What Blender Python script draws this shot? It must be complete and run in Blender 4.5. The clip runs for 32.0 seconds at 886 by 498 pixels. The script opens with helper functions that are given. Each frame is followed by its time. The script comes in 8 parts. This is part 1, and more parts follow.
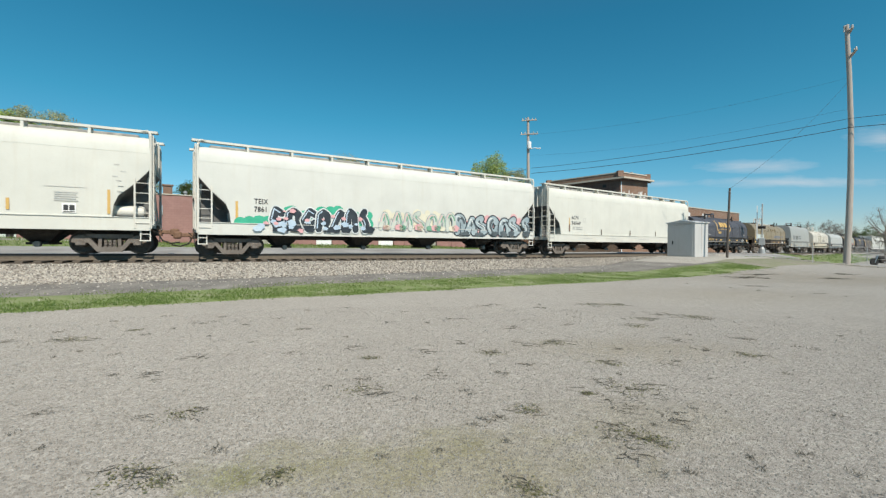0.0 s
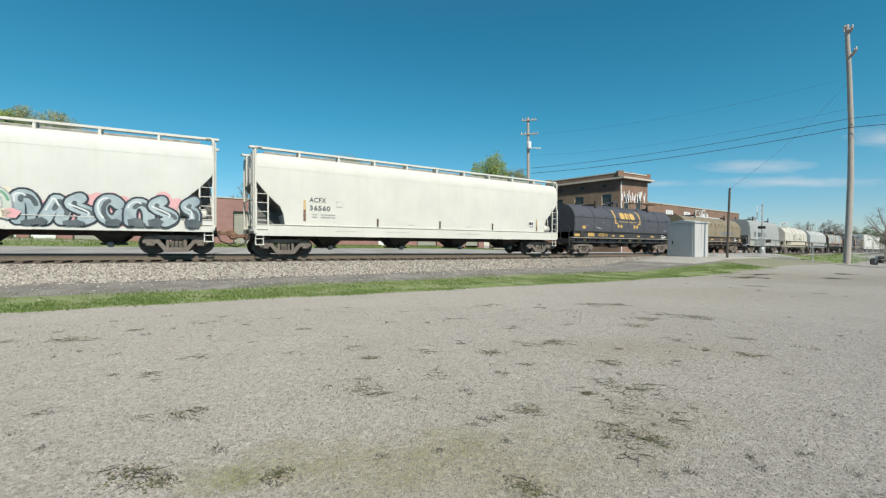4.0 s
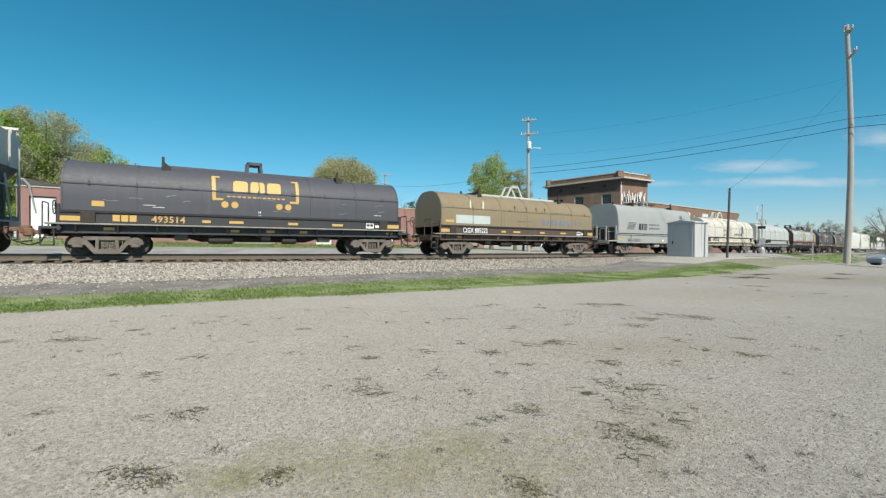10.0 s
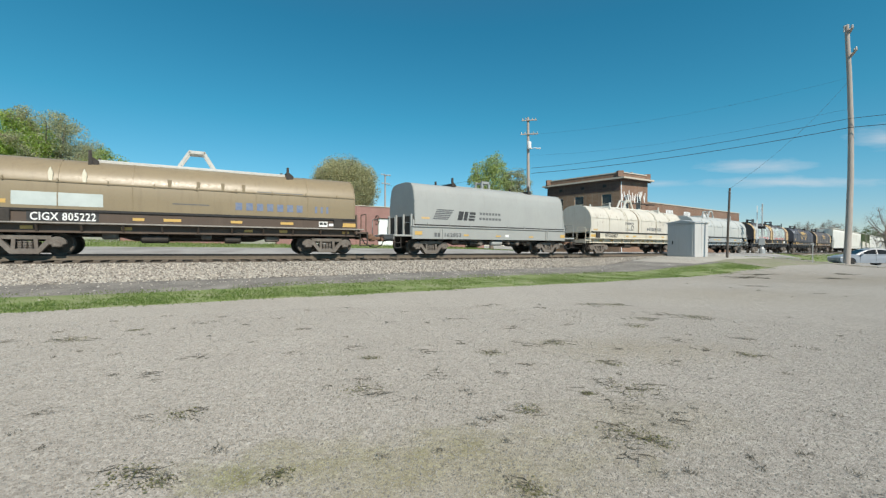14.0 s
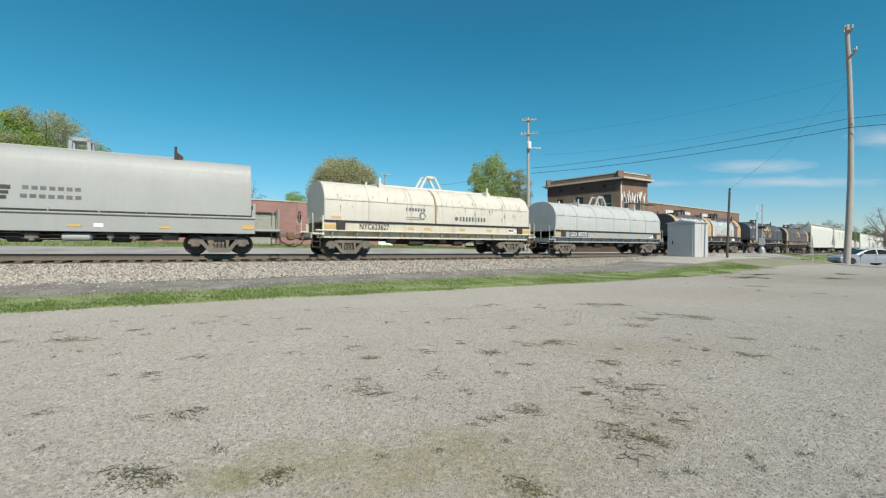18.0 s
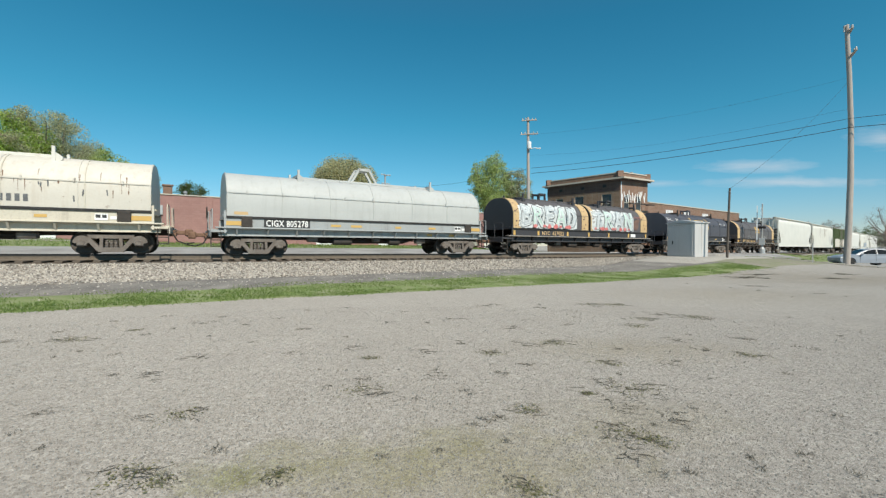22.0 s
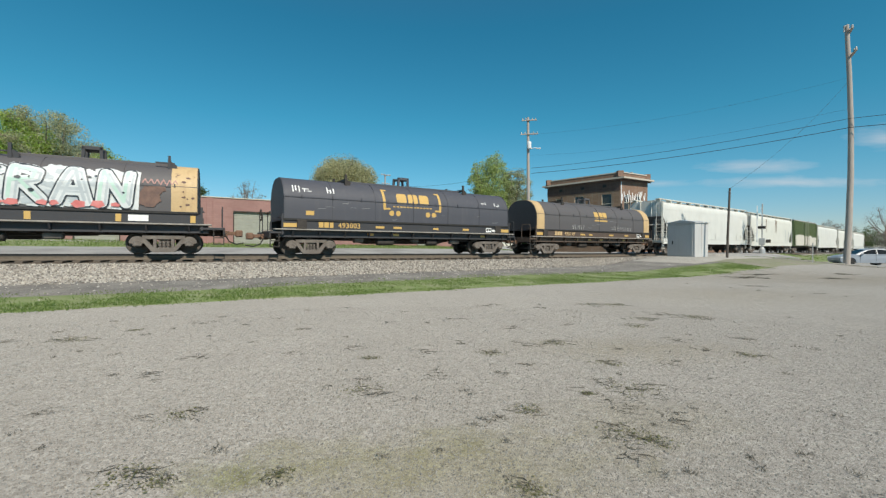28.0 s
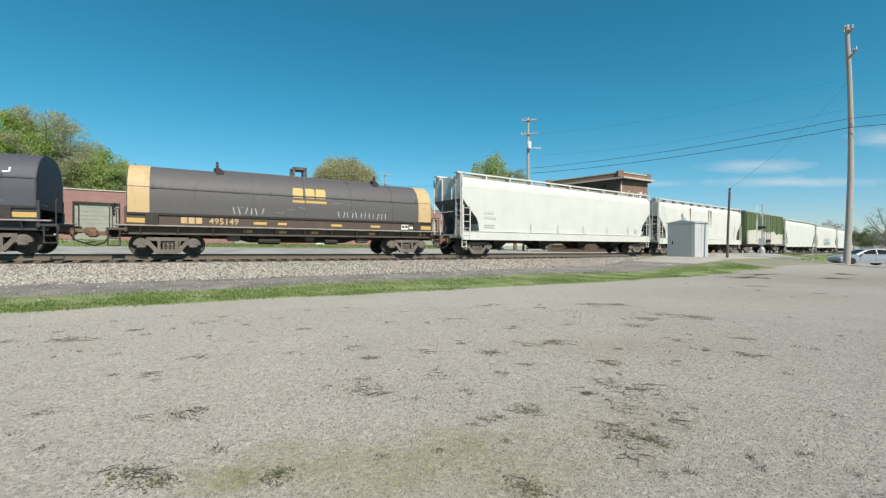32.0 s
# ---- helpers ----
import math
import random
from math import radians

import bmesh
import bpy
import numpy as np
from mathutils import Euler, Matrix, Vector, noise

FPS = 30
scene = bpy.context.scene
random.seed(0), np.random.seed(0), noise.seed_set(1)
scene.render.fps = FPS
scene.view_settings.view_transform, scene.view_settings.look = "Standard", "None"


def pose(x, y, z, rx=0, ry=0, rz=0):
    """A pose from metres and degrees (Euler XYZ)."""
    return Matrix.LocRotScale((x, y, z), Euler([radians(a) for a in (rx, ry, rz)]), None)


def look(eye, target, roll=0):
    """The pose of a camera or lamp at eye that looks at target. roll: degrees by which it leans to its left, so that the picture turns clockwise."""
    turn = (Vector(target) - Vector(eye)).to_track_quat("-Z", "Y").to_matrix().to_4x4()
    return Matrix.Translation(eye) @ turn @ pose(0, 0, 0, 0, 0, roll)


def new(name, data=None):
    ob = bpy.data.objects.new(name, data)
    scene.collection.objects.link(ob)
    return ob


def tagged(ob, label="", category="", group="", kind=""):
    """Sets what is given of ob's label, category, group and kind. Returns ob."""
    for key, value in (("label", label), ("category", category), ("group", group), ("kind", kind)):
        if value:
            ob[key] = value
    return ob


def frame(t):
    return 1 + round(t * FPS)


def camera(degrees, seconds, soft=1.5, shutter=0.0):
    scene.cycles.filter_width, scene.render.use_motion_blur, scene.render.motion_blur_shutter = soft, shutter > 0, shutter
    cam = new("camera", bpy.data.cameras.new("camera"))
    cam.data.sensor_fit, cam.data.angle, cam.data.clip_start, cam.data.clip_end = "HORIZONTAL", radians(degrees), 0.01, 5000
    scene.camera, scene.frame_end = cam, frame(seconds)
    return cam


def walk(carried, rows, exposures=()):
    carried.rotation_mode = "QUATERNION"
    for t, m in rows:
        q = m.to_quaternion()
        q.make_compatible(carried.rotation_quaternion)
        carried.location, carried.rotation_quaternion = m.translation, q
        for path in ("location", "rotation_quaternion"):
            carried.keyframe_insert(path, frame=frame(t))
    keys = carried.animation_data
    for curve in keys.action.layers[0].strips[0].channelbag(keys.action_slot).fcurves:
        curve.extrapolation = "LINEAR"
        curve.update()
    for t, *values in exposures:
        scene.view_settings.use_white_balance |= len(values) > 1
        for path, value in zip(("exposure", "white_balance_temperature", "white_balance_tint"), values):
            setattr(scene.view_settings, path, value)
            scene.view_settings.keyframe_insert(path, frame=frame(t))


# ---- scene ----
CAM_Z = 1.35
cam = camera(92.0, 32.0, soft=1.3, shutter=0.12)
eye = pose(0, 0, CAM_Z, 90 - 0.459, 0, 0) @ pose(0, 0, 0, 0, 0, 0.204)
walk(cam, [(0.0, eye), (32.0, eye)],
     exposures=[(0.0, 0.11), (3.0, 0.12), (6.0, 0.19), (9.0, 0.19), (10.5, 0.25), (12.0, 0.34), (13.0, 0.25), (14.0, 0.17), (17.0, 0.17), (20.0, 0.17), (23.0, 0.13), (25.0, 0.14), (28.0, 0.04), (31.0, 0.17), (32.0, 0.23)])

# ---- world, sun ----
SUN_EL, SUN_AZ = 46.0, 154.0          # elevation; compass angle from +y towards +x
world = bpy.data.worlds.new("world")
scene.world = world
world.use_nodes = True
wn, wl = world.node_tree.nodes, world.node_tree.links
wn.clear()
sky = wn.new("ShaderNodeTexSky")
sky.sky_type = "NISHITA"
sky.sun_disc = False
sky.sun_elevation, sky.sun_rotation = radians(SUN_EL), radians(SUN_AZ)
sky.air_density, sky.dust_density, sky.ozone_density = 1.0, 0.0, 1.0
# thin cirrus wisps low in the sky: u, v are the slopes of a direction to the right and up
wc = wn.new("ShaderNodeTexCoord")
wsep = wn.new("ShaderNodeSeparateXYZ")
wl.new(wc.outputs["Generated"], wsep.inputs[0])


def sky_math(op, a, b=None):
    m = wn.new("ShaderNodeMath")
    m.operation = op
    for i, v in enumerate((a, b)):
        if isinstance(v, (int, float)):
            m.inputs[i].default_value = v
        elif v is not None:
            wl.new(v, m.inputs[i])
    return m.outputs[0]


ahead = sky_math("MAXIMUM", wsep.outputs["Y"], 0.05)
sky_u, sky_v = sky_math("DIVIDE", wsep.outputs["X"], ahead), sky_math("DIVIDE", wsep.outputs["Z"], ahead)
wcom = wn.new("ShaderNodeCombineXYZ")
wl.new(sky_math("MULTIPLY", sky_u, 7.0), wcom.inputs[0])
wl.new(sky_math("ADD", sky_math("MULTIPLY", sky_v, 38.0), sky_math("MULTIPLY", sky_u, -1.5)), wcom.inputs[1])
wno = wn.new("ShaderNodeTexNoise")
wno.inputs["Scale"].default_value, wno.inputs["Detail"].default_value, wno.inputs["Roughness"].default_value, wno.inputs["Distortion"].default_value = 1.0, 8, 0.6, 0.4
wl.new(wcom.outputs[0], wno.inputs["Vector"])
cover = None
for u0, v0, ru, rv, thick in ((0.73, 0.189, 0.19, 0.020, 0.8), (0.80, 0.150, 0.30, 0.017, 0.85), (1.03, 0.255, 0.11, 0.034, 0.75), (0.50, 0.147, 0.12, 0.010, 0.45), (1.5, 0.2, 0.3, 0.03, 0.6)):
    du = sky_math("DIVIDE", sky_math("SUBTRACT", sky_u, u0), ru)
    dv = sky_math("DIVIDE", sky_math("SUBTRACT", sky_v, v0), rv)
    far_off = sky_math("SQRT", sky_math("ADD", sky_math("MULTIPLY", du, du), sky_math("MULTIPLY", dv, dv)))
    soft_edge = sky_math("SUBTRACT", sky_math("ADD", sky_math("SUBTRACT", 0.85, far_off), sky_math("MULTIPLY", wno.outputs["Fac"], 1.5)), 0.72)
    body_ = sky_math("MULTIPLY", sky_math("MINIMUM", sky_math("MAXIMUM", soft_edge, 0.0), 1.0), thick * 0.68)
    cover = body_ if cover is None else sky_math("MAXIMUM", cover, body_)
wmix = wn.new("ShaderNodeMixRGB")
wmix.inputs[2].default_value = (7.0, 7.2, 7.5, 1)
wl.new(cover, wmix.inputs[0])
wtint = wn.new("ShaderNodeMixRGB")
wtint.blend_type = "MULTIPLY"
wtint.inputs[0].default_value = 1.0
wgrad = wn.new("ShaderNodeValToRGB")       # bluer towards the zenith, paler at the horizon
for pos, col in ((0.05, (0.60, 0.80, 0.99)), (0.15, (0.40, 0.90, 1.01)), (0.27, (0.25, 0.95, 1.01)), (0.45, (0.19, 0.95, 1.01))):
    we = wgrad.color_ramp.elements.new(pos)
    we.color = (*col, 1)
wgrad.color_ramp.elements[0].color = (0.68, 0.77, 0.97, 1)
wgrad.color_ramp.elements[-1].position, wgrad.color_ramp.elements[-1].color = 0.75, (0.5, 0.97, 1.05, 1)
wl.new(wsep.outputs["Z"], wgrad.inputs[0])
wl.new(wgrad.outputs[0], wtint.inputs[2])
wl.new(sky.outputs[0], wtint.inputs[1])
wl.new(wtint.outputs[0], wmix.inputs[1])
wbg = wn.new("ShaderNodeBackground")
wbg.inputs["Strength"].default_value = 0.093
wl.new(wmix.outputs[0], wbg.inputs["Color"])
wo = wn.new("ShaderNodeOutputWorld")
wl.new(wbg.outputs[0], wo.inputs[0])

sun = new("sun", bpy.data.lights.new("sun", "SUN"))
sun.data.energy, sun.data.angle, sun.data.color = 5.0, radians(0.53), (1.0, 0.925, 0.80)
az, el = radians(SUN_AZ), radians(SUN_EL)
SUN_DIR = Vector((math.sin(az) * math.cos(el), math.cos(az) * math.cos(el), math.sin(el)))
sun.matrix_world = look(SUN_DIR * 80, (0, 0, 0))

# ---- the track's line: arc length s, heading from the camera's axis ----
KNOT_S = np.array([-40.0, -15, 0, 15, 35, 70, 130, 220, 420])
KNOT_A = np.radians([63.0, 61.2, 56.1, 55.2, 52.36, 50.1, 49.86, 49.0, 48.47])
KNOT_V = np.array([4.393, 4.608, 4.437, 4.935, 4.996, 5.502, 5.163])   # train's speed, evenly over the clip
TRACK_D, RAIL_Z, GRADE = 25.45, CAM_Z - 0.49, -0.0059


def spline(x, xk, yk):
    n, h = len(xk), np.diff(xk)
    a, b = np.eye(n), np.zeros(n)
    for i in range(1, n - 1):
        a[i, i - 1:i + 2] = h[i - 1], 2 * (h[i - 1] + h[i]), h[i]
        b[i] = 6 * ((yk[i + 1] - yk[i]) / h[i] - (yk[i] - yk[i - 1]) / h[i - 1])
    m = np.linalg.solve(a, b)
    x = np.clip(x, xk[0], xk[-1])
    i = np.clip(np.searchsorted(xk, x) - 1, 0, n - 2)
    p, q = xk[i + 1] - x, x - xk[i]
    return (m[i] * p ** 3 + m[i + 1] * q ** 3) / 6 / h[i] + (yk[i] / h[i] - m[i] * h[i] / 6) * p + (yk[i + 1] / h[i] - m[i + 1] * h[i] / 6) * q


LINE_S = np.arange(-260, 520, 0.25)
LINE_A = spline(LINE_S, KNOT_S, KNOT_A)
zero = int(np.argmin(abs(LINE_S)))


def running(v, step):
    return np.concatenate([[0], np.cumsum((v[1:] + v[:-1]) / 2 * step)])


LINE_X = running(np.sin(LINE_A), 0.25)
LINE_Y = running(np.cos(LINE_A), 0.25)
LINE_X, LINE_Y = LINE_X - LINE_X[zero], LINE_Y - LINE_Y[zero] + TRACK_D
GONE_T = np.linspace(0, 32, 641)
GONE = running(spline(GONE_T, np.linspace(0, 32, 7), KNOT_V), 0.05)


def gone(t):
    return float(np.interp(t, GONE_T, GONE))


def rail_z(s):
    return RAIL_Z + GRADE * np.clip(s, -60, 320)


def on_track(s, q=0.0):
    """World x, y at arc length s and q metres to the camera's side."""
    a = np.interp(s, LINE_S, LINE_A)
    return np.interp(s, LINE_S, LINE_X) + q * np.cos(a), np.interp(s, LINE_S, LINE_Y) - q * np.sin(a)


def track_pose(s, half=0.0):
    """The pose of a car whose bogies stand at s - half and s + half."""
    x0, y0 = on_track(s - half)
    x1, y1 = on_track(s + half + 0.001)
    return pose(float(x0 + x1) / 2, float(y0 + y1) / 2, float(rail_z(s)), 0, 0, math.degrees(math.atan2(y1 - y0, x1 - x0)))


def to_track(x, y):
    """s and q of world points, arrays."""
    x, y = np.asarray(x, float).ravel(), np.asarray(y, float).ravel()
    k = slice(0, None, 4)
    lx, ly, ls, la = LINE_X[k], LINE_Y[k], LINE_S[k], LINE_A[k]
    s, q = np.empty(len(x)), np.empty(len(x))
    for i in range(0, len(x), 4000):
        xx, yy = x[i:i + 4000], y[i:i + 4000]
        j = ((xx[:, None] - lx) ** 2 + (yy[:, None] - ly) ** 2).argmin(1)
        dx, dy = xx - lx[j], yy - ly[j]
        s[i:i + 4000] = ls[j] + dx * np.sin(la[j]) + dy * np.cos(la[j])
        q[i:i + 4000] = dx * np.cos(la[j]) - dy * np.sin(la[j])
    return s, q


def step(x, a, b):
    t = np.clip((x - a) / (b - a), 0, 1)
    return t * t * (3 - 2 * t)


def height_sq(s, q):
    s, q = np.asarray(s, float), np.asarray(q, float)
    r = rail_z(s)
    crossing = step(s, 22, 27) * (1 - step(s, 42, 50))
    rise = 0.62 * (1 - step(s, 19, 31)) * step(s, 5, 15) * (1 - step(q, 8.5, 15.5))
    lot = np.maximum(0.14 * (1 - step(q, 5.0, 9.5)), rise) - 0.40 * step(s, 24, 42) * step(q, 5.0, 9.0)
    near = np.where(q < 1.45, r - 0.35, r - 0.35 + (lot - r + 0.35) * np.clip((q - 1.45) / 3.6, 0, 1) ** 1.15)
    near = near + (r - 0.05 - near) * crossing * (1 - step(q, 3, 9)) * step(q, 1.0, 1.4)
    bank = (0.35 * step(-q, 5, 11.5) + 0.25 * step(-q, 11.5, 18) + 0.3 * step(-q, 11.5, 17) * (1 - step(s, -28, -10))) * (1 - step(s, 8, 26))
    far = np.where(q > -1.45, r - 0.31, r - 0.31 + np.clip((-q - 1.45) / 2.5, 0, 1) * 0.19 + bank)
    far = far + (r - 0.05 - far) * crossing * (1 - step(-q, 6, 14)) * step(-q, 1.0, 1.4)
    h = np.where(q >= 0, near, far)
    return h * (1 - step(abs(q), 90, 260))


def height(x, y):
    s, q = to_track([x], [y])
    return float(height_sq(s, q)[0])


# ---- materials ----
def nodes_of(name):
    m = bpy.data.materials.new(name)
    m.use_nodes = True
    n = m.node_tree.nodes
    return m, n, m.node_tree.links, n["Principled BSDF"]


def noise_node(n, l, scale, detail=5.0, rough=0.55, stretch=(1, 1, 1), space="Object", warp=0.0):
    tc = n.new("ShaderNodeTexCoord")
    mp = n.new("ShaderNodeMapping")
    mp.inputs["Scale"].default_value = stretch
    l.new(tc.outputs[space], mp.inputs[0])
    no = n.new("ShaderNodeTexNoise")
    no.inputs["Scale"].default_value, no.inputs["Detail"].default_value, no.inputs["Roughness"].default_value = scale, detail, rough
    no.inputs["Distortion"].default_value = warp
    l.new(mp.outputs[0], no.inputs["Vector"])
    return no


def ramp(n, l, src, stops):
    r = n.new("ShaderNodeValToRGB")
    el = r.color_ramp.elements
    while len(el) < len(stops):
        el.new(0.5)
    for e, (p, c) in zip(el, stops):
        e.position = p
        e.color = (*c, 1) if not isinstance(c, (int, float)) else (c, c, c, 1)
    l.new(src, r.inputs[0])
    return r.outputs[0]


def mix(n, l, fac, a, b, mode="MIX"):
    m = n.new("ShaderNodeMixRGB")
    m.blend_type = mode
    for i, v in enumerate((fac, a, b)):
        if isinstance(v, (int, float)):
            m.inputs[i].default_value = v if i == 0 else (v, v, v, 1)
        elif isinstance(v, tuple):
            m.inputs[i].default_value = (*v, 1)
        else:
            l.new(v, m.inputs[i])
    return m.outputs[0]


def bump(n, l, bsdf, src, strength=0.3, dist=0.02):
    b = n.new("ShaderNodeBump")
    b.inputs["Strength"].default_value, b.inputs["Distance"].default_value = strength, dist
    l.new(src, b.inputs["Height"])
    l.new(b.outputs[0], bsdf.inputs["Normal"])


def paint(name, col, grime=(0.12, 0.09, 0.06), amount=0.35, rough=0.5, streak=True, spots=0.0, rust=(0.16, 0.07, 0.03)):
    """Weathered vehicle paint: broad fading, streaks that run down, rust spots."""
    m, n, l, b = nodes_of(name)
    fade = noise_node(n, l, 0.7, 4, 0.6)
    c = mix(n, l, ramp(n, l, fade.outputs["Fac"], [(0.3, 0.0), (0.75, 0.5)]), col, tuple(min(1, v * 0.72 + 0.02) for v in col))
    if streak:
        st = noise_node(n, l, 2.2, 6, 0.65, (2.0, 2.0, 0.16))
        c = mix(n, l, ramp(n, l, st.outputs["Fac"], [(0.52, 0.0), (0.85, amount)]), c, grime)
    fine = noise_node(n, l, 14, 8, 0.7)
    c = mix(n, l, ramp(n, l, fine.outputs["Fac"], [(0.5, 0.0), (0.8, amount * 0.5)]), c, grime)
    if spots:
        sp = noise_node(n, l, 3.3, 9, 0.75)
        c = mix(n, l, ramp(n, l, sp.outputs["Fac"], [(0.62, 0.0), (0.68, spots)]), c, rust)
    l.new(c, b.inputs["Base Color"])
    l.new(ramp(n, l, fine.outputs["Fac"], [(0.3, rough - 0.08), (0.8, min(1, rough + 0.25))]), b.inputs["Roughness"])
    bump(n, l, b, fade.outputs["Fac"], 0.12, 0.03)
    return m


def mottled(name, a, b_, scale, rough=0.9, detail=8.0, bump_s=0.4, bump_d=0.02, metal=0.0, c_=None, scale2=None, stretch=(1, 1, 1), space="Object"):
    m, n, l, b = nodes_of(name)
    no = noise_node(n, l, scale, detail, 0.65, stretch, space)
    c = mix(n, l, ramp(n, l, no.outputs["Fac"], [(0.3, 0.0), (0.7, 1.0)]), a, b_)
    if c_:
        n2 = noise_node(n, l, scale2 or scale * 0.12, 5, 0.6, (1, 1, 1), space)
        c = mix(n, l, ramp(n, l, n2.outputs["Fac"], [(0.42, 0.0), (0.68, 0.85)]), c, c_)
    l.new(c, b.inputs["Base Color"])
    b.inputs["Roughness"].default_value, b.inputs["Metallic"].default_value = rough, metal
    if bump_s:
        bump(n, l, b, no.outputs["Fac"], bump_s, bump_d)
    return m

STEEL_DARK = mottled("dark steel", (0.022, 0.02, 0.018), (0.06, 0.05, 0.042), 6, 0.8, c_=(0.036, 0.03, 0.025))
TRUCK_MAT = mottled("dusty cast iron", (0.12, 0.105, 0.092), (0.21, 0.185, 0.16), 5, 0.85, c_=(0.1, 0.08, 0.065), scale2=1.5)
WHEEL_MAT = mottled("rusty wheel steel", (0.055, 0.048, 0.042), (0.11, 0.095, 0.08), 7, 0.75)
BLACK = mottled("black rubber", (0.012, 0.012, 0.012), (0.03, 0.028, 0.026), 9, 0.7)
WHITE_CAR = paint("cream white car paint", (0.61, 0.61, 0.555), (0.45, 0.37, 0.26), 0.22, 0.68)
WHITE_CAR_B = paint("white car paint", (0.605, 0.61, 0.57), (0.45, 0.37, 0.26), 0.2, 0.68)
WHITE_TRIM = paint("white steel trim", (0.64, 0.63, 0.57), (0.25, 0.18, 0.12), 0.4, 0.55)
ROOF_GREY = mottled("hopper roof grey", (0.18, 0.18, 0.17), (0.4, 0.39, 0.36), 3, 0.8)
HOOD_BLACK = paint("faded dark blue hood", (0.064, 0.066, 0.08), (0.12, 0.112, 0.115), 0.5, 0.56)
HOOD_BLACK_B = paint("faded charcoal hood", (0.092, 0.086, 0.088), (0.13, 0.115, 0.105), 0.5, 0.58)
HOOD_TAN = paint("tan hood paint", (0.26, 0.205, 0.125), (0.15, 0.11, 0.07), 0.55, 0.36)
HOOD_GREY = paint("light grey hood paint", (0.335, 0.345, 0.333), (0.25, 0.24, 0.21), 0.35, 0.5)
HOOD_GREY_B = paint("pale grey hood paint", (0.45, 0.465, 0.45), (0.24, 0.23, 0.205), 0.4, 0.5)
HOOD_WHITE = paint("cream hood paint", (0.585, 0.555, 0.485), (0.34, 0.25, 0.15), 0.5, 0.5, spots=0.6)
FLANGE = mottled("dusty grey steel edge", (0.2, 0.185, 0.165), (0.34, 0.315, 0.28), 5, 0.8)
# dark grey stands for shade on the white undersides of hopper ends
SLOPE_SHADE = mottled("slope sheet darkened for shade", (0.09, 0.09, 0.088), (0.15, 0.15, 0.145), 3, 0.8)
BODY_BLACK = paint("black underframe paint", (0.036, 0.037, 0.042), (0.07, 0.056, 0.046), 0.45, 0.6)
BODY_BROWN = paint("brown underframe paint", (0.085, 0.06, 0.045), (0.16, 0.12, 0.09), 0.4, 0.7)
BODY_CREAM = paint("dirty cream underframe", (0.58, 0.54, 0.44), (0.12, 0.08, 0.05), 0.6, 0.6)
BODY_GREY = paint("dirty grey underframe", (0.34, 0.36, 0.36), (0.12, 0.1, 0.08), 0.5, 0.6)
YELLOW = paint("worn yellow paint", (0.58, 0.37, 0.11), (0.3, 0.18, 0.06), 0.3, 0.5, streak=False)
YELLOW_B = paint("pale yellow paint", (0.56, 0.395, 0.20), (0.26, 0.15, 0.08), 0.75, 0.55, spots=0.8)
INK = mottled("black stencil paint", (0.02, 0.02, 0.022), (0.05, 0.05, 0.05), 8, 0.6, bump_s=0)
INK_WHITE = mottled("white stencil paint", (0.7, 0.7, 0.68), (0.82, 0.82, 0.8), 8, 0.6, bump_s=0)
INK_GREY = mottled("faint grey stencil paint", (0.42, 0.42, 0.4), (0.55, 0.54, 0.5), 8, 0.6, bump_s=0)
INK_DARKGREY = mottled("dark grey stencil paint", (0.08, 0.085, 0.09), (0.14, 0.145, 0.15), 8, 0.6, bump_s=0)
INK_BLUE = mottled("faded blue stencil paint", (0.10, 0.15, 0.28), (0.2, 0.22, 0.26), 8, 0.6, bump_s=0)
GREEN_CAR = paint("faded green boxcar paint", (0.105, 0.15, 0.06), (0.2, 0.17, 0.1), 0.5, 0.6)
PALE_TAG = paint("pale sprayed paint", (0.56, 0.53, 0.46), (0.3, 0.25, 0.2), 0.6, 0.6)


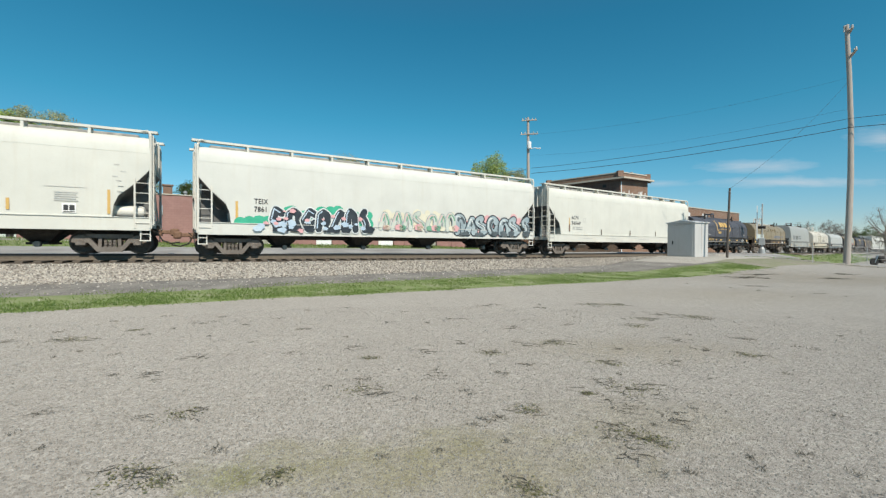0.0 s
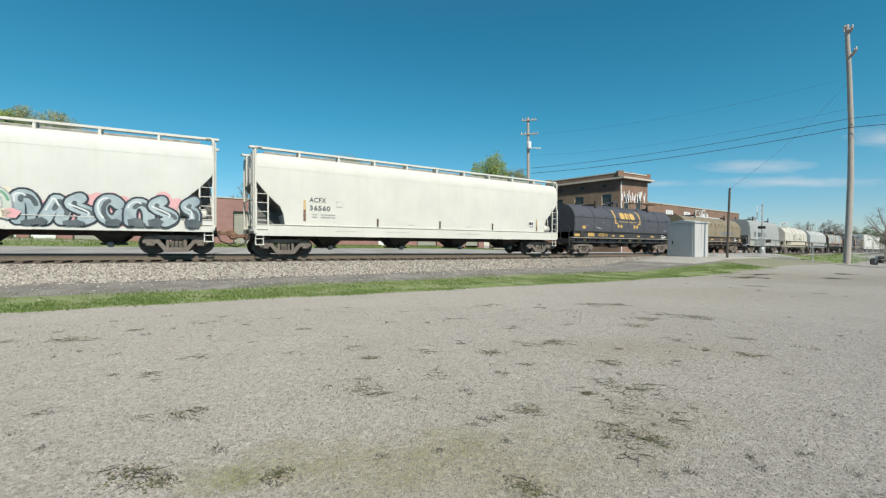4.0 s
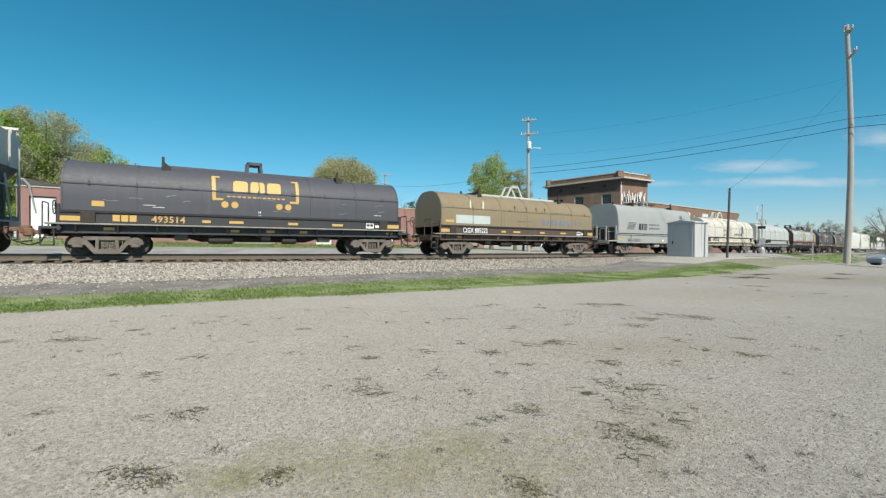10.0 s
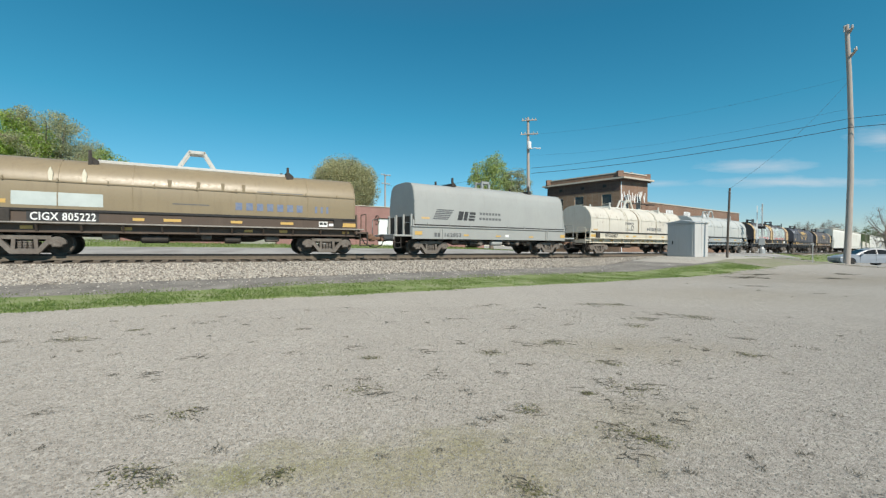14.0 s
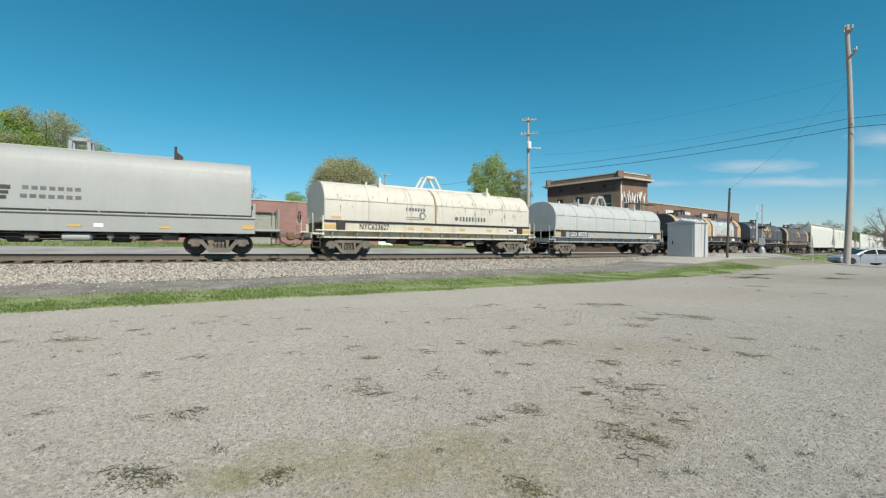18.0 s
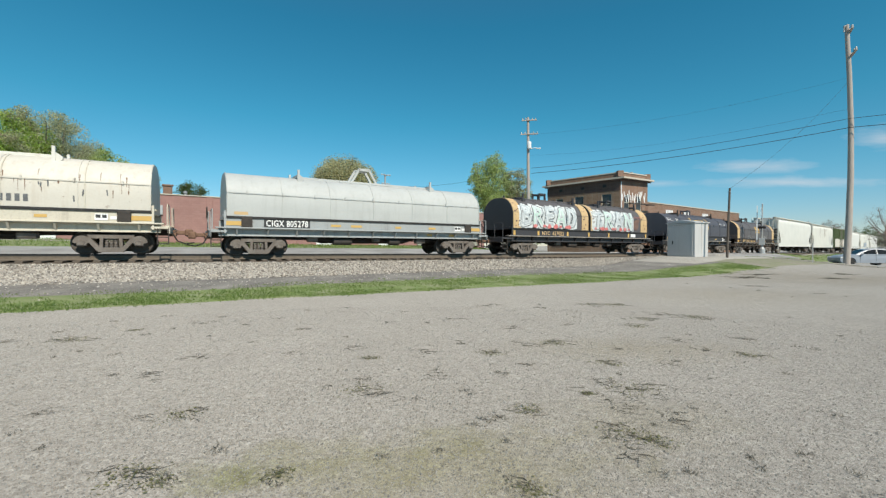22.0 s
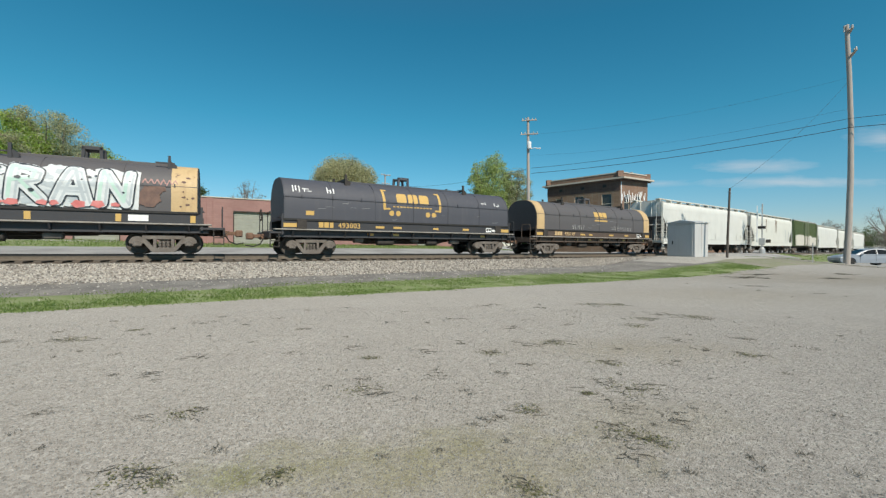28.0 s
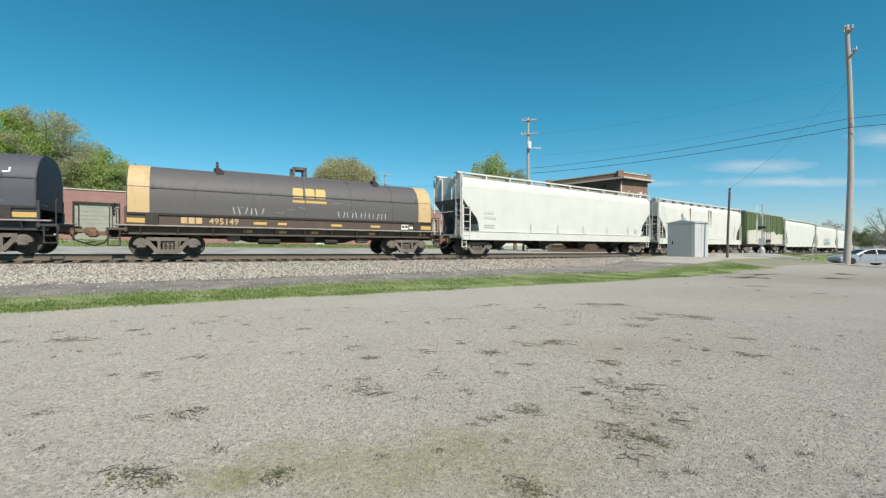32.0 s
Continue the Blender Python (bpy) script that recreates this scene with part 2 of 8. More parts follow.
# ---- mesh helpers ----
class Geo:
    def __init__(self):
        self.v, self.f = [], []

    def add(self, verts, faces):
        o = len(self.v)
        self.v += [tuple(p) for p in verts]
        self.f += [tuple(i + o for i in f) for f in faces]
        return self

    def box(self, x0, x1, y0, y1, z0, z1, c=0.0):
        if c <= 0:
            return self.add([(x, y, z) for x in (x0, x1) for y in (y0, y1) for z in (z0, z1)],
                            [(0, 1, 3, 2), (4, 6, 7, 5), (0, 4, 5, 1), (2, 3, 7, 6), (0, 2, 6, 4), (1, 5, 7, 3)])
        c = min(c, (x1 - x0) / 2.1, (y1 - y0) / 2.1, (z1 - z0) / 2.1)
        bm = bmesh.new()
        bmesh.ops.create_cube(bm, size=1, matrix=Matrix.LocRotScale(((x0 + x1) / 2, (y0 + y1) / 2, (z0 + z1) / 2), None, (x1 - x0, y1 - y0, z1 - z0)))
        bmesh.ops.bevel(bm, geom=bm.edges[:], offset=c, segments=1, affect="EDGES")
        bm.verts.index_update()
        self.add([v.co for v in bm.verts], [[v.index for v in f.verts] for f in bm.faces])
        bm.free()
        return self

    def prism(self, prof, x0, x1, axis="x"):
        """A closed profile of (a, b) pushed from x0 to x1 along an axis."""
        n = len(prof)
        put = {"x": lambda t, a, b: (t, a, b), "y": lambda t, a, b: (a, t, b), "z": lambda t, a, b: (a, b, t)}[axis]
        vs = [put(x0, *p) for p in prof] + [put(x1, *p) for p in prof]
        fs = [(i, (i + 1) % n, n + (i + 1) % n, n + i) for i in range(n)]
        return self.add(vs, fs + [tuple(range(n))[::-1], tuple(range(n, 2 * n))])

    def tube(self, pts, r, n=6, close=False):
        pts = [Vector(p) for p in pts]
        rings, up = [], Vector((0.12, 0.23, 1)).normalized()
        for i, p in enumerate(pts):
            d = (pts[min(i + 1, len(pts) - 1)] - pts[max(i - 1, 0)]).normalized()
            a = d.cross(up if abs(d.dot(up)) < 0.95 else Vector((1, 0, 0))).normalized()
            b = d.cross(a)
            rr = r[i] if isinstance(r, (list, tuple)) else r
            rings.append([p + (a * math.cos(t) + b * math.sin(t)) * rr for t in (k * math.tau / n for k in range(n))])
        vs = [v for g in rings for v in g]
        fs = [(i * n + k, i * n + (k + 1) % n, (i + 1) * n + (k + 1) % n, (i + 1) * n + k) for i in range(len(pts) - 1) for k in range(n)]
        return self.add(vs, fs + [tuple(range(n))[::-1], tuple(range(len(vs) - n, len(vs)))])

    def turned(self, prof, centre, axis="y", n=20):
        """(radius, offset) pairs turned round an axis."""
        put = {"y": lambda o, c, s: (c, o, s), "x": lambda o, c, s: (o, c, s), "z": lambda o, c, s: (c, s, o)}[axis]
        cx = Vector(centre)
        vs = [cx + Vector(put(o, r * math.cos(k * math.tau / n), r * math.sin(k * math.tau / n))) for r, o in prof for k in range(n)]
        m = len(prof)
        fs = [(i * n + k, i * n + (k + 1) % n, (i + 1) * n + (k + 1) % n, (i + 1) * n + k) for i in range(m - 1) for k in range(n)]
        return self.add(vs, fs + [tuple(range(n))[::-1], tuple(range((m - 1) * n, m * n))])

    def bar(self, a, b, w, y0, y1):
        """A flat bar in the x-z plane from a to b, w wide, from y0 to y1."""
        a, b = Vector(a), Vector(b)
        d = (b - a).normalized()
        o = Vector((-d.y, d.x)) * w / 2
        return self.prism([tuple(a + o), tuple(a - o), tuple(b - o), tuple(b + o)], y0, y1, "y")

    def moved(self, m):
        self.v = [tuple(m @ Vector(p)) for p in self.v]
        return self

    def mesh(self, name, smooth=False):
        me = bpy.data.meshes.new(name)
        me.from_pydata(self.v, [], self.f)
        bm = bmesh.new()
        bm.from_mesh(me)
        bmesh.ops.recalc_face_normals(bm, faces=bm.faces)
        bm.to_mesh(me)
        bm.free()
        if smooth:
            me.shade_smooth()
            me.set_sharp_from_angle(angle=radians(38))
        return me


def part(name, geo, material, parent, label="", smooth=False, at=None):
    me = geo if isinstance(geo, bpy.types.Mesh) else geo.mesh(name, smooth)
    if material and not me.materials:
        me.materials.append(material)
    ob = new(name, me)
    if parent:
        ob.parent = parent
    if at is not None:
        ob.matrix_basis = at
    return tagged(ob, label)


def thing(name, m, label, category, group="", kind=""):
    e = new(name)
    e.empty_display_size = 0.3
    e.matrix_basis = m
    return tagged(e, label, category, group, kind)


def letters(body, size):
    """A flat mesh of words in the built-in font: x to the right, y up, z 0."""
    cu = bpy.data.curves.new("words", "FONT")
    cu.body, cu.size = body, size
    cu.resolution_u, cu.offset, cu.space_character = 2, 0.016 * size, 1.06
    ob = bpy.data.objects.new("words", cu)
    scene.collection.objects.link(ob)
    me = bpy.data.meshes.new_from_object(ob.evaluated_get(bpy.context.evaluated_depsgraph_get()))
    bpy.data.objects.remove(ob)
    return [tuple(v.co) for v in me.vertices], [tuple(p.vertices) for p in me.polygons]


def flat_on(verts, x, z, y):
    """Flat drawing put on a wall that faces the near side (-y)."""
    return [(x + v[0], y - v[2], z + v[1]) for v in verts]


def plate(g, x0, x1, z0, z1, y):
    return g.add([(x0, y, z0), (x1, y, z0), (x1, y, z1), (x0, y, z1)], [(0, 1, 2, 3)])


# ---- ground ----
def wavy(s, k=0.0):
    return 0.5 * np.sin(s * 0.31 + k) + 0.3 * np.sin(s * 0.83 + 2 * k) + 0.2 * np.sin(s * 2.1 + 3 * k)


def asphalt_lot():
    m, n, l, b = nodes_of("weathered gravelly asphalt")
    grit = noise_node(n, l, 30, 10, 0.8)
    tc = n.new("ShaderNodeTexCoord")
    c = ramp(n, l, grit.outputs["Fac"], [(0.32, (0.077, 0.072, 0.066)), (0.43, (0.283, 0.262, 0.231)), (0.57, (0.339, 0.316, 0.284)), (0.68, (0.480, 0.456, 0.422))])
    for sc, lo, hi, amt in ((95, 0.07, 0.62, 0.5), (38, 0.13, 0.5, 0.4)):
        vo = n.new("ShaderNodeTexVoronoi")
        vo.inputs["Scale"].default_value = sc
        l.new(tc.outputs["Object"], vo.inputs["Vector"])
        sv = n.new("ShaderNodeSeparateXYZ")
        l.new(vo.outputs["Color"], sv.inputs[0])
        st = ramp(n, l, sv.outputs["X"], [(0.08, (lo, lo * 0.9, lo * 0.76)), (0.22, (0.283, 0.262, 0.233)), (0.78, (0.339, 0.317, 0.284)), (0.97, (hi, hi * 0.95, hi * 0.87))])
        c = mix(n, l, amt, c, st)
    big = noise_node(n, l, 0.35, 6, 0.6, warp=0.6)
    c = mix(n, l, ramp(n, l, big.outputs["Fac"], [(0.4, 0.0), (0.7, 0.45)]), c, (0.247, 0.229, 0.201))
    mid = noise_node(n, l, 1.7, 6, 0.65)
    c = mix(n, l, ramp(n, l, mid.outputs["Fac"], [(0.58, 0.0), (0.76, 0.45)]), c, (0.212, 0.200, 0.182))
    # mossy stains and broad darker patches, each of its own shape
    patch_noise = noise_node(n, l, 3.2, 9, 0.75, warp=0.5)
    for (cx, cy), (rx, ry), amt, col in (((0.15, 2.6), (1.5, 0.8), 0.8, (0.80, 0.79, 0.60)), ((-1.25, 2.5), (0.45, 0.3), 0.8, (0.66, 0.70, 0.42)), ((-0.75, 2.6), (1.0, 0.5), 0.6, (0.76, 0.77, 0.58)), ((0.1, 2.95), (0.4, 0.3), 0.6, (0.74, 0.75, 0.5)), ((1.5, 3.3), (1.2, 0.7), 0.5, (0.84, 0.82, 0.68)), ((2.5, 5.6), (2.2, 1.0), 0.5, (0.8, 0.76, 0.62)), ((17.0, 18.0), (9.0, 5.5), 0.8, (0.80, 0.765, 0.69)), ((9.0, 6.0), (4.5, 3.0), 0.6, (0.86, 0.85, 0.83)), ((8.0, 12.0), (5.0, 3.0), 0.4, (0.82, 0.78, 0.66))):
        mp = n.new("ShaderNodeMapping")
        mp.inputs["Location"].default_value = (-cx / rx, -cy / ry, 0)
        mp.inputs["Scale"].default_value = (1 / rx, 1 / ry, 0)
        l.new(tc.outputs["Object"], mp.inputs[0])
        ln = n.new("ShaderNodeVectorMath")
        ln.operation = "LENGTH"
        l.new(mp.outputs[0], ln.inputs[0])
        ad = n.new("ShaderNodeMath")
        ad.operation = "MULTIPLY_ADD"
        ad.inputs[1].default_value, ad.inputs[2].default_value = 2.2, -1.0
        l.new(patch_noise.outputs["Fac"], ad.inputs[0])
        sm = n.new("ShaderNodeMath")
        l.new(ln.outputs["Value"], sm.inputs[0])
        l.new(ad.outputs[0], sm.inputs[1])
        c = mix(n, l, ramp(n, l, sm.outputs[0], [(0.2, amt), (1.0, 0.0)]), c, col, "MULTIPLY")
    c = mix(n, l, 1.0, c, (0.99, 0.98, 0.965), "MULTIPLY")
    l.new(c, b.inputs["Base Color"])
    b.inputs["Roughness"].default_value = 0.93
    b.inputs["Diffuse Roughness"].default_value = 0.45
    bump(n, l, b, grit.outputs["Fac"], 0.8, 0.012)
    return m


ASPHALT = asphalt_lot()
GRASS_SOIL = mottled("grassy soil", (0.11, 0.165, 0.04), (0.21, 0.26, 0.085), 6, 0.95, c_=(0.26, 0.26, 0.15), scale2=1.1)
CINDER = mottled("dark cinders", (0.07, 0.065, 0.058), (0.27, 0.25, 0.222), 20, 0.95, c_=(0.28, 0.262, 0.23), scale2=0.8, bump_s=0.9, bump_d=0.03)
BALLAST = mottled("pale ballast", (0.13, 0.115, 0.095), (0.66, 0.61, 0.53), 11, 0.95, bump_s=1.0, bump_d=0.06, c_=(0.36, 0.31, 0.26), scale2=0.7)
STAINED = mottled("oil-stained brown ballast", (0.045, 0.037, 0.029), (0.17, 0.142, 0.112), 13, 0.95, bump_s=1.0, bump_d=0.06, c_=(0.105, 0.086, 0.066), scale2=0.9)
ROAD = mottled("grey road asphalt", (0.27, 0.265, 0.25), (0.38, 0.37, 0.35), 14, 0.9, c_=(0.2, 0.19, 0.18), scale2=0.4)
CONCRETE = mottled("pale concrete", (0.48, 0.46, 0.41), (0.62, 0.6, 0.54), 9, 0.9, c_=(0.3, 0.28, 0.25))


def sheet(name, s, qs, lift, material, label, kind="structure", category="", dive=True):
    """A strip along the track; qs: rows of q for each line of points."""
    qs = np.array(qs)
    ss = np.repeat(s[None, :], len(qs), 0)
    if dive:
        qs = np.concatenate([qs[:1], qs[:1] * 0.8 + qs[1:2] * 0.2, qs[1:-1], qs[-1:] * 0.8 + qs[-2:-1] * 0.2, qs[-1:]])
        ss = np.repeat(s[None, :], len(qs), 0)
    x, y = on_track(ss, qs)
    z = height_sq(ss, qs) + lift
    if dive:
        z[0], z[-1] = z[0] - lift - 0.05, z[-1] - lift - 0.05
        z[:, 0], z[:, -1] = z[:, 0] - lift - 0.05, z[:, -1] - lift - 0.05
    n, k = qs.shape
    verts = np.stack([x, y, z], -1).reshape(-1, 3)
    i = np.arange((n - 1) * k).reshape(n - 1, k)[:, :-1].ravel()
    g = Geo()
    g.v, g.f = [tuple(v) for v in verts], [tuple(f) for f in np.stack([i, i + 1, i + 1 + k, i + k], -1).tolist()]
    ob = part(name, g, material, None, smooth=True)
    return tagged(ob, label, category or name.replace("_", " "), kind=kind)


def build_ground():
    xs = np.unique(np.concatenate([-np.geomspace(40, 4200, 26), np.arange(-40, 62, 0.6), np.geomspace(62, 4200, 30)]))
    ys = np.unique(np.concatenate([-np.geomspace(6, 4200, 24), np.arange(-6, 66, 0.6), np.geomspace(66, 4200, 30)]))
    gx, gy = np.meshgrid(xs, ys)
    s, q = to_track(gx, gy)
    z = height_sq(s, q)
    g = Geo()
    k = len(xs)
    i = np.arange((len(ys) - 1) * k).reshape(-1, k)[:, :-1].ravel()
    g.v = np.stack([gx.ravel(), gy.ravel(), z], -1).tolist()
    g.f = np.stack([i, i + 1, i + 1 + k, i + k], -1).tolist()
    tagged(part("ground", g, ASPHALT, None, smooth=True), "grey gravelly asphalt of an old car park", "ground", kind="structure")


build_ground()
SS = np.arange(-60, 26, 0.35)
SS = SS[SS < 12.6]
FAR_EDGE = lambda s: np.interp(s, [-60, 0, 5, 9, 12.6], [7.1, 7.2, 7.7, 8.7, 10.4]) + 0.3 * wavy(s)
NEAR_EDGE = lambda s: np.interp(s, [-60, -16, 4, 13.8], [10.1, 10.1, 11.4, 12.7]) + 0.25 * wavy(s, 1.0)
low_q, high_q = FAR_EDGE(SS), NEAR_EDGE(SS)
sheet("cinder_strip", SS, [4.6 + 0 * SS, 5.6 + 0 * SS, 6.6 + 0 * SS, low_q + 0.6], 0.02, CINDER, "dark cinder strip beside the ballast", category="cinders")
sheet("grass_verge", SS, [low_q, low_q * 0.67 + high_q * 0.33, low_q * 0.33 + high_q * 0.67, high_q], 0.014, GRASS_SOIL, "strip of fresh green grass beside the track", category="grass")
S2 = np.arange(-120, 330, 0.5)
sheet("ballast_bed", S2, [-5.0 + 0.25 * wavy(S2, 2), -3.2 + 0 * S2, -1.5 + 0 * S2, 1.5 + 0 * S2, 2.6 + 0 * S2, 3.8 + 0 * S2, 5.0 + 0.3 * wavy(S2, 4)], 0.045, BALLAST, "pale grey crushed stone ballast under the track", category="ballast")
sheet("stained_bed", S2, [-1.75 + 0.1 * wavy(S2, 3), -0.9 + 0 * S2, 0.9 + 0 * S2, 1.62 + 0.1 * wavy(S2, 5)], 0.062, STAINED, "brown oil-stained ballast between the rails", category="ballast")
S3 = np.arange(-140, 340, 2.0)
sheet("far_road", S3, [-5.6 + 0 * S3, -8 + 0 * S3, -11.3 + 0 * S3], 0.03, ROAD, "grey asphalt road behind the track", category="road")
sheet("far_grass", np.arange(-140, 24, 1.0), [-11.6 + 0 * np.arange(-140, 24, 1.0), -13 + 0 * np.arange(-140, 24, 1.0), -15 + 0 * np.arange(-140, 24, 1.0), -17.5 + 0 * np.arange(-140, 24, 1.0), -26 + 0 * np.arange(-140, 24, 1.0)], 0.025, GRASS_SOIL, "green grass bank behind the road", category="grass")

# ---- track ----
RAIL_RUST = mottled("rusty rail", (0.10, 0.08, 0.06), (0.155, 0.126, 0.095), 9, 0.9)
# near-black strip along the head, above the rust-brown web
HEAD_DARK = mottled("dark rail head side", (0.012, 0.011, 0.01), (0.03, 0.027, 0.024), 9, 0.5, bump_s=0)
TIE = mottled("old creosoted wood", (0.06, 0.048, 0.037), (0.13, 0.105, 0.082), 8, 0.95, stretch=(6, 1, 6))


def along(prof, s0, s1, step_, q, dz=0.0):
    """A closed (q, z) profile swept along the track."""
    ss = np.arange(s0, s1 + 0.01, step_)
    g, n = Geo(), len(prof)
    for s in ss:
        for a, b in prof:
            x, y = on_track(s, q + a)
            g.v.append((float(x), float(y), float(rail_z(s)) + b + dz))
    g.f = [(i * n + k, i * n + (k + 1) % n, (i + 1) * n + (k + 1) % n, (i + 1) * n + k) for i in range(len(ss) - 1) for k in range(n)]
    return g


def build_track():
    tr = thing("track", pose(0, 0, 0), "railway track of rusty rails on dark wooden ties", "railway track", kind="structure")
    web = [(-0.09, -0.21), (0.09, -0.21), (0.085, -0.18), (0.03, -0.15), (0.022, -0.05), (-0.022, -0.05), (-0.03, -0.15), (-0.085, -0.18)]
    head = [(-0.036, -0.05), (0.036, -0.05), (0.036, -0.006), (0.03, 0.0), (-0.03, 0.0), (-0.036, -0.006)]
    for q in (-0.7525, 0.7525):
        r = part("rail", along(web, -150, 330, 1.5, q), RAIL_RUST, tr, "rust-brown steel rail with a dark head", smooth=True)
        part("rail_head", along(head, -150, 330, 1.5, q), HEAD_DARK, r, "dark rail head")
    me = Geo().box(-0.115, 0.115, -1.5, 1.5, -0.44, -0.205, 0.02).mesh("tie")
    me.materials.append(TIE)
    for k in range(150):
        s = -26 + k * 0.53
        ob = part("tie", me, None, tr, at=track_pose(s) @ pose(0, 0.05 * math.sin(k * 7.3), -0.004 * (k % 3), 0, 0, 1.2 * math.sin(k * 3.1)))


build_track()


# ---- rolling stock ----
WHEEL_R = 0.43


def bogie_meshes():
    """Side frame, bolster, springs, wheelset: shared by all cars."""
    sf = Geo()
    for y0, y1 in ((-0.08, 0.08),):
        sf.bar((-0.72, 0.665), (0.72, 0.665), 0.15, y0, y1)
        for sx in (-1, 1):
            # the end arches over the bearing, then a long strut runs down to the spring seat
            arch = [(sx * (0.88 + 0.27 * math.cos(t)), 0.43 + 0.27 * math.sin(t)) for t in (math.pi * k / 9 for k in range(10))]
            inner = [(sx * (0.88 + 0.13 * math.cos(t)), 0.40 + 0.13 * math.sin(t)) for t in (math.pi * k / 9 for k in range(9, -1, -1))]
            sf.prism(arch + inner, y0 - 0.03, y1, "y")
            sf.bar((sx * 0.70, 0.60), (sx * 0.36, 0.15), 0.15, y0 - 0.035, y1)
            sf.bar((sx * 0.31, 0.2), (sx * 0.29, 0.64), 0.11, y0 - 0.01, y1)
            sf.box(sx * 0.88 - 0.15, sx * 0.88 + 0.15, y0 - 0.05, y1, 0.30, 0.42, 0.03)
        sf.prism([(-0.47, 0.25), (-0.38, 0.07), (0.38, 0.07), (0.47, 0.25)], y0 - 0.04, y1, "y")
    sfm = sf.mesh("side_frame")
    sfm.materials.append(TRUCK_MAT)
    sp = Geo()
    prof = []
    for k in range(5):
        z = 0.24 + k * 0.058
        prof += [(0.048, z), (0.068, z + 0.014), (0.068, z + 0.03), (0.048, z + 0.044)]
    sp.turned(prof, (0, 0, 0), "z", 8)
    spm = sp.mesh("spring")
    spm.materials.append(TRUCK_MAT)
    bo = Geo().box(-0.21, 0.21, -1.12, 1.12, 0.53, 0.74, 0.03)
    bo.turned([(0.2, 0.74), (0.2, 0.8)], (0, 0, 0), "z", 14)
    bom = bo.mesh("bolster")
    bom.materials.append(TRUCK_MAT)
    ws = Geo()
    r = WHEEL_R
    for sgn in (-1, 1):
        prof = [(0.10, 0.655), (0.17, 0.66), (0.2, 0.70), (r - 0.09, 0.72), (r - 0.06, 0.685), (r + 0.026, 0.69), (r + 0.022, 0.715), (r, 0.722), (r - 0.004, 0.80), (r - 0.03, 0.815), (r - 0.07, 0.81), (r - 0.1, 0.765), (0.2, 0.745), (0.16, 0.80), (0.09, 0.81)]
        ws.turned([(a, sgn * o) for a, o in prof], (0, 0, 0), "y", 28)
    ws.turned([(0.085, -1.05), (0.085, -0.65), (0.08, 0.65), (0.085, 1.05)], (0, 0, 0), "y", 10)
    wsm = ws.mesh("wheelset", True)
    wsm.materials.append(WHEEL_MAT)
    cap = Geo()
    for sgn in (-1,):
        cap.turned([(0.12, sgn * 0.99), (0.145, sgn * 1.02), (0.145, sgn * 1.2), (0.1, sgn * 1.245)], (0, 0, 0), "y", 12)
        for k in range(3):
            a = k * math.tau / 3
            cap.box(0.06 * math.cos(a) - 0.015, 0.06 * math.cos(a) + 0.015, sgn * 1.23 - 0.02, sgn * 1.23 + 0.02, 0.06 * math.sin(a) - 0.015, 0.06 * math.sin(a) + 0.015)
    capm = cap.mesh("bearing")
    capm.materials.append(TRUCK_MAT)
    return sfm, spm, bom, wsm, capm


BOGIE = bogie_meshes()
WHEELSETS = []


def add_bogie(car, x):
    sfm, spm, bom, wsm, capm = BOGIE
    b = part("bogie", bom, None, car, "two-axle bogie with cast side frames", at=pose(x, 0, 0))
    for y in (-1.11, 1.11):
        part("side_frame", sfm, None, b, at=pose(0, y, 0))
        for dx in (-0.14, 0.0, 0.14):
            part("spring", spm, None, b, at=pose(dx, y - 0.02, 0))
    for dx in (-0.88, 0.88):
        for sy in (-1, 1):
            part("bearing", capm, None, b, at=pose(dx, 0, WHEEL_R, 0, 0, 0 if sy < 0 else 180))
        w = part("wheelset", wsm, None, b, "pair of rusty steel wheels on an axle", at=pose(dx, 0, WHEEL_R))
        WHEELSETS.append((w, dx))


def add_coupler(car, x, d):
    """d: +1 or -1, the way the coupler points."""
    g = Geo().box(min(x, x + d * 0.62), max(x, x + d * 0.62), -0.075, 0.075, 0.8, 0.96, 0.02)
    g.box(min(x + d * 0.55, x + d * 0.86), max(x + d * 0.55, x + d * 0.86), -0.17, 0.12, 0.72, 1.03, 0.05)
    g.bar((x + d * 0.1, 0.72), (x + d * 0.1, 0.98), 0.3, -0.22, 0.22)
    part("coupler", g, mottled_rust, car, "rusty knuckle coupler")
    h = Geo()
    h.tube([(x + d * 0.15, -0.35, 0.8), (x + d * 0.3, -0.36, 0.52), (x + d * 0.6, -0.3, 0.4), (x + d * 0.9, -0.1, 0.46)], 0.028, 6)
    part("air_hose", h, BLACK, car, "black rubber air hose")
    c = Geo().tube([(x, -1.25, 1.0), (x + d * 0.12, -1.2, 0.86), (x + d * 0.16, -0.7, 0.82), (x + d * 0.3, -0.2, 0.98)], 0.016, 5)
    part("uncoupling_lever", c, STEEL_DARK, car)


mottled_rust = mottled("brown rust", (0.12, 0.065, 0.04), (0.23, 0.14, 0.095), 7, 0.9)


def ladder(car, x0, x1, y, z0, z1, mat, rungs, stiles=True):
    g = Geo()
    if stiles:
        for x in (x0, x1):
            g.box(x - 0.03, x + 0.03, y - 0.02, y + 0.02, z0, z1)
    for k in range(rungs):
        z = z0 + (k + 0.5) * (z1 - z0) / rungs
        g.tube([(x0, y - 0.015, z), (x1, y - 0.015, z)], 0.016, 5)
    return part("ladder", g, mat, car)


